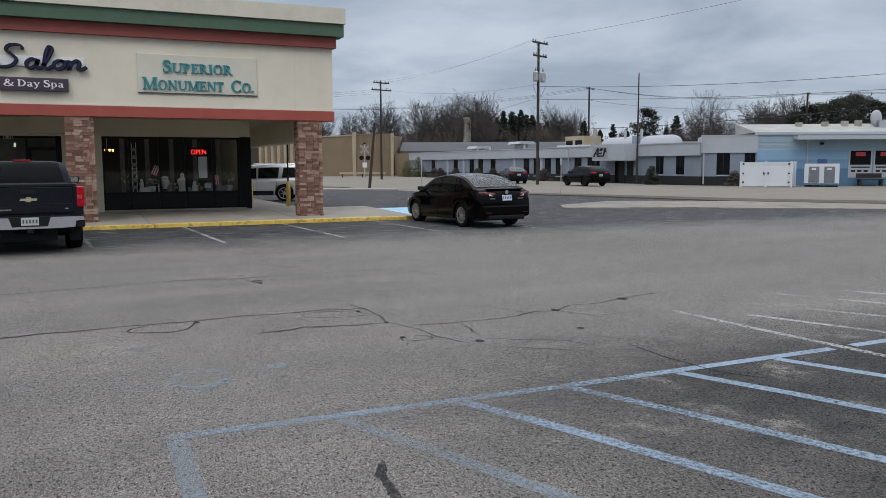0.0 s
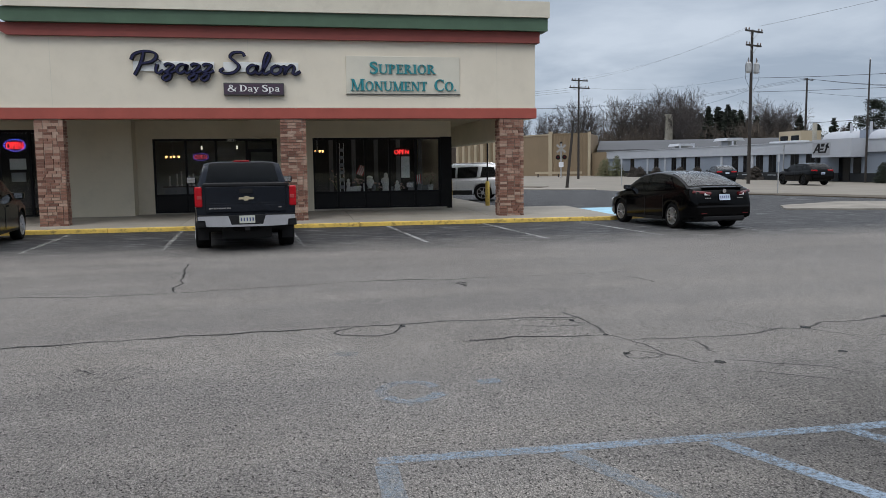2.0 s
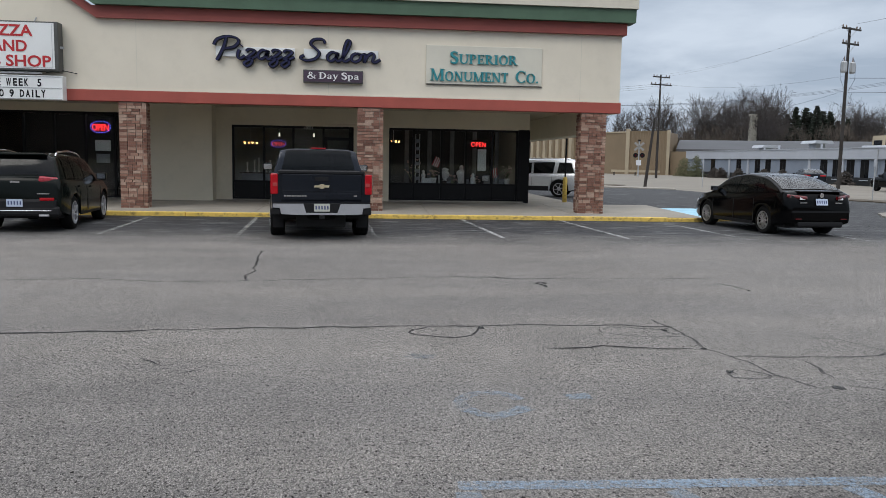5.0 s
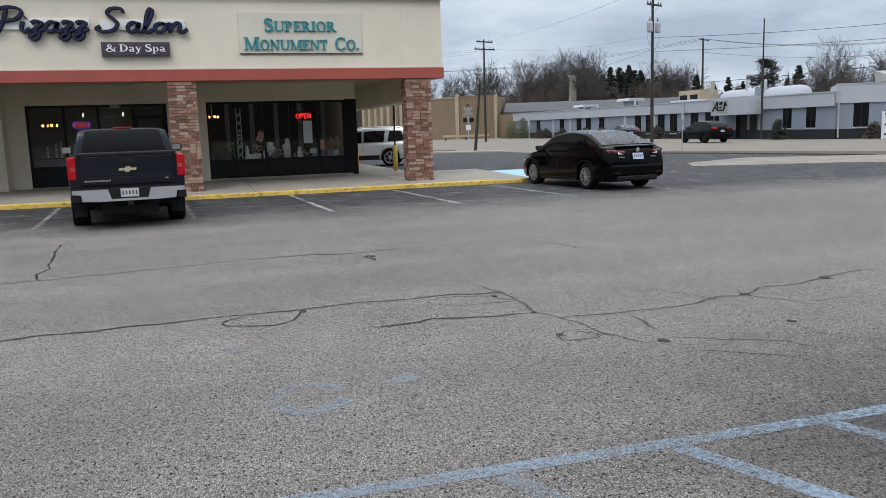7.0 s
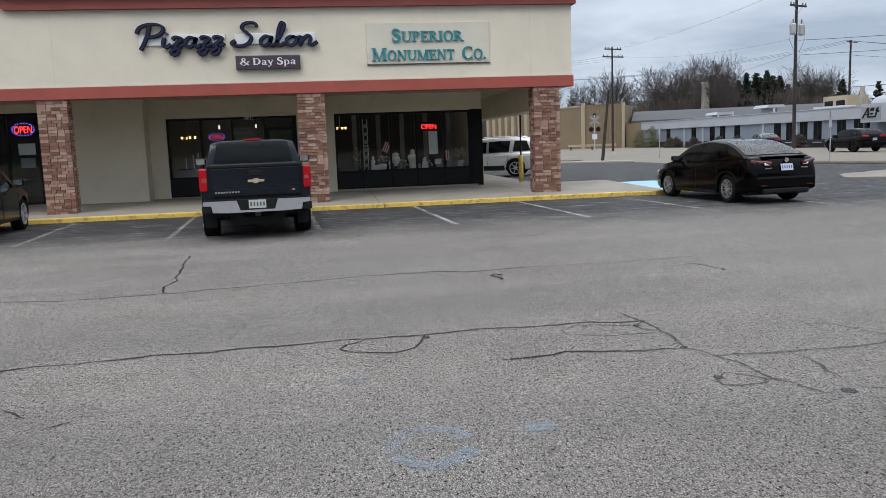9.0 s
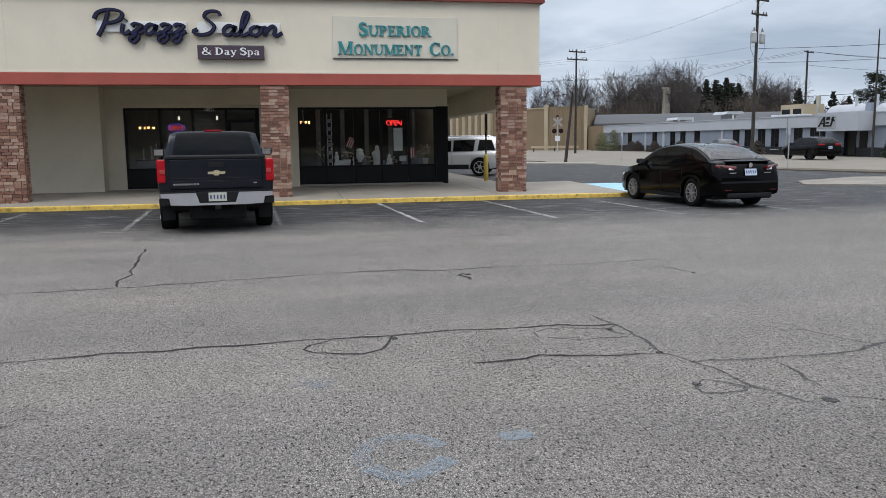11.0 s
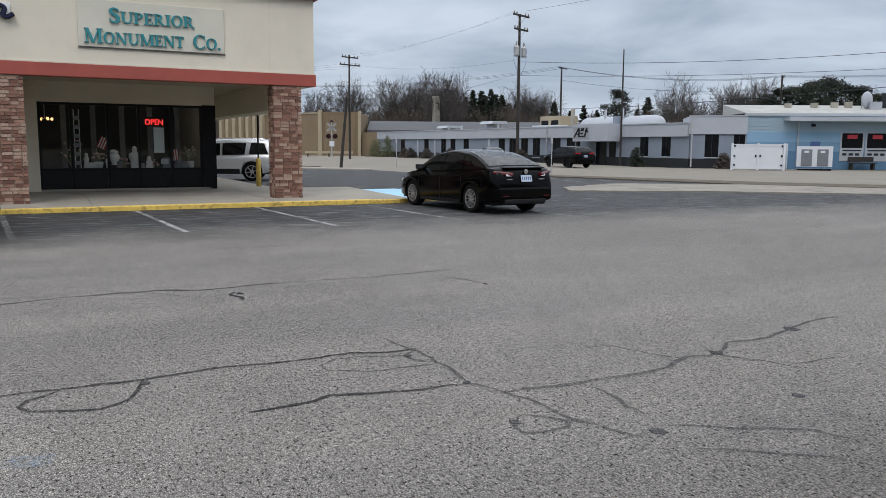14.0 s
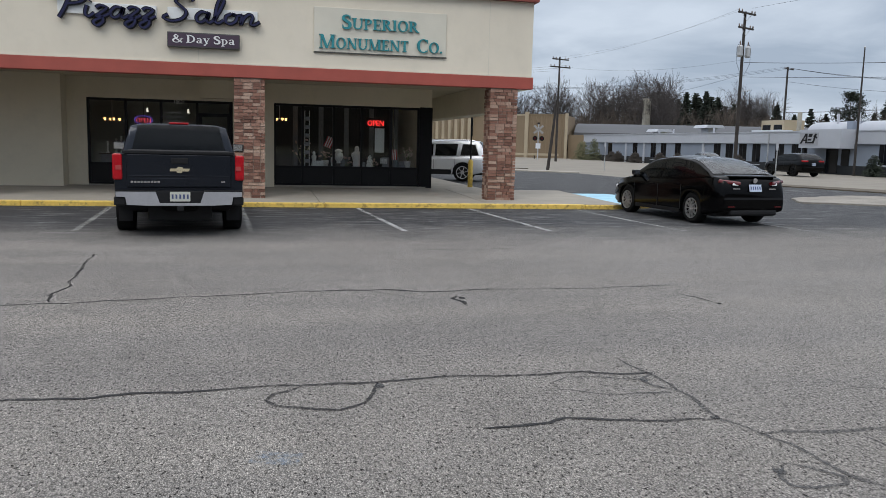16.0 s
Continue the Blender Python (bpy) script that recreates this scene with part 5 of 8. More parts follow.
def by_bearing(az, d):
    return 0.1 + d * math.sin(radians(az)), 0.15 + d * math.cos(radians(az))


BARE = "leafless deciduous tree with a fine twiggy crown"
kinds = [tree("bare_tree", BARE, grow, sd, 15.6, *by_bearing(az, d), TWIG, "bare trees behind the buildings") for sd, az, d in ((11, 20.3, 165), (12, 22.9, 160), (13, 26.5, 148), (14, 32.6, 172), (15, 42.4, 156))]
rt = random.Random(21)
for az, d, h in ((17.9, 168, 12.0), (24.1, 170, 13.8), (24.9, 166, 14.2), (25.6, 160, 15.4), (27.3, 160, 14.4), (28.0, 172, 13.0), (31.6, 172, 12.6), (33.4, 166, 12.2), (46.1, 160, 13.0), (46.8, 162, 13.2), (47.6, 166, 14.2), (45.4, 165, 12.0), (41.4, 166, 12.0), (43.4, 164, 12.5),
                 (15.6, 168, 12), (13.8, 172, 13), (12.0, 168, 12), (18.5, 182, 9), (21.1, 182, 9.5), (28.7, 180, 11), (34.6, 182, 9.5), (36.6, 186, 9), (38.8, 184, 9.5), (51.5, 160, 11), (53.5, 165, 12), (56, 160, 11), (59, 155, 12)):
    copy_thing(kinds[rt.randrange(len(kinds))], pose(*by_bearing(az, d), 0, 0, 0, rt.uniform(0, 360)) @ Matrix.Diagonal((h / 14 * rt.uniform(0.9, 1.1), h / 14 * rt.uniform(0.9, 1.1), h / 14.2, 1)))
spr = [tree("spruce_tree", "dark green spruce tree with drooping boughs", conifer, sd, 12.0, *by_bearing(az, d), NEEDLE, "conifers behind the buildings") for sd, az, d in ((31, 28.7, 156), (32, 29.9, 154))]
for az, d, h in ((27.2, 164, 13.2), (27.7, 172, 11.5), (28.2, 166, 12.0), (29.3, 160, 12.8), (29.6, 168, 12.4), (30.3, 164, 12.4), (30.7, 168, 12.6), (31.2, 172, 11.0), (31.7, 166, 11.0), (34.3, 165, 11.0), (33.6, 175, 10.0), (36.3, 165, 10.2), (35.4, 176, 9.6), (40.5, 162, 11.6), (39.9, 172, 9.8), (37.2, 172, 9.6), (25.6, 176, 10.5), (32.2, 178, 10.4), (26.4, 178, 11)):
    copy_thing(spr[rt.randrange(2)], pose(*by_bearing(az, d), 0, 0, 0, rt.uniform(0, 360)) @ Matrix.Diagonal((h / 12 * 1.1, h / 12 * 1.1, h / 12.7, 1)))
pin = [tree("pine_tree", "dark round-headed pine tree", pine, sd, 12.5, *by_bearing(az, d), NEEDLE, "pines behind the buildings") for sd, az, d in ((41, 38.5, 168), (42, 51.0, 160))]
for az, d, h in ((47.9, 158, 10.6), (48.6, 150, 11.2), (49.3, 152, 11.6), (49.9, 148, 11.4), (50.5, 150, 12.2), (51.4, 146, 12.6), (52.2, 150, 12.0), (53.2, 146, 11), (54.2, 150, 10)):
    copy_thing(pin[rt.randrange(2)], pose(*by_bearing(az, d), 0, 0, 0, rt.uniform(0, 360)) @ Matrix.Scale(h / 12.5, 4))

# thicket under the trees: countless leafless shoots
vs, fs = [], []
for _ in range(100000):
    az, d = rt.uniform(-5, 72), rt.uniform(150, 202)
    x, y = by_bearing(az, d)
    hh = (6.6 + 2.4 * math.exp(-((az - 27) / 5.5) ** 2) + 2.2 * noise.noise(Vector((az * 0.9, 1.7, 3))) + 1.4 * noise.noise(Vector((az * 3.1, d * 0.05, 8)))) * rt.random() ** 0.55
    u = Vector((rt.gauss(0, 0.35), rt.gauss(0, 0.35), rt.uniform(0.4, 1.4))) * rt.uniform(0.5, 1.3)
    w = Vector((math.cos(radians(az)), -math.sin(radians(az)), 0)) * rt.uniform(0.018, 0.05)
    p = Vector((x, y, hh))
    n = len(vs)
    vs += [p - u - w, p - u + w, p + u]
    fs.append((n, n + 1, n + 2))
tagged(raw_part("thicket", (vs, fs), WOODS), "brown leafless thicket under the far trees", "thicket", kind="stuff")
bm = bmesh.new()
prev = None
for k in range(361):
    a = radians(k)
    # from 95 to 330 degrees the bank is unseen, raised to darken reflections
    hgt = 6.2 + 1.2 * noise.noise(Vector((k * 0.11, 0, 0))) + 0.8 * noise.noise(Vector((k * 0.6, 5, 0))) + (7 if 95 < k < 330 else 0) + 2.2 * math.exp(-((k - 27) / 6.0) ** 2)
    d = 205 + 6 * noise.noise(Vector((k * 0.2, 9, 0)))
    row = (bm.verts.new((d * math.sin(a), d * math.cos(a), -0.2)), bm.verts.new((d * math.sin(a) * 1.02, d * math.cos(a) * 1.02, hgt)), bm.verts.new((d * math.sin(a) * 1.12, d * math.cos(a) * 1.12, -0.2)))
    if prev:
        bm.faces.new((prev[0], row[0], row[1], prev[1])); bm.faces.new((prev[1], row[1], row[2], prev[2]))
    prev = row
tagged(part("backdrop_woods", bm, WOODS), "distant brown wooded bank, its unseen rear raised for reflections", "woods", kind="structure")


# shrubs before the office
def shrub(x, y, h, w, mat_, label, seed):
    s = thing("shrub", label, "shrub", "shrubs before the office", at=(x + EAST, y, 0))
    r = random.Random(seed)
    vs, fs = [], []
    for _ in range(900):
        c = Vector((r.gauss(0, w * 0.36), r.gauss(0, w * 0.36), 0))
        c.z = h * r.random() * max(0.15, 1 - (c.x ** 2 + c.y ** 2) / (w * w))
        u = Vector((r.gauss(0, 1), r.gauss(0, 1), r.gauss(0.5, 1))).normalized() * 0.16
        v = u.orthogonal().normalized() * 0.05
        n = len(vs)
        vs += [c - u - v, c - u + v, c + u]
        fs.append((n, n + 1, n + 2))
    raw_part("leaves", (vs, fs), mat_, s)
    part("stem", tubem([(0, 0, 0), (0, 0, h * 0.6)], [0.05, 0.02], 6), BARK, s)


YEW = surface("pale_evergreen_shrub", (0.10, 0.105, 0.05), 0.9, 0.3, 2, 10, 0.0)
shrub(42.5, 108.0, 2.6, 1.4, YEW, "yellowish evergreen shrub by the office", 1)
shrub(43.4, 106.0, 3.0, 1.2, YEW, "tall yellowish evergreen shrub by the office", 2)
for i, y in enumerate((101.0, 99.0, 94.3, 88.0, 84.0, 79.5, 72.6)):
    shrub(43.7, y, 1.3, 0.9, BRUSH, "leafless brown shrub by the office wall", 10 + i)
shrub(43.6, 55.0, 1.6, 0.8, NEEDLE, "dark evergreen shrub under the office window", 30)
shrub(46.3, 48.3, 1.2, 0.7, BRUSH, "leafless shrub by the enclosure", 31)

# ---- vehicles ----
def car_paint(name, col, metal=0.3, rough=0.3, coat=0.0):
    return surface(name, col, rough, 0.06, 0.8, 220, 0.0, metal=metal, coat=coat, spec=0.13)


RUBBER = surface("tyre_rubber", (0.007, 0.007, 0.007), 0.9, 0.2, 5, 60, 0.1, spec=0.15)
ALLOY = surface("alloy_rim", (0.62, 0.62, 0.64), 0.3, 0.1, 5, 60, 0.0, metal=0.9)
DARKALLOY = surface("dark_alloy_rim", (0.50, 0.50, 0.51), 0.3, 0.1, 5, 60, 0.0, metal=0.8)
PALERIM = surface("bright_silver_rim", (0.42, 0.42, 0.44), 0.35, 0.1, 5, 60, 0.0, metal=0.25)
CARGLASS = surface("tinted_car_glass", (0.004, 0.005, 0.006), 0.03, 0.1, 2, 30, 0.0, spec=0.45)
SKYGLASS = surface("slanted_rear_glass", (0.006, 0.007, 0.008), 0.03, 0.1, 2, 30, 0.0, spec=0.9, coat=1.0)
PIANO = surface("gloss_black_trim", (0.003, 0.003, 0.003), 0.12, 0.1, 2, 30, 0.0, spec=0.3)
CARBLACK = surface("black_plastic_trim", (0.008, 0.008, 0.009), 0.6, 0.15, 4, 60, 0.03, spec=0.25)
CHROME = surface("bright_chrome", (0.68, 0.68, 0.70), 0.15, 0.06, 3, 40, 0.0, metal=1.0)
BUMPER = surface("brushed_steel_bumper", (0.46, 0.46, 0.48), 0.38, 0.08, 3, 40, 0.0, metal=0.7)
LAMPRED = surface("red_lamp_lens", (0.36, 0.006, 0.012), 0.2, 0.2, 9, 60, 0.0, coat=0.15, spec=0.25)
LAMPSMOKE = surface("smoked_red_lamp_lens", (0.10, 0.004, 0.006), 0.15, 0.3, 9, 60, 0.0, coat=0.5)
LAMPBRIGHT = surface("pink_red_lamp_lens", (0.34, 0.03, 0.045), 0.12, 0.3, 14, 60, 0.0, coat=0.8)
LAMPDARK = surface("dull_red_reflector", (0.07, 0.004, 0.006), 0.25, 0.1, 6, 60, 0.0)
LAMPCLEAR = surface("clear_lamp_lens", (0.62, 0.62, 0.64), 0.15, 0.1, 6, 60, 0.0, coat=0.6)
PLATE = surface("number_plate", (0.44, 0.50, 0.62), 0.5, 0.06, 8, 60, 0.0)
PLATEBAR = surface("plate_figures", (0.05, 0.07, 0.16), 0.5, 0.06, 8, 60, 0.0)
GOLD = surface("gold_emblem", (0.66, 0.57, 0.38), 0.3, 0.08, 6, 60, 0.0, metal=0.7)
UNDER = surface("underbody_black", (0.008, 0.008, 0.008), 0.9, 0.2, 4, 60, 0.0)


def curve_of(pts):
    """A smooth height along the car through (y, z) points."""
    def f(y):
        if y <= pts[0][0]:
            return pts[0][1]
        for (a, p), (b, q) in zip(pts, pts[1:]):
            if y <= b:
                t = (y - a) / (b - a)
                return p + (q - p) * t
        return pts[-1][1]
    return f


def lathe(bm, cx, cy, cz, prof, n=28):
    """A turned shape about an axle along x: the profile in (x offset, radius)."""
    rings = [[bm.verts.new((cx + x, cy + r * math.cos(t), cz + r * math.sin(t))) for t in (2 * math.pi * k / n for k in range(n))] for x, r in prof]
    for a, b in zip(rings, rings[1:]):
        for k in range(n):
            bm.faces.new((a[k], a[(k + 1) % n], b[(k + 1) % n], b[k]))
    return rings


def wheel(parent, x, y, R, width, side, rim_mat, spokes):
    """A tyre with its rim and spokes on the outer side (+1 right, -1 left)."""
    s = side
    bm = bmesh.new()
    rr = R * 0.68
    lathe(bm, x, y, R, [(-s * width, rr), (-s * width, R * 0.94), (-s * (width - 0.03), R), (-s * 0.03, R), (0, R * 0.94), (s * 0.004, R * 0.85), (-s * 0.004, rr), (-s * width, rr)])
    w = part("wheel", bm, RUBBER, parent, smooth=True)
    bm = bmesh.new()
    rings = lathe(bm, x, y, R, [(-s * 0.002, rr * 1.01), (-s * 0.03, rr * 0.93), (-s * 0.11, rr * 0.9), (-s * 0.11, 0.03)])
    part("rim_well", bm, UNDER, w)
    bm = bmesh.new()
    lathe(bm, x, y, R, [(s * 0.004, rr * 1.02), (s * 0.006, rr * 0.94), (-s * 0.03, rr * 0.91), (-s * 0.03, rr * 1.0)])
    lathe(bm, x, y, R, [(-s * 0.05, 0.085), (-s * 0.012, 0.075), (-s * 0.008, 0.0)])
    for k in range(spokes):
        t = 2 * math.pi * k / spokes + 0.3
        b = boxm(-0.03, 0.02, -0.22 * rr / spokes - 0.004, 0.22 * rr / spokes + 0.004, 0.04, rr * 0.96)
        bmesh.ops.transform(b, matrix=pose(x - s * 0.015, y, R) @ Matrix.Rotation(t, 4, "X"), verts=b.verts)
        me = bpy.data.meshes.new("spoke")
        b.to_mesh(me); b.free()
        bm.from_mesh(me)
        bpy.data.meshes.remove(me)
    part("rim", bm, rim_mat, w)
    return w


def car(name, label, sp, paint, at, turn, group=""):
    """A vehicle: y forwards, the origin on the ground at its middle."""
    c = thing(name, label, sp.get("kind", "car"), group, at=at, turn=turn)
    L, W, R = sp["L"], sp["W"], sp["R"]
    h0, h1 = -L / 2, L / 2
    yr, yf = sp["axles"]
    top, sill = curve_of(sp["top"]), sp["sill"]
    cb0, cr, cf, cb1 = sp["cabin"]          # rear glass foot, roof rear, roof front, windscreen foot
    zr = sp["roof"]
    tum, nose, tail = sp.get("tumble", 0.42), sp.get("nose", 0.16), sp.get("tail", 0.10)

    def half(y):
        a = max(0.0, (y - (h1 - 0.9)) / 0.9)
        b = max(0.0, ((h0 + 0.55) - y) / 0.55)
        return W / 2 * (1 - nose * a ** 2.2 - tail * b ** 2.4)

    def floor_z(y):
        z = sill + sp.get("lift_front", 0.05) * max(0, (y - (h1 - 0.5)) / 0.5) + sp.get("lift_rear", 0.12) * max(0, ((h0 + 0.6) - y) / 0.6)
        for w in (yr, yf):
            d, ra = abs(y - w), R + 0.055
            if d < ra:
                z = max(z, R + math.sqrt(ra * ra - d * d) * 0.98)
        return z

    # lower body
    n = sp.get("stations", 84)
    ys = sorted({h0 + L * k / n for k in range(n + 1)} | {w + s * (R + 0.056) for w in (yr, yf) for s in (-1, 1)})
    bm = bmesh.new()
    rows = []
    for y in ys:
        w, zb, zt = half(y), floor_z(y), top(y)
        crown = 0.035 if not sp.get("flat") else 0.01
        zs = zt - sp.get("shoulder", 0.10)
        zm = min(zs - 0.05, sp.get("crease", 0.72))
        pts = [(w * 0.90, zb), (w * 0.975, zb + 0.02), (w * 0.99, zb + 0.25 * (zm - zb)), (w, max(zm, zb + 0.03)), (w * 0.985, zm + 0.55 * (zs - zm)), (w * 0.955, zs), (w * 0.91, zt - 0.025), (w * 0.82, zt), (w * 0.4, zt + crown * 0.8), (0, zt + crown)]
        row = [bm.verts.new((x, y, z)) for x, z in pts] + [bm.verts.new((-x, y, z)) for x, z in pts[-2::-1]]
        rows.append(row)
    for a, b in zip(rows, rows[1:]):
        for k in range(len(a) - 1):
            bm.faces.new((a[k], a[k + 1], b[k + 1], b[k]))
    bm.faces.new(rows[0][::-1]); bm.faces.new(rows[-1])
    body = part("body", bm, paint, c, smooth=True)
    body.data.shade_smooth()
    body.data.set_sharp_from_angle(angle=radians(38))
    part("underbody", boxm(-W / 2 + 0.16, W / 2 - 0.16, h0 + 0.25, h1 - 0.25, sill - 0.02, min(top(yr), 0.85) - 0.12), UNDER, c)
    # wheel housings
    for w in (yr, yf):
        part("wheel_housing", boxm(-W / 2 + 0.1, W / 2 - 0.1, w - R - 0.05, w + R + 0.05, R * 0.9, R * 2 + 0.03), UNDER, c)

    # cabin
    def belt(y):
        return top(y) - 0.04

    def roof_z(y):
        if y < cr:
            t = min(1.0, max(0.0, (y - cb0) / (cr - cb0)))
            return belt(cb0) + (zr - belt(cb0)) * math.sin(t * math.pi / 2) ** sp.get("rear_bow", 0.9)
        if y > cf:
            t = min(1.0, max(0.0, (cb1 - y) / (cb1 - cf)))
            return belt(cb1) + (zr - 0.02 - belt(cb1)) * math.sin(t * math.pi / 2) ** 0.92
        t = (y - cr) / (cf - cr)
        return zr - 0.02 * t + sp.get("crown", 0.045) * math.sin(math.pi * t)

    def side(y, v, out=0.0):
        zg, zb = roof_z(y), belt(y)
        yb = half(y) * sp.get("cabin_width", 0.925)
        ytop = yb - max(0, zg - zb) * tum
        z1 = zg - 0.055 * min(1, (zg - zb) / 0.3)
        x = yb + (ytop - yb) * v - 0.05 * (v - 1) * v * 1.0
        return Vector((x + out, y, zb + (z1 - zb) * v + out * 0.4))

    def roof(y, u, out=0.0):
        e = side(y, 1.0)
        zg = roof_z(y)
        return Vector((u * e.x * 0.97, y, zg - (zg - e.z) * u ** sp.get("edge", 4) * 0.9 + out))

    bm = bmesh.new()
    ys2 = sorted({cb0 + (cb1 - cb0) * k / 44 for k in range(45)} | {cr, cf})
    prev = None
    for y in ys2:
        right = [side(y, v) for v in (0, 0.25, 0.5, 0.75, 0.93, 1.0)] + [roof(y, u) for u in (0.95, 0.8, 0.5, 0.2)]
        row = [bm.verts.new(p) for p in right] + [bm.verts.new((-p.x, p.y, p.z)) for p in right[::-1]]
        if prev:
            for k in range(len(row) - 1):
                bm.faces.new((prev[k], prev[k + 1], row[k + 1], row[k]))
        prev = row
    cab = part("cabin", bm, paint, c, smooth=True)
    cab.data.set_sharp_from_angle(angle=radians(50))

    def patch(nm, f, nu, nv, material, parent):
        b = bmesh.new()
        g = [[b.verts.new(f(i / nu, j / nv)) for j in range(nv + 1)] for i in range(nu + 1)]
        for i in range(nu):
            for j in range(nv):
                b.faces.new((g[i][j], g[i + 1][j], g[i + 1][j + 1], g[i][j + 1]))
        r = bmesh.ops.solidify(b, geom=b.faces[:], thickness=0.004)
        ob = part(nm, b, material, parent, smooth=True)
        ob.data.set_sharp_from_angle(angle=radians(40))
        return ob

    rw0, rw1 = sp.get("rear_glass", (0.10, 0.90))
    ru = sp.get("rear_width", 0.95)
    patch("rear_window", lambda a, b: roof(cb0 + (cr - cb0) * (rw0 + (rw1 - rw0) * a), ru * (2 * b - 1), 0.012), 10, 12, sp.get("rear_pane", CARGLASS), c)
    patch("windscreen", lambda a, b: roof(cf + (cb1 - cf) * (0.1 + 0.82 * a), -0.88 + 1.76 * b, 0.012), 8, 8, CARGLASS, c)
    wn0, wn1 = sp["windows"][0], sp["windows"][-1]
    for s in (1, -1):
        def surround(a, b, s=s):
            v = 0.0 + sp.get("glass_top", 0.96) * b
            ya, yb_ = (wn0[0] - 0.05) + (wn0[1] - wn0[0]) * b, (wn1[2] + 0.06) + (wn1[3] - wn1[2]) * b
            p = side(ya + (yb_ - ya) * a, v, 0.004)
            return Vector((s * p.x, p.y, p.z))
        patch("window_surround", surround, 18, 4, sp.get("surround", PIANO), c)
        for y0b, y0t, y1b, y1t in sp["windows"]:
            def f(a, b, s=s):
                v = 0.05 + (sp.get("glass_top", 0.96) - 0.10) * b
                ya, yb_ = y0b + (y0t - y0b) * b, y1b + (y1t - y1b) * b
                p = side(ya + (yb_ - ya) * a, v, 0.010)
                return Vector((s * p.x, p.y, p.z))
            patch("side_window", f, 6, 4, CARGLASS, c)
        mp = side(cf + (cb1 - cf) * 0.72, 0.05)
        mo, mu = sp.get("mirror_out", 0.12), sp.get("mirror_up", 0.10)
        mir = part("door_mirror", boxm(-0.1, 0.13, -0.07, 0.07, -0.075, 0.085, bevel=0.03, m=pose(s * (mp.x + mo), mp.y - 0.1, mp.z + mu) @ Matrix.Scale(sp.get("mirror_size", 1.0), 4)), sp.get("mirror", paint), c)
        part("mirror_glass", boxm(-0.08, 0.1, -0.005, 0.0, -0.055, 0.065, m=pose(s * (mp.x + mo), mp.y - 0.1 - 0.076 * sp.get("mirror_size", 1.0), mp.z + mu) @ Matrix.Scale(sp.get("mirror_size", 1.0), 4)), CHROME, mir)
        for yh in sp.get("handles", ()):
            zh = top(yh) - 0.17
            part("door_handle", boxm(-0.012, 0.03, -0.1, 0.1, -0.018, 0.018, bevel=0.008, m=pose(s * (half(yh) * 0.985), yh, zh)), sp.get("handle_mat", paint), c)
        for yd in sp.get("seams", ()):
            part("door_seam", boxm(-0.004, 0.004, -0.005, 0.005, 0.0, top(yd) - 0.16 - sill - 0.06, m=pose(s * (half(yd) + 0.001), yd, sill + 0.06)), UNDER, c)
        part("sill_trim", boxm(-0.02, 0.012, yr + R + 0.1, yf - R - 0.1, sill - 0.02, sill + 0.07, m=pose(s * W / 2 * 0.965, 0, 0)), CARBLACK, c)
        for w in (yr, yf):
            wheel(c, s * (W / 2 + sp.get("track", -0.035)), w, R, sp.get("tyre", 0.24), s, sp.get("rim", ALLOY), sp.get("spokes", 10))
        hl = half(h1 - 0.2)
        part("headlight", boxm(-0.2, 0.16, -0.1, 0.06, -0.08, 0.08, bevel=0.04, m=pose(s * (hl - 0.24), h1 - 0.16, top(h1 - 0.2) - 0.14)), LAMPCLEAR, c)
    part("front_grille", boxm(-0.55, 0.55, h1 - 0.06, h1 + 0.015, 0.36, top(h1) - 0.1, bevel=0.03), CARBLACK, c)
    return c, half, top, side, roof


def plate(c, y, z, tilt=0.0, mat_=None, bars=5):
    p = part("number_plate", boxm(-0.155, 0.155, -0.008, 0.0, -0.077, 0.077, m=pose(0, y, z, tilt)), mat_ or PLATE, c)
    for k in range(bars):
        x = -0.115 + 0.23 * k / (bars - 1)
        part("plate_figure", boxm(x - 0.014, x + 0.014, -0.011, -0.0085, -0.035, 0.035, m=pose(0, y, z, tilt)), PLATEBAR, p)
    return p


# black compact saloon
sed = dict(L=4.58, W=1.85, R=0.33, axles=(-1.33, 1.37), sill=0.22, roof=1.455, cabin=(-1.98, -0.75, 0.28, 1.28), crease=0.70, shoulder=0.12,
           top=[(-2.29, 0.80), (-2.26, 0.93), (-2.20, 1.03), (-2.05, 1.075), (-1.6, 1.06), (-1.0, 1.02), (0.0, 0.97), (1.0, 0.96), (1.4, 0.93), (1.9, 0.84), (2.2, 0.70), (2.29, 0.55)],
           windows=[(-1.45, -0.95, -1.0, -0.82), (-0.96, -0.78, -0.06, -0.05), (-0.01, 0.0, 1.06, 0.42)], handles=(-0.75, 0.25), seams=(-0.95, -0.03, 1.0), tail=0.16, nose=0.24,
           rim=DARKALLOY, spokes=10, rear_glass=(0.10, 0.93), tumble=0.40, lift_rear=0.10, mirror=CARBLACK, mirror_size=0.78, rear_pane=SKYGLASS)
BLACKCAR = car_paint("black_car_paint", (0.0012, 0.0012, 0.0014), 0.0, 0.10)
c, half, top, side, roof = car("saloon_car", "black four-door saloon parked at the kerb", sed, BLACKCAR, (10.62, 21.77, 0), 5.6)
part("rear_bumper", boxm(-0.78, 0.78, -2.325, -2.1, 0.34, 0.64, bevel=0.06), BLACKCAR, c)
part("rear_valance", boxm(-0.6, 0.6, -2.32, -2.18, 0.24, 0.36, bevel=0.03), CARBLACK, c)
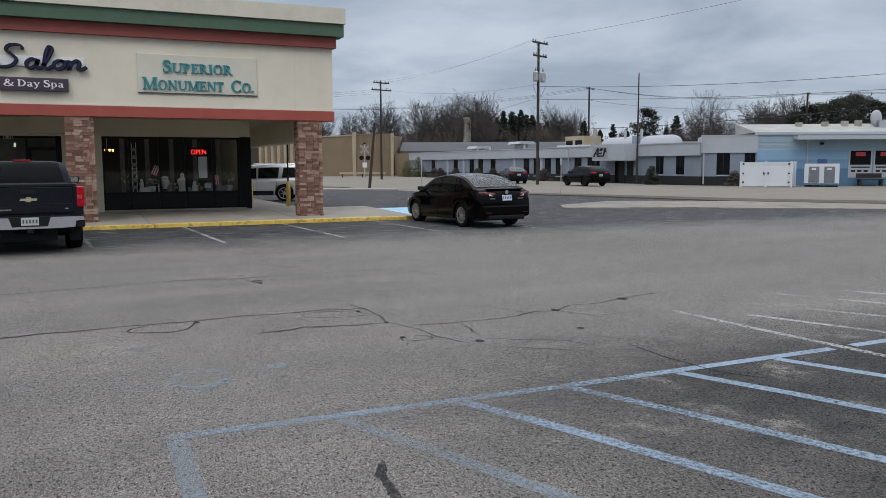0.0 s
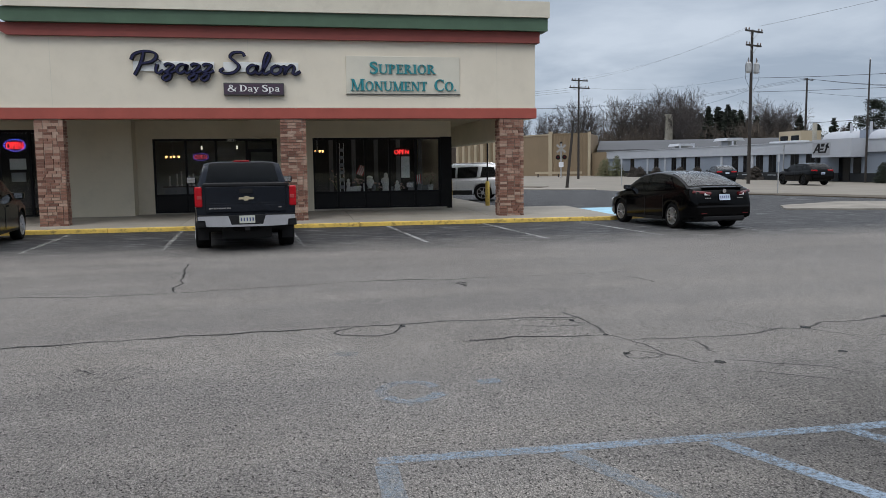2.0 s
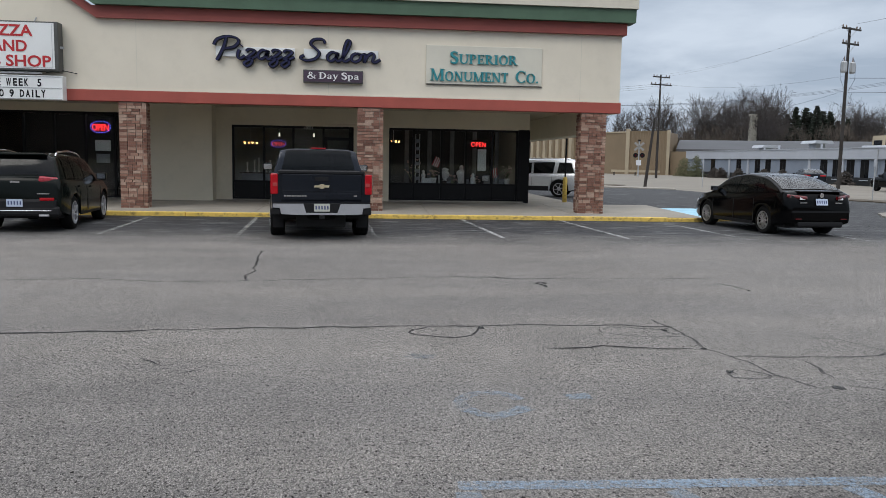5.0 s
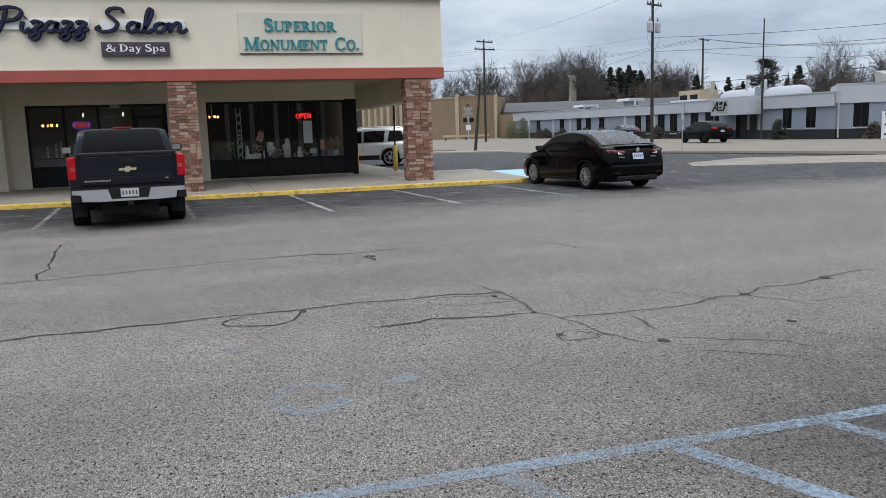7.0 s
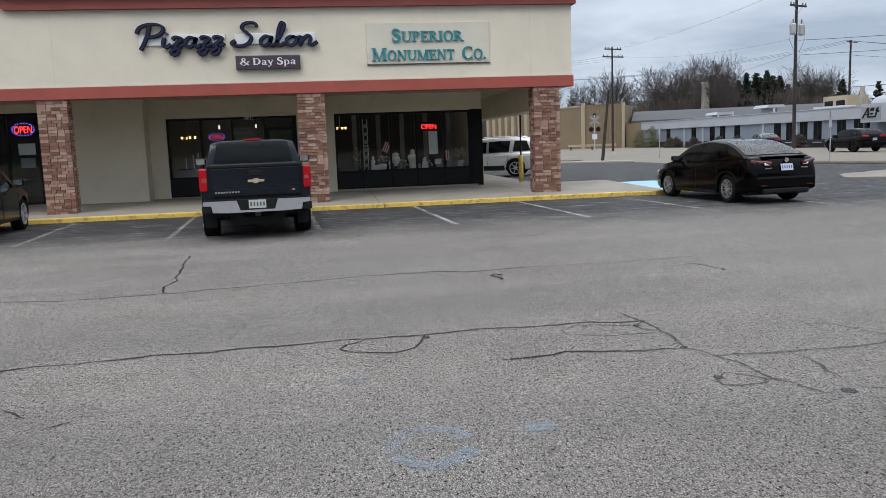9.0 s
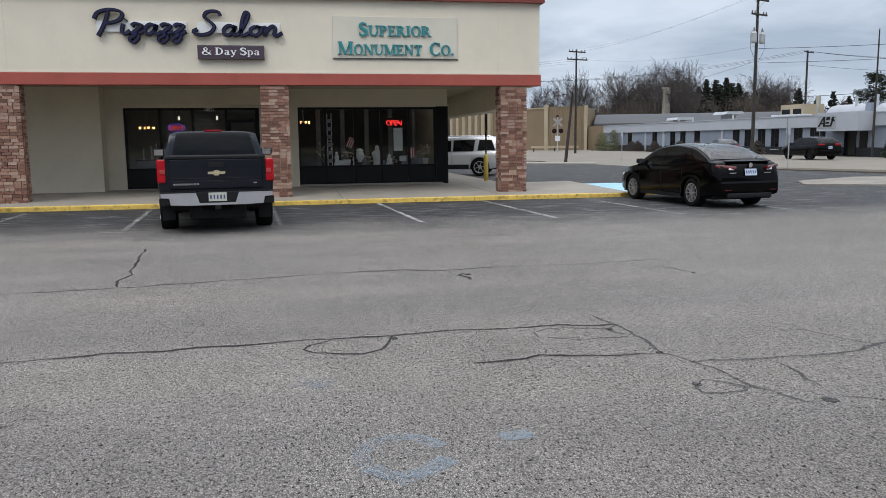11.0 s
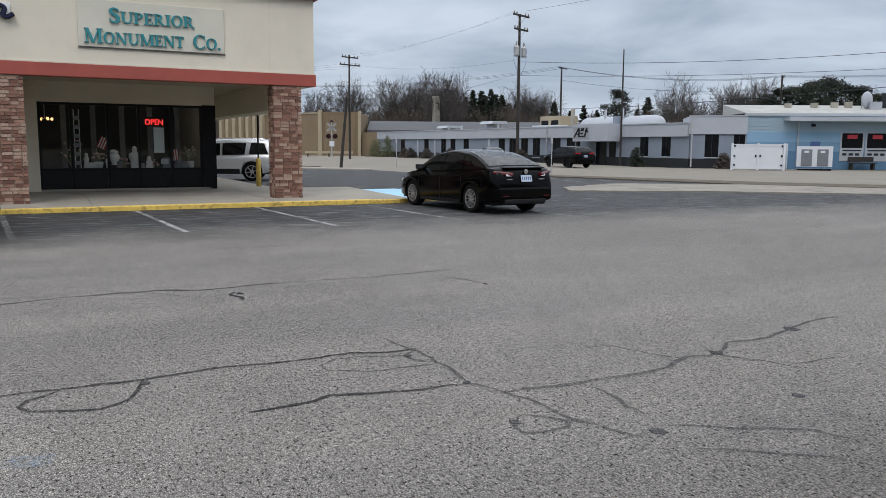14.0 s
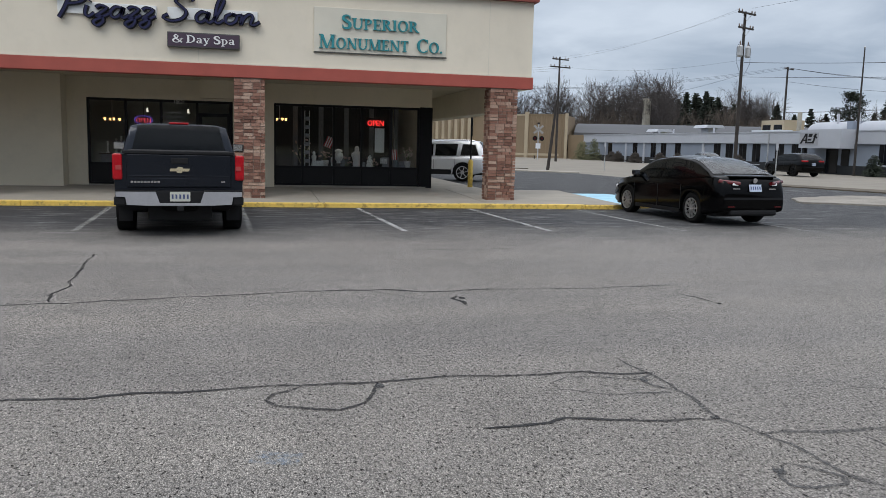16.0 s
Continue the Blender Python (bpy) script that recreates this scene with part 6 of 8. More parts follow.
for s in (1, -1):
    b = boxm(-0.22, 0.25, -0.10, 0.10, -0.04, 0.045, bevel=0.03, m=pose(s * 0.60, -2.17, 0.93, -14, s * -6, s * 24))
    tl = part("tail_light", b, LAMPSMOKE, c)
    part("reverse_lens", boxm(-0.07, 0.07, -0.03, 0.0, -0.03, 0.03, bevel=0.01, m=pose(s * 0.50, -2.285, 0.905, -14, 0, s * 8)), LAMPCLEAR, tl)
    part("reflector", boxm(-0.08, 0.08, -0.012, 0.01, -0.012, 0.012, m=pose(s * 0.60, -2.33, 0.43)), LAMPDARK, c)
part("boot_lip", boxm(-0.58, 0.58, -2.255, -2.04, 1.058, 1.085, bevel=0.008), BLACKCAR, c)
plate(c, -2.31, 0.83, -14)
part("emblem", tubem([(0, -2.30, 0.985), (0, -2.27, 0.99)], 0.055, 14), CHROME, c, "round chrome emblem")
for x in (-0.48, 0.45):
    part("badge_bar", boxm(x - 0.09, x + 0.09, -2.315, -2.3, 0.80, 0.825), CHROME, c)
part("aerial_fin", boxm(-0.02, 0.02, -0.72, -0.55, 1.42, 1.48, bevel=0.012), BLACKCAR, c)

# dark grey pickup truck
tru = dict(kind="pickup truck", L=5.84, W=2.03, R=0.40, axles=(-1.70, 1.95), sill=0.46, roof=1.85, cabin=(-1.12, -0.98, 0.45, 1.28), crease=0.98, shoulder=0.10, flat=True,
           top=[(-2.92, 1.34), (-1.2, 1.34), (-1.05, 1.24), (1.2, 1.20), (1.5, 1.19), (2.5, 1.14), (2.85, 1.05), (2.92, 0.8)],
           windows=[(-0.80, -0.72, -0.12, -0.12), (0.0, 0.0, 0.95, 0.52)], handles=(-0.6, 0.35), seams=(-0.95, -0.06, 1.05), tail=0.03, nose=0.12,
           rim=ALLOY, spokes=6, rear_glass=(0.03, 0.74), rear_bow=0.75, tumble=0.25, lift_rear=0.06, rear_width=0.87, mirror_up=0.24, mirror_out=0.17, cabin_width=0.975, crown=0.012, edge=8, track=0.015, tyre=0.30)
GREYCAR = car_paint("charcoal_car_paint", (0.014, 0.017, 0.024), 0.5, 0.25, 0.3)
c, half, top, side, roof = car("pickup_truck", "charcoal crew-cab pickup truck backed from the lot", tru, GREYCAR, (-1.06, 20.62, 0), 5.5)
tg = part("tailgate", boxm(-0.80, 0.80, -2.945, -2.90, 0.80, 1.34, bevel=0.02), GREYCAR, c)
part("tailgate_recess", boxm(-0.76, 0.76, -2.952, -2.944, 0.83, 0.955, bevel=0.004), GREYCAR, tg)
part("tailgate_handle", boxm(-0.13, 0.13, -2.957, -2.944, 1.19, 1.28, bevel=0.006), CARBLACK, tg)
part("tailgate_cap", boxm(-0.86, 0.86, -2.96, -2.84, 1.335, 1.395, bevel=0.015), CARBLACK, tg)
bm = bmesh.new()
slab(bm, [(-0.155, -0.022), (-0.05, -0.022), (-0.042, -0.046), (0.032, -0.046), (0.042, -0.022), (0.14, -0.022), (0.155, 0.022), (0.05, 0.022), (0.042, 0.046), (-0.032, 0.046), (-0.042, 0.022), (-0.14, 0.022)], -2.962, -2.944)
moved(bm, 0, 0, 1.09)
part("emblem", bm, GOLD, tg, "gold tailgate emblem")
for k in range(9):
    part("badge_bar", boxm(-0.74 + 0.05 * k, -0.705 + 0.05 * k, -2.957, -2.944, 0.88, 0.91), CHROME, tg)
part("badge_bar", boxm(0.64, 0.70, -2.957, -2.944, 0.89, 0.915), CHROME, tg)
part("bed_cover", boxm(-0.84, 0.84, -2.86, -1.2, 1.355, 1.385, bevel=0.012), CARBLACK, c)
bm = bmesh.new()
slab(bm, [(-0.96, 0.745), (-0.96, 0.67), (-0.82, 0.66), (-0.80, 0.54), (-0.5, 0.525), (0.5, 0.525), (0.80, 0.54), (0.82, 0.66), (0.96, 0.67), (0.96, 0.745), (0.37, 0.745), (0.31, 0.565), (-0.31, 0.565), (-0.37, 0.745)], -3.075, -2.93)
bp = part("rear_bumper", bm, BUMPER, c)
part("bumper_step", boxm(-0.37, 0.37, -3.062, -2.95, 0.56, 0.76, bevel=0.008), CARBLACK, bp)
for s in (1, -1):
    part("bumper_end", boxm(-0.085, 0.085, -0.07, 0.12, -0.075, 0.065, bevel=0.02, m=pose(s * 0.905, -2.98, 0.60)), CARBLACK, bp)
    part("bumper_top_pad", boxm(-0.30, 0.30, -0.06, 0.06, -0.01, 0.012, m=pose(s * 0.67, -3.0, 0.757)), CARBLACK, bp)
    tl = part("tail_light", boxm(-0.072, 0.072, -0.03, 0.14, -0.205, 0.205, bevel=0.025, m=pose(s * 0.935, -2.925, 1.13)), LAMPRED, c)
    part("reverse_lens", boxm(-0.045, 0.045, -0.008, 0.01, -0.035, 0.035, bevel=0.004, m=pose(s * 0.915, -2.958, 1.12)), surface("pink_lens", (0.36, 0.05, 0.05), 0.2, 0.1, 6, 60, 0.0) if "pink_lens" not in bpy.data.materials else bpy.data.materials["pink_lens"], tl)
part("tailgate_crease", boxm(-0.79, 0.79, -2.956, -2.944, 0.985, 1.0, bevel=0.004), GREYCAR, tg)
part("brake_light", boxm(-0.17, 0.17, -0.99, -0.90, 1.845, 1.88, bevel=0.012), LAMPRED, c)
part("hitch", boxm(-0.05, 0.05, -3.1, -2.9, 0.44, 0.52, bevel=0.01), CARBLACK, c)
plate(c, -3.068, 0.67, 0, surface("cream_plate", (0.46, 0.47, 0.42), 0.5, 0.05, 8, 60, 0.0))
part("mud_flap", boxm(-0.98, -0.76, -2.2, -2.18, 0.2, 0.55), CARBLACK, c)
part("mud_flap", boxm(0.76, 0.98, -2.2, -2.18, 0.2, 0.55), CARBLACK, c)
# low chassis block, tank and spare, added to darken the ground beneath
part("chassis_filler", boxm(-0.50, 0.50, -2.7, 2.3, 0.25, 0.52, bevel=0.03), UNDER, c)
part("fuel_tank", boxm(-0.85, -0.44, -1.1, 0.4, 0.30, 0.52, bevel=0.04), UNDER, c)
part("exhaust_tip", tubem([(0.75, -2.6, 0.42), (0.8, -2.3, 0.44)], 0.03, 8), UNDER, c)
part("rear_axle", tubem([(-0.8, -1.7, 0.40), (-0.14, -1.7, 0.40), (0.0, -1.7, 0.40), (0.14, -1.7, 0.40), (0.8, -1.7, 0.40)], [0.06, 0.07, 0.17, 0.07, 0.06], 12), UNDER, c)
bm = bmesh.new()
lathe(bm, 0, 0, 0, [(-0.11, 0.2), (-0.11, 0.34), (-0.08, 0.38), (0.08, 0.38), (0.11, 0.34), (0.11, 0.2)])
bmesh.ops.transform(bm, matrix=pose(0, -2.45, 0.52, 0, 90, 0), verts=bm.verts)
part("spare_tyre", bm, RUBBER, c)

# dark green-black sport utility
suv = dict(kind="suv", L=4.62, W=1.86, R=0.365, axles=(-1.33, 1.37), sill=0.30, roof=1.62, cabin=(-2.20, -1.92, 0.15, 1.20), crease=0.80, shoulder=0.10,
           top=[(-2.31, 1.0), (-2.27, 1.12), (-2.2, 1.16), (-1.0, 1.10), (1.1, 1.03), (1.5, 1.01), (2.05, 0.92), (2.25, 0.78), (2.31, 0.6)],
           windows=[(-1.82, -1.72, -1.25, -1.18), (-1.12, -1.06, -0.35, -0.33), (-0.26, -0.24, 0.88, 0.22)], handles=(-0.95, 0.05), seams=(-1.2, -0.3, 0.95), tail=0.05, nose=0.2,
           rim=PALERIM, spokes=5, rear_glass=(0.02, 0.84), rear_bow=0.8, tumble=0.31, lift_rear=0.12, rear_width=0.97)
GREENCAR = car_paint("deep_green_car_paint", (0.004, 0.006, 0.005), 0.0, 0.16)
c, half, top, side, roof = car("sport_utility_car", "dark green sport utility with chrome roof rails", suv, GREENCAR, (-7.30, 21.05, 0), 5.0)
part("rear_bumper", boxm(-0.80, 0.80, -2.37, -2.2, 0.42, 0.70, bevel=0.05), CARBLACK, c)
part("bumper_trim", boxm(-0.70, 0.70, -2.39, -2.3, 0.445, 0.47, bevel=0.012), CHROME, c)
part("roof_spoiler", boxm(-0.55, 0.55, -2.12, -1.88, 1.60, 1.65, bevel=0.02), GREENCAR, c)
for s in (1, -1):
    part("tail_light", boxm(-0.2, 0.17, -0.03, 0.1, -0.06, 0.06, bevel=0.03, m=pose(s * 0.645, -2.25, 1.10, 0, s * 5, s * 10)), LAMPBRIGHT, c)
    part("fog_light", boxm(-0.14, 0.14, -0.02, 0.02, -0.03, 0.03, bevel=0.01, m=pose(s * 0.62, -2.365, 0.70)), LAMPRED, c)
    part("exhaust_tip", boxm(-0.10, 0.10, -0.04, 0.04, -0.022, 0.022, bevel=0.012, m=pose(s * 0.56, -2.36, 0.36)), BUMPER, c)
    p0, p1, p2 = side(-1.75, 1.0), side(-0.8, 1.0), side(0.05, 1.0)
    part("roof_rail", tubem([(s * p0.x * 0.95, -1.82, p0.z + 0.01), (s * p0.x * 0.95, -1.76, p0.z + 0.065), (s * p0.x * 0.95, -1.62, p0.z + 0.095), (s * p0.x * 0.95, -1.4, p0.z + 0.105), (s * p1.x * 0.95, -0.8, p1.z + 0.10), (s * p2.x * 0.95, -0.1, p2.z + 0.09), (s * p2.x * 0.95, 0.06, p2.z + 0.05), (s * p2.x * 0.95, 0.15, p2.z + 0.0)], 0.022, 10), CHROME, c)
plate(c, -2.38, 0.62)
part("lower_cladding", boxm(-0.86, 0.86, -2.375, -2.15, 0.34, 0.55, bevel=0.05), CARBLACK, c)
part("wiper", boxm(0.0, 0.42, -2.285, -2.27, 1.2, 1.22), CARBLACK, c)
part("badge_bar", boxm(-0.09, 0.09, -2.315, -2.3, 1.03, 1.07), CHROME, c)
part("badge_bar", boxm(0.42, 0.66, -2.335, -2.32, 0.80, 0.82), CHROME, c)
part("badge_bar", boxm(-0.68, -0.50, -2.335, -2.32, 0.80, 0.82), CHROME, c)

# silver family wagon beside the building
SILVERCAR = car_paint("silver_car_paint", (0.60, 0.61, 0.63), 0.5, 0.3)
wag = dict(kind="suv", L=5.1, W=2.0, R=0.40, axles=(-1.45, 1.57), sill=0.32, roof=1.78, cabin=(-2.42, -2.1, 0.25, 1.4), crease=0.85, shoulder=0.10,
           top=[(-2.55, 1.0), (-2.5, 1.16), (-2.4, 1.18), (-1.0, 1.13), (1.2, 1.08), (1.7, 1.06), (2.3, 0.98), (2.5, 0.8), (2.55, 0.6)],
           windows=[(-2.16, -1.98, -1.34, -1.42), (-1.16, -1.22, -0.22, -0.22), (-0.12, -0.12, 1.05, 0.32)], handles=(-0.85, 0.2), seams=(-1.1, -0.17, 1.1), tail=0.12, nose=0.2,
           rim=PALERIM, spokes=6, rear_glass=(0.02, 0.80), rear_bow=0.8, tumble=0.34, glass_top=0.86, surround=SILVERCAR)
c, half, top, side, roof = car("family_wagon", "silver seven-seat wagon parked beside the shops", wag, SILVERCAR, (8.1, 39.9, 0), 69.0)
for s in (1, -1):
    part("tail_light", boxm(-0.1, 0.09, -0.05, 0.16, -0.12, 0.12, bevel=0.03, m=pose(s * 0.80, -2.42, 1.06)), LAMPRED, c)
    p0, p2 = side(-1.9, 1.0), side(0.1, 1.0)
    part("roof_rail", tubem([(s * p0.x * 0.95, -1.95, p0.z + 0.01), (s * p0.x * 0.95, -1.75, p0.z + 0.08), (s * p2.x * 0.95, 0.0, p2.z + 0.09), (s * p2.x * 0.95, 0.2, p2.z)], 0.025, 8), CHROME, c)
    part("lower_cladding", boxm(-0.03, 0.012, -0.95, 1.05, 0.33, 0.52, m=pose(s * 0.985, 0, 0)), CARBLACK, c)
part("rear_bumper", boxm(-0.85, 0.85, -2.60, -2.45, 0.42, 0.66, bevel=0.05), SILVERCAR, c)
plate(c, -2.575, 0.85)

# cars parked before the office
c, half, top, side, roof = car("crossover_car", "black crossover parked before the office", dict(suv, stations=50, rim=CARBLACK, cabin=(-2.26, -1.35, 0.10, 1.20), roof=1.58, windows=[(-1.62, -1.40, -1.22, -1.12), (-1.10, -1.04, -0.35, -0.33), (-0.26, -0.24, 0.88, 0.2)]), BLACKCAR, (37.5, 54.7, 0), -2.0)
part("rear_bumper", boxm(-0.80, 0.80, -2.37, -2.2, 0.42, 0.70, bevel=0.05), BLACKCAR, c)
for s in (1, -1):
    part("tail_light", boxm(-0.24, 0.2, -0.06, 0.1, -0.06, 0.05, bevel=0.03, m=pose(s * 0.62, -2.26, 1.07)), LAMPRED, c)
plate(c, -2.34, 0.86)
DARKBLUE = car_paint("dark_slate_car_paint", (0.008, 0.010, 0.013), 0.1, 0.2)
c, half, top, side, roof = car("saloon_car", "dark slate saloon parked before the office", dict(sed, stations=50), DARKBLUE, (37.1, 65.8, 0), -16)
part("rear_bumper", boxm(-0.74, 0.74, -2.335, -2.2, 0.34, 0.66, bevel=0.06), DARKBLUE, c)
for s in (1, -1):
    part("tail_light", boxm(-0.26, 0.2, -0.08, 0.08, -0.06, 0.06, bevel=0.03, m=pose(s * 0.60, -2.2, 0.92)), LAMPRED, c)
plate(c, -2.31, 0.82, -14)

# ---- signs on the shop front ----
TEAL = surface("teal_letters", (0.02, 0.23, 0.26), 0.45, 0.12, 4, 40, 0.0)
SIGNBOARD = surface("beige_sign_board", (0.62, 0.59, 0.50), 0.75, 0.05, 1.2, 60, 0.03)
NAVY = surface("navy_letter_face", (0.022, 0.024, 0.070), 0.5, 0.15, 4, 40, 0.0, spec=0.2)
LETTERBLACK = surface("black_letter_edge", (0.007, 0.007, 0.009), 0.5, 0.15, 4, 40, 0.0, spec=0.2)
PURPLE = surface("plum_sign_face", (0.055, 0.032, 0.055), 0.5, 0.1, 2, 40, 0.0)
SIGNWHITE = surface("white_sign_face", (0.74, 0.75, 0.74), 0.45, 0.04, 1, 40, 0.0)
SIGNRED = surface("red_vinyl_letters", (0.44, 0.014, 0.02), 0.5, 0.1, 3, 40, 0.0)
FRAMEDARK = surface("dark_sign_frame", (0.07, 0.07, 0.065), 0.5, 0.2, 3, 40, 0.02)

s1 = thing("monument_shop_sign", "beige board with raised teal letters", "sign", at=(0, FACE_Y, 0))
part("board", boxm(1.80, 5.22, -0.05, 0.0, 3.86, 4.96, bevel=0.008), SIGNBOARD, s1)
part("board_edge", boxm(1.80, 5.24, -0.045, 0.0, 3.835, 3.858), FRAMEDARK, s1)
def smooth_line(pts, n=5):
    """Points of a soft curve through the given ones."""
    out = []
    for i in range(len(pts) - 1):
        p = [Vector(pts[max(0, min(len(pts) - 1, i + k))]) for k in (-1, 0, 1, 2)]
        for j in range(n):
            t = j / n
            out.append(0.5 * (2 * p[1] + (p[2] - p[0]) * t + (2 * p[0] - 5 * p[1] + 4 * p[2] - p[3]) * t * t + (3 * p[1] - p[0] - 3 * p[2] + p[3]) * t ** 3))
    out.append(Vector(pts[-1]))
    return out


THICK, THIN = 0.17, 0.07


def upright(x, z0=0.0, z1=1.0, w=THICK, ends="bt"):
    """A stem with flat serifs at its foot (b) and head (t)."""
    out = [[(x - w / 2, z0), (x + w / 2, z0), (x + w / 2, z1), (x - w / 2, z1)]]
    e = w / 2 + 0.09
    for k, za, zb in (("b", z0, z0 + 0.055), ("t", z1 - 0.055, z1)):
        if k in ends:
            out.append([(x - e, za), (x + e, za), (x + e, zb), (x - e, zb)])
    return out


def level_bar(x0, x1, z, h=THIN):
    return [[(x0, z), (x1, z), (x1, z + h), (x0, z + h)]]


def slant(x0, z0, x1, z1, w):
    return [[(x0 - w / 2, z0), (x0 + w / 2, z0), (x1 + w / 2, z1), (x1 - w / 2, z1)]]


def bow(cx, cz, rx, rz, a0, a1, side=THICK, cap=THIN, n=12):
    """Part of a ring, thick at its sides and thin above and below."""
    def at(a, inner):
        a = radians(a)
        return (cx + (rx - (side if inner else 0)) * math.cos(a), cz + (rz - (cap if inner else 0)) * math.sin(a))
    steps = [a0 + (a1 - a0) * k / n for k in range(n + 1)]
    return [[at(a, 0), at(b, 0), at(b, 1), at(a, 1)] for a, b in zip(steps, steps[1:])]


def pen_line(pts, width):
    """A stroke whose half width is told by its share of the way."""
    p = smooth_line(pts, 4)
    rows = []
    for i, q in enumerate(p):
        d = p[min(i + 1, len(p) - 1)] - p[max(i - 1, 0)]
        d = d.normalized() if d.length else Vector((1, 0))
        w = width(i / (len(p) - 1))
        rows.append(((q.x - d.y * w, q.y + d.x * w), (q.x + d.y * w, q.y - d.x * w)))
    return [[a[0], b[0], b[1], a[1]] for a, b in zip(rows, rows[1:])]


def swell(lo, hi):
    return lambda t: lo + (hi - lo) * math.sin(math.pi * t)


GLYPHS = {
    "S": (0.60, pen_line([(0.49, 0.76), (0.42, 0.93), (0.26, 0.97), (0.11, 0.88), (0.11, 0.70), (0.27, 0.56), (0.44, 0.42), (0.49, 0.24), (0.40, 0.07), (0.24, 0.03), (0.10, 0.09), (0.05, 0.26)], swell(0.03, 0.10)) + upright(0.49, 0.70, 0.95, 0.04, "") + upright(0.05, 0.05, 0.30, 0.04, "")),
    "U": (0.90, upright(0.20, 0.3, 1, THICK, "t") + upright(0.74, 0.3, 1, 0.09, "t") + bow(0.45, 0.33, 0.335, 0.34, 180, 360, 0.13, 0.10)),
    "P": (0.70, upright(0.18) + bow(0.26, 0.73, 0.38, 0.27, -90, 90)),
    "E": (0.68, upright(0.18) + level_bar(0.2, 0.60, 0.93) + level_bar(0.2, 0.50, 0.47) + level_bar(0.2, 0.62, 0.0) + upright(0.585, 0.76, 1, 0.05, "") + upright(0.485, 0.38, 0.63, 0.045, "") + upright(0.605, 0, 0.25, 0.05, "")),
    "R": (0.80, upright(0.18) + bow(0.26, 0.74, 0.36, 0.26, -90, 90) + slant(0.68, 0, 0.36, 0.5, 0.18) + level_bar(0.60, 0.84, 0.0, 0.055)),
    "I": (0.40, upright(0.20)),
    "O": (0.88, bow(0.44, 0.5, 0.40, 0.52, 0, 360, THICK, 0.065, 24)),
    "C": (0.80, bow(0.46, 0.5, 0.41, 0.52, 48, 312, THICK, 0.07, 20) + upright(0.72, 0.70, 0.97, 0.05, "") + upright(0.72, 0.05, 0.24, 0.04, "")),
    "M": (1.10, upright(0.16, 0, 1, 0.08, "bt") + upright(0.92, 0, 1, THICK, "bt") + slant(0.53, 0, 0.20, 1, 0.17) + slant(0.53, 0, 0.88, 1, 0.08)),
    "N": (0.90, upright(0.16, 0, 1, 0.08, "bt") + upright(0.74, 0, 1, 0.08, "t") + slant(0.72, 0, 0.19, 1, 0.18)),
    "T": (0.74, upright(0.37, 0, 1, THICK, "b") + level_bar(0.06, 0.68, 0.93) + upright(0.08, 0.74, 1, 0.05, "") + upright(0.66, 0.74, 1, 0.05, "")),
    ".": (0.32, bow(0.14, 0.09, 0.10, 0.10, 0, 360, 0.099, 0.099, 10)),
    "D": (0.82, upright(0.18) + bow(0.24, 0.5, 0.52, 0.5, -90, 90)),
    "a": (0.56, upright(0.39, 0, 0.5, 0.14, "b") + bow(0.25, 0.47, 0.21, 0.20, 0, 165, 0.13, 0.07) + bow(0.23, 0.17, 0.20, 0.18, 0, 360, 0.13, 0.06, 14)),
    "y": (0.60, slant(0.34, 0, 0.12, 0.66, 0.15) + slant(0.20, -0.26, 0.50, 0.66, 0.075) + level_bar(0.0, 0.26, 0.62, 0.05) + level_bar(0.38, 0.60, 0.62, 0.05) + bow(0.14, -0.21, 0.08, 0.08, 0, 360, 0.079, 0.079, 8)),
    "p": (0.64, upright(0.16, -0.28, 0.66, 0.14, "bt") + bow(0.30, 0.32, 0.27, 0.34, -120, 120, 0.14, 0.07)),
    "&": (0.86, pen_line([(0.80, 0.50), (0.66, 0.20), (0.44, 0.02), (0.18, 0.05), (0.08, 0.25), (0.22, 0.46), (0.46, 0.64), (0.48, 0.86), (0.34, 0.97), (0.22, 0.86), (0.26, 0.66), (0.50, 0.32), (0.82, 0.02)], lambda t: 0.045 + 0.035 * (t > 0.3) * (t < 0.5) + 0.03 * (t > 0.75)) + level_bar(0.66, 0.92, 0.50, 0.05)),
    " ": (0.30, []),
}


def serif_words(text, x0, x1, y, z, size, depth, material, parent, big=1.0):
    """Roman letters, each a part, from x0 to x1 on the baseline z: thick stems, thin bars and flat serifs."""
    sizes = [size * big if i == 0 or text[i - 1] == " " else size for i in range(len(text))]
    k = (x1 - x0) / sum(GLYPHS[c][0] * s for c, s in zip(text, sizes))
    x = x0
    for c, s in zip(text, sizes):
        adv, polys = GLYPHS[c]
        if polys:
            bm = bmesh.new()
            for i, q in enumerate(polys):
                slab(bm, [(x + px * s * k, z + pz * s) for px, pz in q], y - depth / 2 - 0.00025 * i, y + depth / 2)
            part("letter", bm, material, parent)
        x += adv * s * k


serif_words("SUPERIOR", 2.50, 4.48, -0.075, 4.45, 0.27, 0.05, TEAL, s1, 1.25)
serif_words("MONUMENT", 1.92, 4.23, -0.075, 3.95, 0.27, 0.05, TEAL, s1, 1.25)
serif_words("CO.", 4.42, 5.14, -0.075, 3.95, 0.27, 0.05, TEAL, s1, 1.25)

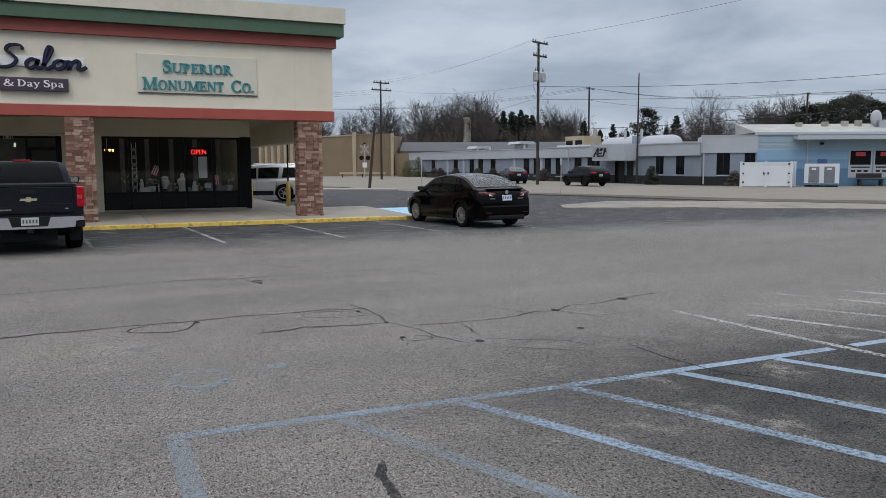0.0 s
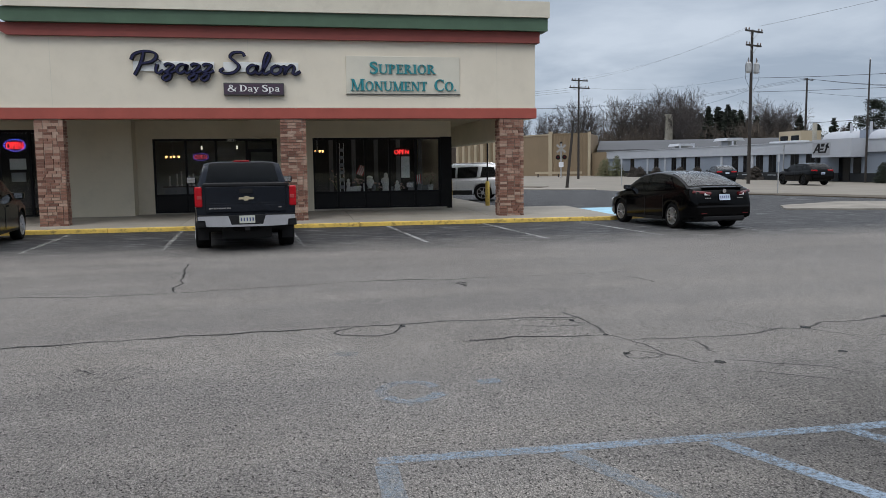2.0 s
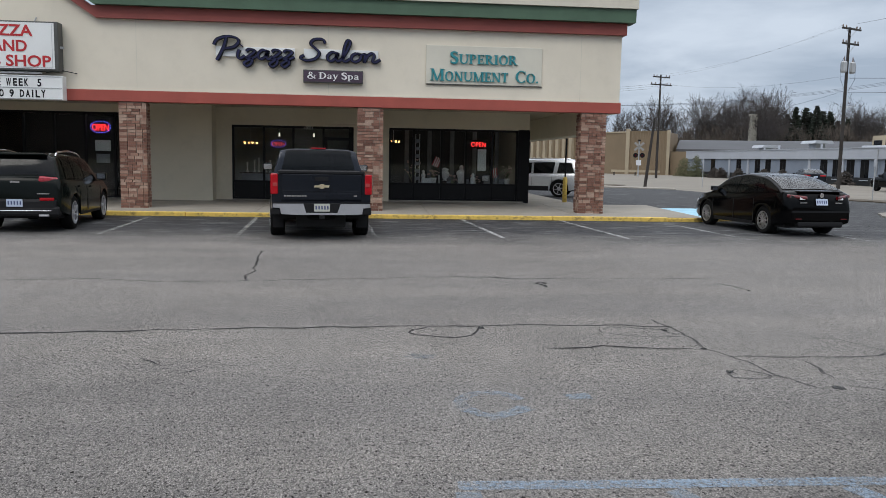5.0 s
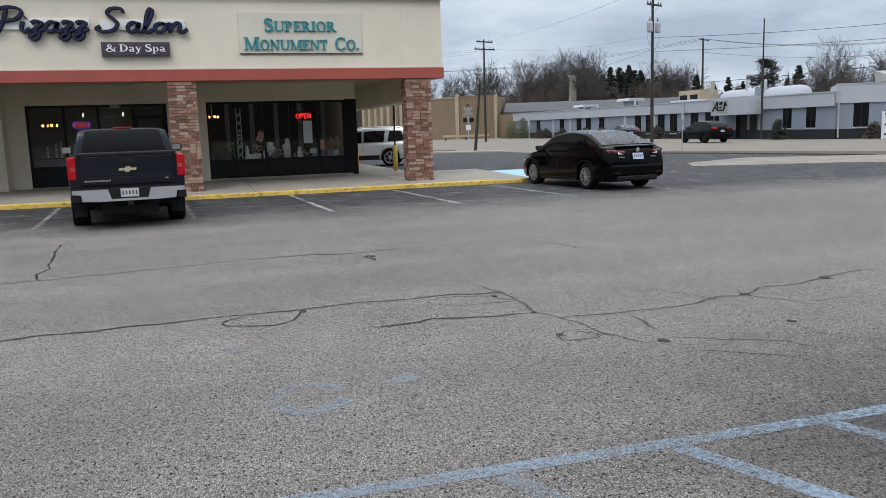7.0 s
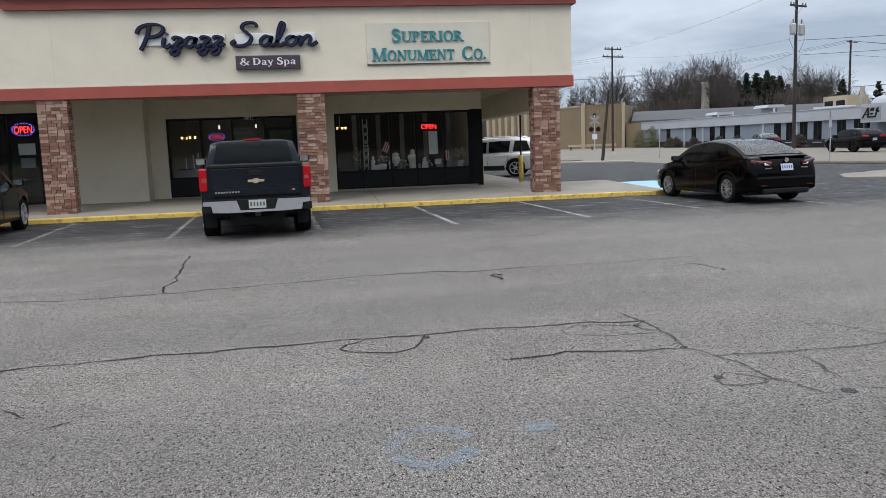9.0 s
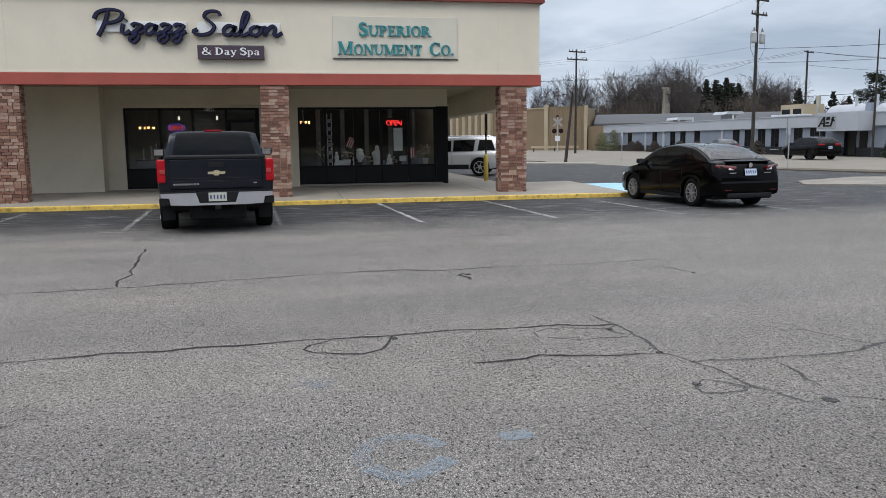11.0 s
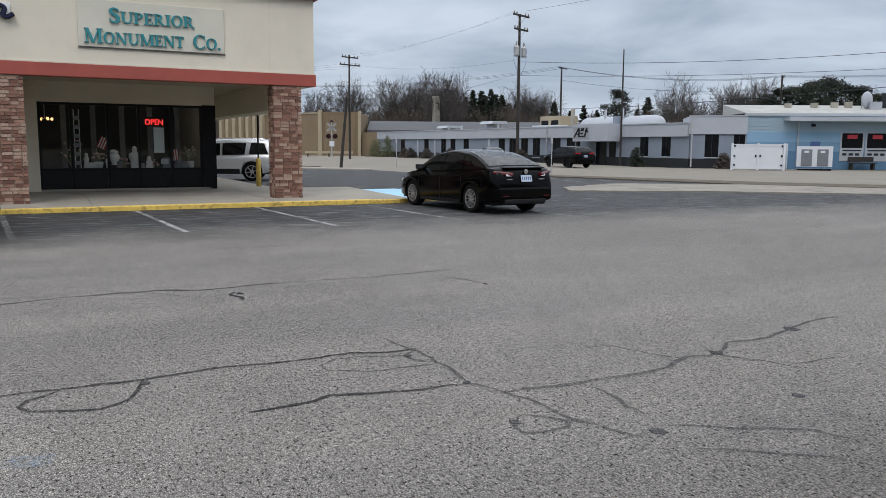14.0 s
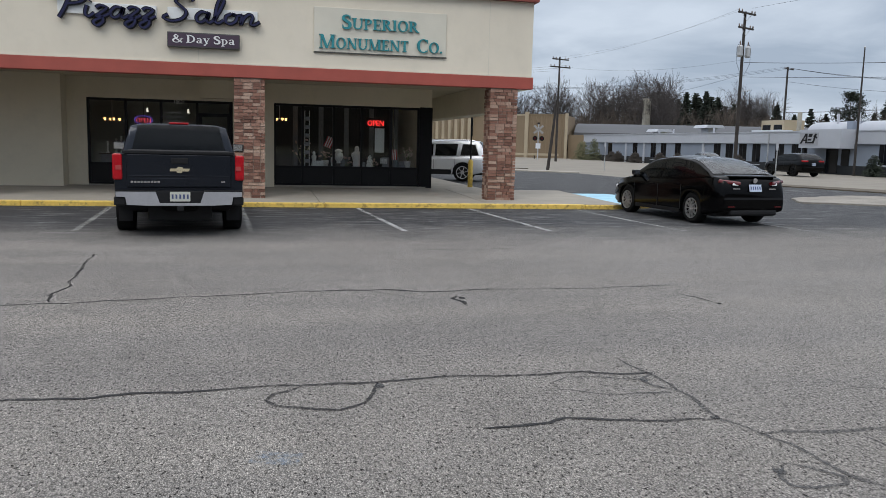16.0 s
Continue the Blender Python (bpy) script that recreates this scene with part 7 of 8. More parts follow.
s2 = thing("salon_sign", "dark script channel letters on a white raceway", "sign", at=(0, FACE_Y, 0))
part("raceway", boxm(-4.16, -1.95, -0.06, 0.0, 4.46, 4.74, bevel=0.01), SIGNWHITE, s2)
part("raceway", boxm(-1.70, 0.42, -0.06, 0.0, 4.46, 4.74, bevel=0.01), SIGNWHITE, s2)
SCRIPT = {
    "P": (0.66, [[(0.28, 0.95), (0.22, 0.6), (0.10, 0.2), (-0.02, -0.1)], [(-0.10, 0.60), (0.0, 0.86), (0.3, 1.0), (0.6, 0.94), (0.66, 0.74), (0.5, 0.52), (0.2, 0.44)]]),
    "i": (0.24, [[(0.02, 0.42), (-0.03, 0.12), (0.05, 0.0), (0.2, 0.14)], [(0.08, 0.58), (0.1, 0.62)]]),
    "z": (0.37, [[(0.0, 0.34), (0.1, 0.44), (0.27, 0.37), (0.14, 0.18), (0.0, 0.02), (0.15, 0.03), (0.16, -0.18), (0.02, -0.34), (-0.07, -0.2), (0.1, -0.04), (0.34, 0.14)]]),
    "a": (0.43, [[(0.28, 0.36), (0.14, 0.42), (0.0, 0.24), (0.02, 0.04), (0.14, 0.02), (0.27, 0.2), (0.31, 0.42), (0.26, 0.12), (0.32, 0.0), (0.46, 0.13)]]),
    "S": (0.70, [[(0.62, 0.82), (0.54, 1.0), (0.28, 0.98), (0.18, 0.78), (0.32, 0.58), (0.44, 0.36), (0.32, 0.1), (0.05, 0.0), (-0.14, 0.12), (-0.02, 0.25)]]),
    "l": (0.30, [[(0.0, 0.1), (0.16, 0.5), (0.27, 0.9), (0.18, 0.98), (0.08, 0.6), (0.04, 0.1), (0.12, 0.0), (0.26, 0.13)]]),
    "o": (0.42, [[(0.16, 0.4), (0.02, 0.28), (0.02, 0.06), (0.14, 0.0), (0.28, 0.14), (0.28, 0.34), (0.16, 0.4), (0.3, 0.34), (0.44, 0.37)]]),
    "n": (0.46, [[(0.02, 0.4), (-0.02, 0.0), (0.08, 0.28), (0.22, 0.42), (0.29, 0.3), (0.24, 0.06), (0.32, 0.0), (0.48, 0.14)]]),
}


def brush_stroke(bm, pts, half, y0, y1):
    """A flat letter stroke, broad on its down strokes like a pen's."""
    prev = None
    for i, p in enumerate(pts):
        d = (pts[min(i + 1, len(pts) - 1)] - pts[max(i - 1, 0)]).normalized()
        w = half * (0.62 + 0.42 * abs(d.x * 0.45 + d.y * 0.89))
        q = [(p.x - d.y * w, p.y + d.x * w), (p.x + d.y * w, p.y - d.x * w)]
        row = [bm.verts.new((q[0][0], y0, q[0][1])), bm.verts.new((q[1][0], y0, q[1][1])), bm.verts.new((q[1][0], y1, q[1][1])), bm.verts.new((q[0][0], y1, q[0][1]))]
        if prev:
            for k in range(4):
                bm.faces.new((prev[k], prev[(k + 1) % 4], row[(k + 1) % 4], row[k]))
        else:
            bm.faces.new(row)
        prev = row
    bm.faces.new(prev[::-1])


for word, x0, x1 in (("Pizazz", -4.10, -1.93), ("Salon", -1.66, 0.46)):
    total = sum(SCRIPT[ch][0] for ch in word)
    kx, kz, pen = (x1 - x0) / total, 0.60, x0
    for ch in word:
        step, lines = SCRIPT[ch]
        letter = None
        for width, y, mat_ in ((0.050, -0.15, LETTERBLACK), (0.026, -0.165, NAVY)):
            bm = bmesh.new()
            for i, ln_ in enumerate(lines):
                brush_stroke(bm, [Vector((pen + kx * p.x, 4.40 + kz * p.y)) for p in smooth_line(ln_)], width, y - 0.002 * i, -0.06)
            ob = part("letter" if letter is None else "letter_face", bm, mat_, s2 if letter is None else letter)
            letter = letter or ob
        pen += kx * step
s3 = thing("day_spa_sign", "plum panel sign with white serif letters", "sign", at=(0, FACE_Y, 0))
part("cabinet", boxm(-1.71, -0.01, -0.14, 0.0, 3.79, 4.15, bevel=0.012), FRAMEDARK, s3)
part("face", boxm(-1.69, -0.03, -0.147, -0.139, 3.82, 4.12), PURPLE, s3)
serif_words("& Day Spa", -1.60, -0.12, -0.153, 3.90, 0.185, 0.012, SIGNWHITE, s3)
s4 = thing("pizza_shop_sign", "white lightbox sign with red letters", "sign", at=(0, FACE_Y, 0))
part("cabinet", boxm(-11.66, -8.30, -0.42, -0.06, 3.88, 5.20, bevel=0.015), FRAMEDARK, s4)
part("face", boxm(-11.615, -8.40, -0.432, -0.419, 3.93, 5.16), SIGNWHITE, s4)
part("face_edge", boxm(-8.46, -8.45, -0.436, -0.431, 3.95, 5.14), STEEL, s4)
part("face_edge", boxm(-11.6, -8.46, -0.436, -0.431, 3.955, 3.967), STEEL, s4)
for text, x0, x1, z, sz in (("PIZZA", -10.2, -8.97, 4.80, 0.42), ("AND", -10.03, -9.1, 4.39, 0.42), ("SUB SHOP", -10.62, -8.50, 3.99, 0.42)):
    part("lettering", moved(lettering(text, sz, x1 - x0, 0.009, 0, 0.008), (x0 + x1) / 2, -0.438, z), SIGNRED, s4)
for pts, mt in (([(-11.35, 4.80), (-11.12, 4.80), (-11.2, 5.06)], surface("sail_yellow", (0.62, 0.5, 0.06), 0.5, 0.1, 3, 40, 0.0)), ([(-11.1, 4.80), (-10.92, 4.80), (-11.17, 5.08)], SIGNRED), ([(-11.46, 4.77), (-10.9, 4.77), (-10.98, 4.64), (-11.38, 4.64)], surface("hull_tan", (0.46, 0.38, 0.26), 0.6, 0.1, 3, 40, 0.0))):
    bm = bmesh.new()
    slab(bm, pts, -0.438, -0.433)
    part("picture_shape", bm, mt, s4)
bm = bmesh.new()
slab(bm, [(-10.95 + 0.27 * math.cos(t), 4.47 + 0.14 * math.sin(t)) for t in (2 * math.pi * k / 20 for k in range(20))], -0.438, -0.433)
part("picture_shape", bm, surface("submarine_blue", (0.04, 0.28, 0.5), 0.5, 0.1, 3, 40, 0.0), s4)
bow = [(-11.52, 4.80), (-10.86, 4.80), (-10.97, 4.62), (-11.40, 4.62), (-11.52, 4.80)]
for name, pts, w in (("mast", [(-11.16, 4.78), (-11.16, 5.11), (-11.26, 5.10)], 0.010), ("outline", bow, 0.008), ("outline", [(-11.15, 5.08), (-10.9, 4.81)], 0.008), ("outline", [(-11.17, 5.08), (-11.38, 4.81)], 0.008),
                     ("wave", [(-11.55 + 0.06 * k, 4.595 + 0.012 * (k % 2)) for k in range(16)], 0.006), ("periscope", [(-10.82, 4.58), (-10.82, 4.69), (-10.76, 4.69)], 0.014), ("tail", [(-11.2, 4.47), (-11.28, 4.53), (-11.28, 4.41), (-11.2, 4.47)], 0.012),
                     ("outline", [(-10.95 + 0.275 * math.cos(0.314 * k), 4.47 + 0.145 * math.sin(0.314 * k)) for k in range(21)], 0.007)):
    part(name, tubem([(x, -0.439, z) for x, z in pts], w, 5), LETTERBLACK, s4)
part("lettering", moved(lettering("pizza", 0.13, 0.36, 0.002, 0, 0.004), -11.18, -0.443, 4.675), LETTERBLACK, s4)
part("lettering", moved(lettering("sub", 0.13, 0.2, 0.002, 0, 0.004), -10.9, -0.443, 4.49), LETTERBLACK, s4)
part("lettering", moved(lettering("shop", 0.13, 0.28, 0.002, 0, 0.004), -10.92, -0.443, 4.39), LETTERBLACK, s4)
part("lettering", moved(lettering("Established", 0.09, 0.42, 0.0, 0, 0.004), -11.28, -0.438, 4.20), LETTERBLACK, s4)
part("lettering", moved(lettering("1970", 0.09, 0.18, 0.0, 0, 0.004), -11.28, -0.438, 4.09), LETTERBLACK, s4)
for x in (-11.4, -9.0):
    part("hanger", tubem([(x, -0.2, 5.2), (x, -0.02, 5.36)], 0.02, 6), STEEL, s4)
part("sign_bracket", boxm(-8.30, -8.22, -0.3, -0.2, 4.5, 4.56), STEEL, s4)
part("lamp_tube", tubem([(-11.5, -0.3, 3.83), (-8.8, -0.3, 3.83)], 0.03, 8), SIGNWHITE, s4)
part("power_cord", tubem([(-8.7, -0.25, 3.85), (-8.3, -0.2, 3.92), (-7.95, -0.05, 3.86)], 0.012, 5), CABLE, s4)
s5 = thing("reader_board", "white changeable-letter reader board under the sign", "sign", at=(0, FACE_Y, 0))
part("panel", boxm(-11.6, -8.24, -0.36, -0.06, 3.10, 3.76, bevel=0.01), SIGNWHITE, s5)
for z in (3.12, 3.42, 3.73):
    part("letter_track", boxm(-11.58, -8.26, -0.372, -0.359, z - 0.008, z + 0.008), STEEL, s5)
for row, x, z in (("SUB OF THE WEEK  5", -9.95, 3.47), ("OPEN 11 TO 9 DAILY", -9.85, 3.17)):
    steps = [{" ": 0.7, "I": 0.6, "1": 0.6, "W": 1.25}.get(ch, 1.0) for ch in row]
    unit = 2.45 / sum(steps)
    x -= 2.45 / 2 + 0.05
    for ch, step in zip(row, steps):
        if ch != " ":
            w = 0.035 if ch in "I1" else unit * step * 0.72
            part("letter", moved(lettering("I" if ch == "1" else ch, 0.275, w, 0.008, 0, 0.006), x + unit * step / 2, -0.366, z), LETTERBLACK, s5)
        x += unit * step

# neon signs behind the panes
NEONRED = glow("red_neon", (1.0, 0.03, 0.03), 4.0)
NEONDIM = glow("dim_red_neon", (1.0, 0.08, 0.12), 1.5)
NEONBLUE = glow("blue_led", (0.10, 0.12, 1.0), 3.0)
DOTDIM = glow("dim_blue_led", (0.22, 0.14, 0.9), 0.7)
WARM = glow("warm_lamp_glass", (1.0, 0.52, 0.17), 3.2)
for x, z, w, h, dots in ((4.0, 2.13, 0.50, 0.18, 0), (-2.90, 2.03, 0.40, 0.15, 1), (-8.75, 2.42, 0.52, 0.24, 1)):
    n = thing("open_sign", "glowing red neon open sign inside the window", "neon sign", "open signs", at=(x, WALL_Y + 0.22, z))
    part("backing", boxm(-w * 0.6, w * 0.6, 0.02, 0.035, -0.05, h + 0.06), PANELBLACK, n)
    part("lettering", lettering("OPEN", h * 1.35, w, -0.006, 0, 0.01), NEONDIM if -5 < x < 0 else NEONRED, n)
    part("hanger", tubem([(0, 0.03, h + 0.05), (0, 0.03, 2.69 - z if dots < 1 or x > -5 else 3.0 - z)], 0.006, 4), CABLE, n)
    if dots:
        for k in range(22):
            t = 2 * math.pi * k / 22
            part("light_dot", boxm(-0.012, 0.012, 0, 0.012, -0.012, 0.012, m=pose(w * 0.62 * math.cos(t), 0, h / 2 + h * 0.8 * math.sin(t))), DOTDIM if -5 < x < 0 else NEONBLUE, n)

# shop interiors, seen through the panes
for x, y, z in ((-4.1, 31.4, 2.15), (1.08, 31.2, 2.3)):
    ch = thing("chandelier", "small warm-lit chandelier with glass shades", "lamp", "chandeliers", at=(x, y, z))
    part("stem", tubem([(0, 0, 0), (0, 0, 3.3 - z)], 0.012, 6), STEEL, ch)
    for k in range(4):
        t = 1.57 * k + 0.4
        part("arm", tubem([(0, 0, 0.02), (0.22 * math.cos(t), 0.22 * math.sin(t), -0.05)], 0.01, 5), STEEL, ch)
        part("shade", tubem([(0.22 * math.cos(t), 0.22 * math.sin(t), -0.05), (0.22 * math.cos(t), 0.22 * math.sin(t), 0.03)], [0.022, 0.04], 10), WARM, ch)
for x in (-3.2, -1.9):
    pl = thing("pendant_lamp", "small white pendant lamp in the salon", "lamp", "pendant lamps", at=(x, 32.6, 2.5))
    part("shade", tubem([(0, 0, -0.07), (0, 0, 0.07)], [0.038, 0.025], 10), glow("white_lamp", (1.0, 0.9, 0.75), 0.8) if "white_lamp" not in bpy.data.materials else bpy.data.materials["white_lamp"], pl)
    part("cord", tubem([(0, 0, 0.1), (0, 0, 0.8)], 0.008, 4), CABLE, pl)
# the left strip is seen; the other two are hidden fill, added for brightness
for x, z in ((2.05, 2.70), (3.3, 2.86), (4.6, 2.86)):
    lt = thing("strip_light", "white ceiling strip light over the window display, right two added as fill", "lamp", "strip lights", at=(x, 29.95, z))
    part("housing", boxm(-0.34, 0.34, -0.07, 0.07, 0.03, 0.09, bevel=0.01), SIGNWHITE, lt)
    part("tube", tubem([(-0.3, 0, 0.01), (0.3, 0, 0.01)], 0.02, 8), glow("strip_tube", (1.0, 0.95, 0.86), 10.0) if "strip_tube" not in bpy.data.materials else bpy.data.materials["strip_tube"], lt)
    part("rod", tubem([(0, 0, 0.09), (0, 0, 3.3 - z)], 0.01, 5), STEEL, lt)
IVORY = surface("white_plaster", (0.80, 0.79, 0.76), 0.7, 0.08, 4, 40, 0.03)
CLOTH = surface("grey_cloth", (0.26, 0.27, 0.29), 0.9, 0.2, 3, 30, 0.1)
DIMCLOTH = surface("dim_curtain", (0.13, 0.135, 0.14), 0.9, 0.2, 3, 30, 0.1)
DKWOOD = surface("dark_shop_wood", (0.06, 0.045, 0.035), 0.6, 0.25, 3, 30, 0.05)
bm = boxm(-5.6, -0.6, 33.3, 33.36, 0.22, 3.2)
tagged(part("wall_salon", bm, surface("grey_green_plaster", (0.30, 0.33, 0.30), 0.9, 0.1, 0.8, 20, 0.03)), "plain grey-green back wall of the salon", "wall", kind="structure")
tb = thing("display_counter", "dark counter draped with grey cloth in the salon", "counter", at=(-3.5, 30.6, 0.2))
part("drape", boxm(-0.75, 0.75, -0.4, 0.4, 0, 0.86, bevel=0.02), CLOTH, tb)
part("counter_top", boxm(-0.8, 0.8, -0.45, 0.45, 0.864, 0.9), DKWOOD, tb)
for k in range(6):
    v = thing("glass_vase", "tall pale glass candle vase on the counter", "vase", "vases on the counter", at=(-4.1 + 0.2 * k + 0.05 * (k % 2), 30.5, 1.1))
    part("body", tubem([(0, 0, 0), (0, 0, 0.1), (0, 0, 0.36 + 0.08 * (k % 3))], [0.05, 0.02, 0.03], 8), IVORY, v)


def turned(name, label, cat, prof, x, y, z, mat_):
    t = thing(name, label, cat, at=(x, y, z))
    bm = bmesh.new()
    tube(bm, [(0, 0, h) for h, r in prof], [r for h, r in prof], 14)
    part("body", bm, mat_, t, smooth=True)
    return t


platform = thing("display_platform", "low dark display platform behind the window", "platform", at=(0, 0, 0.2))
part("deck", boxm(1.0, 5.4, WALL_Y + 0.35, WALL_Y + 1.1, 0.0, 0.58), DKWOOD, platform)
zt = 0.784
turned("funeral_urn", "white two-handled urn on the display", "urn", [(0, 0.09), (0.04, 0.05), (0.10, 0.10), (0.20, 0.16), (0.30, 0.14), (0.34, 0.08), (0.37, 0.13), (0.40, 0.12), (0.45, 0.04)], 2.87, 29.72, zt + 0.15, IVORY)
turned("urn_stand", "small dark stand under the urn", "stand", [(0, 0.16), (0.02, 0.16), (0.03, 0.06), (0.12, 0.06), (0.148, 0.16)], 2.87, 29.72, zt, DKWOOD)
turned("angel_statue", "white praying angel garden statue", "statue", [(0, 0.14), (0.05, 0.15), (0.08, 0.12), (0.26, 0.13), (0.40, 0.18), (0.48, 0.16), (0.54, 0.06), (0.60, 0.075), (0.67, 0.06), (0.70, 0.02)], 3.45, 29.72, zt, IVORY)
turned("flower_pot", "pale pot among the display pieces", "pot", [(0, 0.08), (0.2, 0.13), (0.24, 0.12)], 2.45, 29.8, zt, IVORY)
turned("flower_pot", "small white pot with dried flowers", "pot", [(0, 0.07), (0.22, 0.11), (0.25, 0.1)], 5.1, 29.8, zt, IVORY)
turned("grey_vase", "grey stone vase on the display", "vase", [(0, 0.1), (0.1, 0.13), (0.25, 0.08), (0.36, 0.11)], 4.75, 30.0, zt, CLOTH)
turned("small_urn", "small grey lidded urn on the display", "urn", [(0, 0.07), (0.04, 0.05), (0.14, 0.10), (0.24, 0.08), (0.28, 0.03), (0.32, 0.02)], 3.02, 29.95, zt, CLOTH)
turned("garden_figure", "small white kneeling garden figure", "statue", [(0, 0.11), (0.06, 0.12), (0.16, 0.09), (0.24, 0.10), (0.30, 0.05), (0.36, 0.06), (0.42, 0.02)], 3.86, 29.70, zt, IVORY)
turned("garden_figure", "small white standing garden figure", "statue", [(0, 0.08), (0.05, 0.09), (0.22, 0.06), (0.34, 0.08), (0.40, 0.04), (0.46, 0.05), (0.50, 0.02)], 2.12, 29.98, zt, IVORY)
turned("candle_holder", "pale turned candle holder on the display", "candle holder", [(0, 0.06), (0.02, 0.06), (0.04, 0.02), (0.20, 0.03), (0.24, 0.05), (0.26, 0.03), (0.34, 0.03)], 2.66, 29.66, zt, IVORY)
for x, w, h, lean in ((4.42, 0.30, 0.36, -14), (3.62, 0.24, 0.20, -20), (4.95, 0.26, 0.24, -16)):
    pq = thing("stone_plaque", "polished grey memorial plaque leaning on a stand", "plaque", "plaques in the window", at=(x, 29.78, zt))
    part("slab", boxm(-w / 2, w / 2, 0, 0.04, 0, h, bevel=0.006, m=pose(0, 0, 0.012, lean)), CLOTH, pq)
    part("foot", boxm(-w / 2 + 0.03, w / 2 - 0.03, -0.02, 0.12, 0.0, 0.012), DKWOOD, pq)
# pale slatted upright, added for the bright vertical line at the second mullion
rack = thing("card_rack", "tall pale slatted upright, added as a bright line by the glass", "rack", at=(1.88, 29.62, 0.784))
for x in (-0.07, 0.07):
    part("upright", tubem([(x, 0, 0), (x, 0, 1.75)], 0.012, 6), SIGNWHITE, rack)
for k in range(6):
    part("cross_slat", boxm(-0.075, 0.075, -0.03, 0.012, 0.15 + 0.26 * k, 0.27 + 0.26 * k, bevel=0.004), CLOTH, rack)
for x, z, w, h in ((2.22, zt, 0.34, 0.22), (4.3, 0.95, 0.22, 0.16)):
    cd = thing("price_card", "white card standing on the display", "card", "cards in the window", at=(x, 29.62, z))
    part("sheet", boxm(-w / 2, w / 2, 0, 0.012, 0, h), SIGNWHITE, cd)
pp = thing("window_notice", "white paper notices taped inside the window", "notice", at=(4.12, WALL_Y + 0.105, 1.3))
part("sheet", boxm(-0.16, 0.14, 0, 0.004, 0, 0.75), SIGNWHITE, pp)
pp = thing("window_notice", "pale paper menus taped inside the window", "notice", at=(-8.65, WALL_Y + 0.105, 1.35))
part("sheet", boxm(-0.25, 0.25, 0, 0.004, 0.4, 0.75), SIGNWHITE, pp)
part("sheet", boxm(-0.22, 0.22, 0, 0.004, 0, 0.3), CLOTH, pp)
for x, z, a in ((2.40, 1.46, -24), (4.52, 1.05, 5)):
    fl = thing("small_flag", "small striped flag hanging in the window", "flag", "flags in the window", at=(x, 29.75, z), turn=0)
    part("staff", tubem([(0, 0, -0.35), (0.12 * a / 25, 0, 0.55)], 0.008, 5), DKWOOD, fl)
    for k in range(7):
        b = boxm(-0.03 + 0.035 * k, 0.002 + 0.035 * k, -0.004, 0.004, 0.0, 0.34)
        bmesh.ops.transform(b, matrix=pose(0.02, -0.01, 0, 0, -a, 0), verts=b.verts)
        part("stripe", b, SIGNWHITE if k % 2 else SIGNRED, fl)
num = thing("house_number", "white street number stuck above the salon door", "number", at=(-1.86, WALL_Y - 0.004, 2.60))
part("lettering", lettering("10031", 0.15, 0.27, 0.0, 0, 0.003), SIGNWHITE, num)
sl = thing("window_lettering", "rows of small white letters on the salon glass", "lettering", at=(-2.05, WALL_Y - 0.004, 2.2))
for z, w in ((0.12, 0.5), (0.0, 0.62), (-0.12, 0.44)):
    part("letter_bar", boxm(-w / 2, w / 2, 0, 0.003, z, z + 0.035), CLOTH, sl)
rf = random.Random(8)
LEAFY = surface("dried_stems", (0.20, 0.20, 0.11), 0.9, 0.4, 6, 30, 0.0)
BLOOM = surface("faded_silk_flowers", (0.50, 0.34, 0.30), 0.9, 0.5, 9, 40, 0.0)
for x, y, z, k in ((5.1, 29.8, zt + 0.24, 0.45), (2.45, 29.8, zt + 0.22, 0.3), (4.0, 29.95, zt, 0.32), (1.75, 29.9, zt, 0.9), (3.15, 30.0, zt, 0.35)):
    fl = thing("silk_flowers", "faded silk flowers and stems on the display", "flowers", "flowers in the window", at=(x, y, z))
    bs, bb = bmesh.new(), bmesh.new()
    for _ in range(16):
        px, py, pz = rf.gauss(0, 0.11), rf.gauss(0, 0.07), k * rf.uniform(0.3, 1.0)
        tube(bs, [(0, 0, 0), (px * 0.5, py * 0.5, pz * 0.6), (px, py, pz)], 0.006, 4)
        box(bb, px - 0.03, px + 0.03, py - 0.03, py + 0.03, pz - 0.02, pz + 0.025, 0.012)
    part("stems", bs, LEAFY, fl)
    part("blooms", bb, BLOOM, fl)
for i in range(5):
    cur = thing("curtain_strip", "dim grey hanging curtain strip", "curtain", "curtains in the shop", at=(1.6 + 0.85 * i, 31.6, 0.2))
    part("cloth", boxm(-0.08, 0.08, -0.03, 0.03, 0, 2.9, bevel=0.02), DIMCLOTH, cur)
for x in (-11.2, -9.6):
    tbl = thing("cafe_table", "dark cafe table inside the pizza shop", "table", "tables in the pizza shop", at=(x, 31.0, 0.2))
    part("tabletop", boxm(-0.4, 0.4, -0.4, 0.4, 0.72, 0.76), DKWOOD, tbl)
    part("pedestal", tubem([(0, 0, 0), (0, 0, 0.04), (0, 0, 0.05), (0, 0, 0.72)], [0.25, 0.25, 0.05, 0.05], 10), BLACKMETAL, tbl)
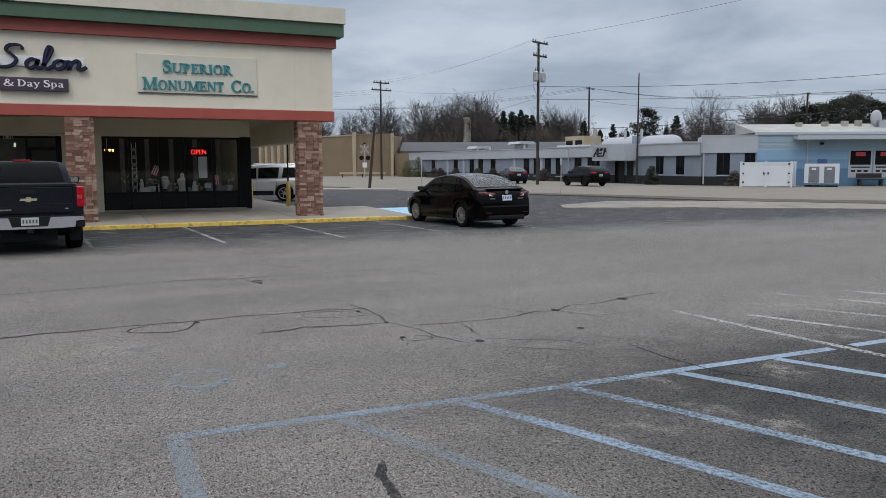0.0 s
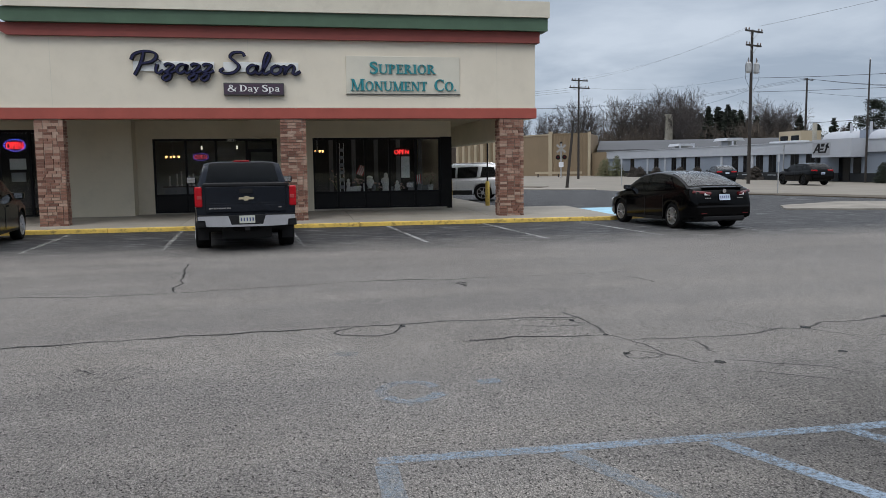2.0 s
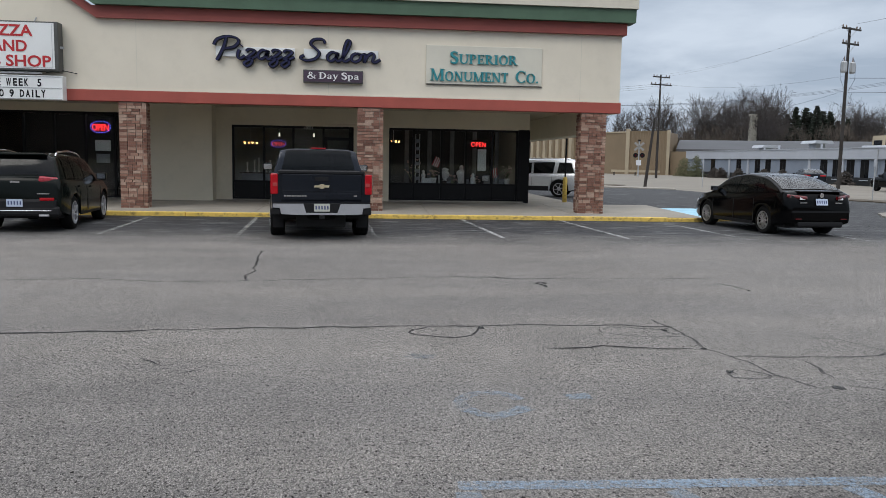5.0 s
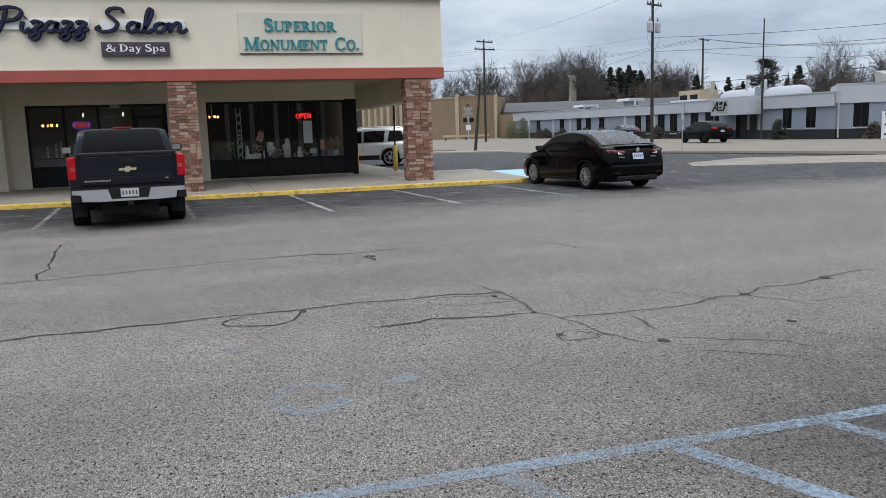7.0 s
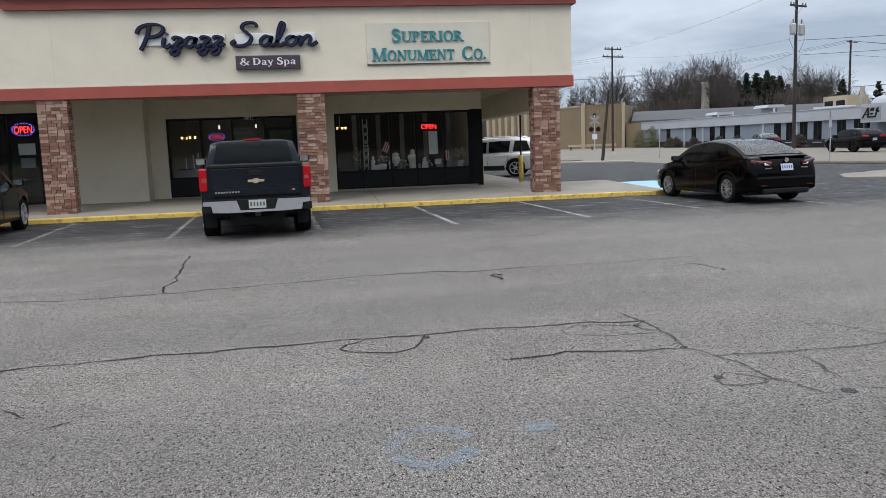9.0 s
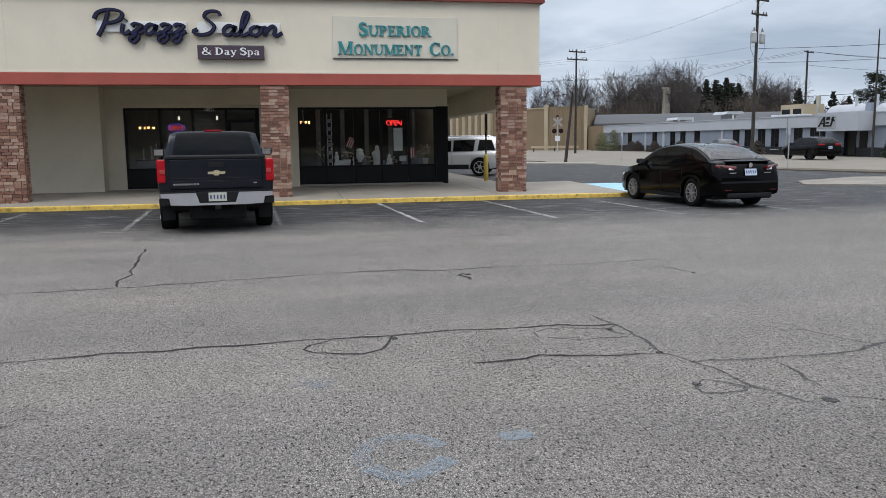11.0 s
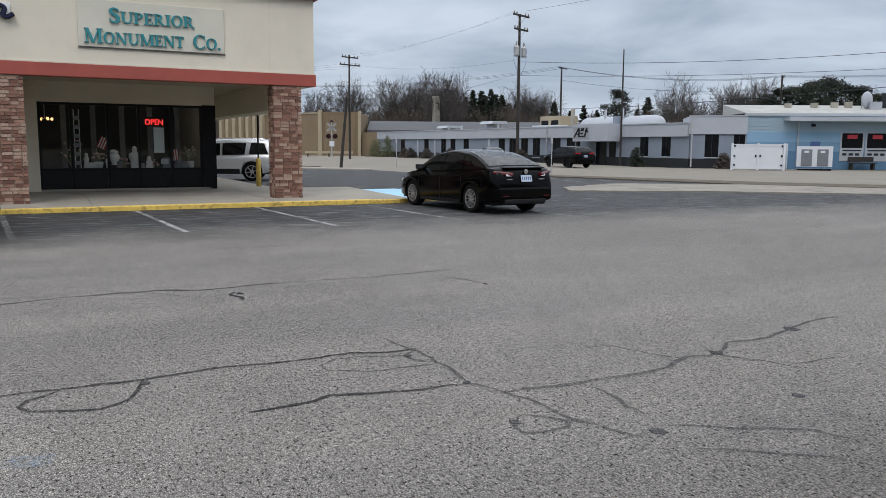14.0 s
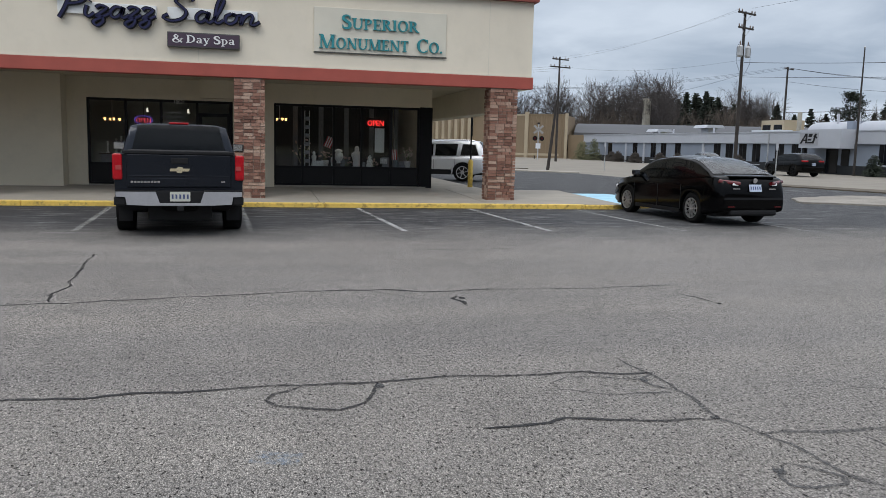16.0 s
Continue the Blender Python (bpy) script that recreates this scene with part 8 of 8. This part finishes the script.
for x in (-11.6, -10.4, -9.3, -8.3):
    lamp = thing("ceiling_lamp", "pale ceiling lamp inside the pizza shop", "lamp", "pizza shop lamps", at=(x, 32.5, 3.1))
    part("diffuser", boxm(-0.25, 0.25, -0.1, 0.1, 0.1, 0.18, bevel=0.02), glow("dim_tube", (0.9, 0.93, 1.0), 5.0) if "dim_tube" not in bpy.data.materials else bpy.data.materials["dim_tube"], lamp)

# bollards with sign posts at the walk's corner
for x, y in ((7.50, 30.9), (7.05, 36.0)):
    b = thing("bollard", "yellow steel bollard with a thin sign post", "bollard", "bollards by the side walk", at=(x, y, WALK_Z + 0.05))
    part("pipe", tubem([(0, 0, 0), (0, 0, 0.86), (0, 0, 0.93), (0, 0, 0.95)], [0.085, 0.085, 0.06, 0.02], 14), YELLOW, b, smooth=True)
    part("sign_post", tubem([(0, 0, 0.95), (0, 0, 2.5)], 0.03, 8), BLACKMETAL, b)
    part("sign_plate", boxm(-0.03, 0.03, -0.06, -0.032, 1.75, 2.35, bevel=0.004), BLACKMETAL, b)

# ---- bricks of the columns, laid last ----
rb = random.Random(77)
H_B = 0.083


def course(length, r):
    """Brick lengths, in quarters, that fill a course."""
    q = int(round(length / 0.055))
    out = []
    while q > 0:
        n = min(q, r.choice((2, 3, 4, 4, 4, 4)))
        if q - n == 1:
            n = q if q <= 4 else n - 1
        out.append(n)
        q -= n
    return out


for c, cx in zip(columns, COLS):
    rows = int(CH / H_B)
    k = CW / (12 * 0.055)
    for row in range(rows):
        for face in range(3):
            if face == 2 and cx > 3 or face == 1 and cx < 0:
                continue
            x = 0.0
            for n in course(CW if face == 0 else 0.495, rb):
                o = new("brick", brick_shape(n))
                out = rb.uniform(-0.006, 0.012)
                z = row * H_B
                if face == 0:
                    o.matrix_world = Matrix.Translation((x * k, -out, z))
                elif face == 1:     # left side
                    o.matrix_world = pose(-out, CD - 0.012 - x, z, 0, 0, -90)
                else:               # right side
                    o.matrix_world = pose(CW + out, 0.012 + x, z, 0, 0, 90)
                o.parent = c
                x += n * 0.055
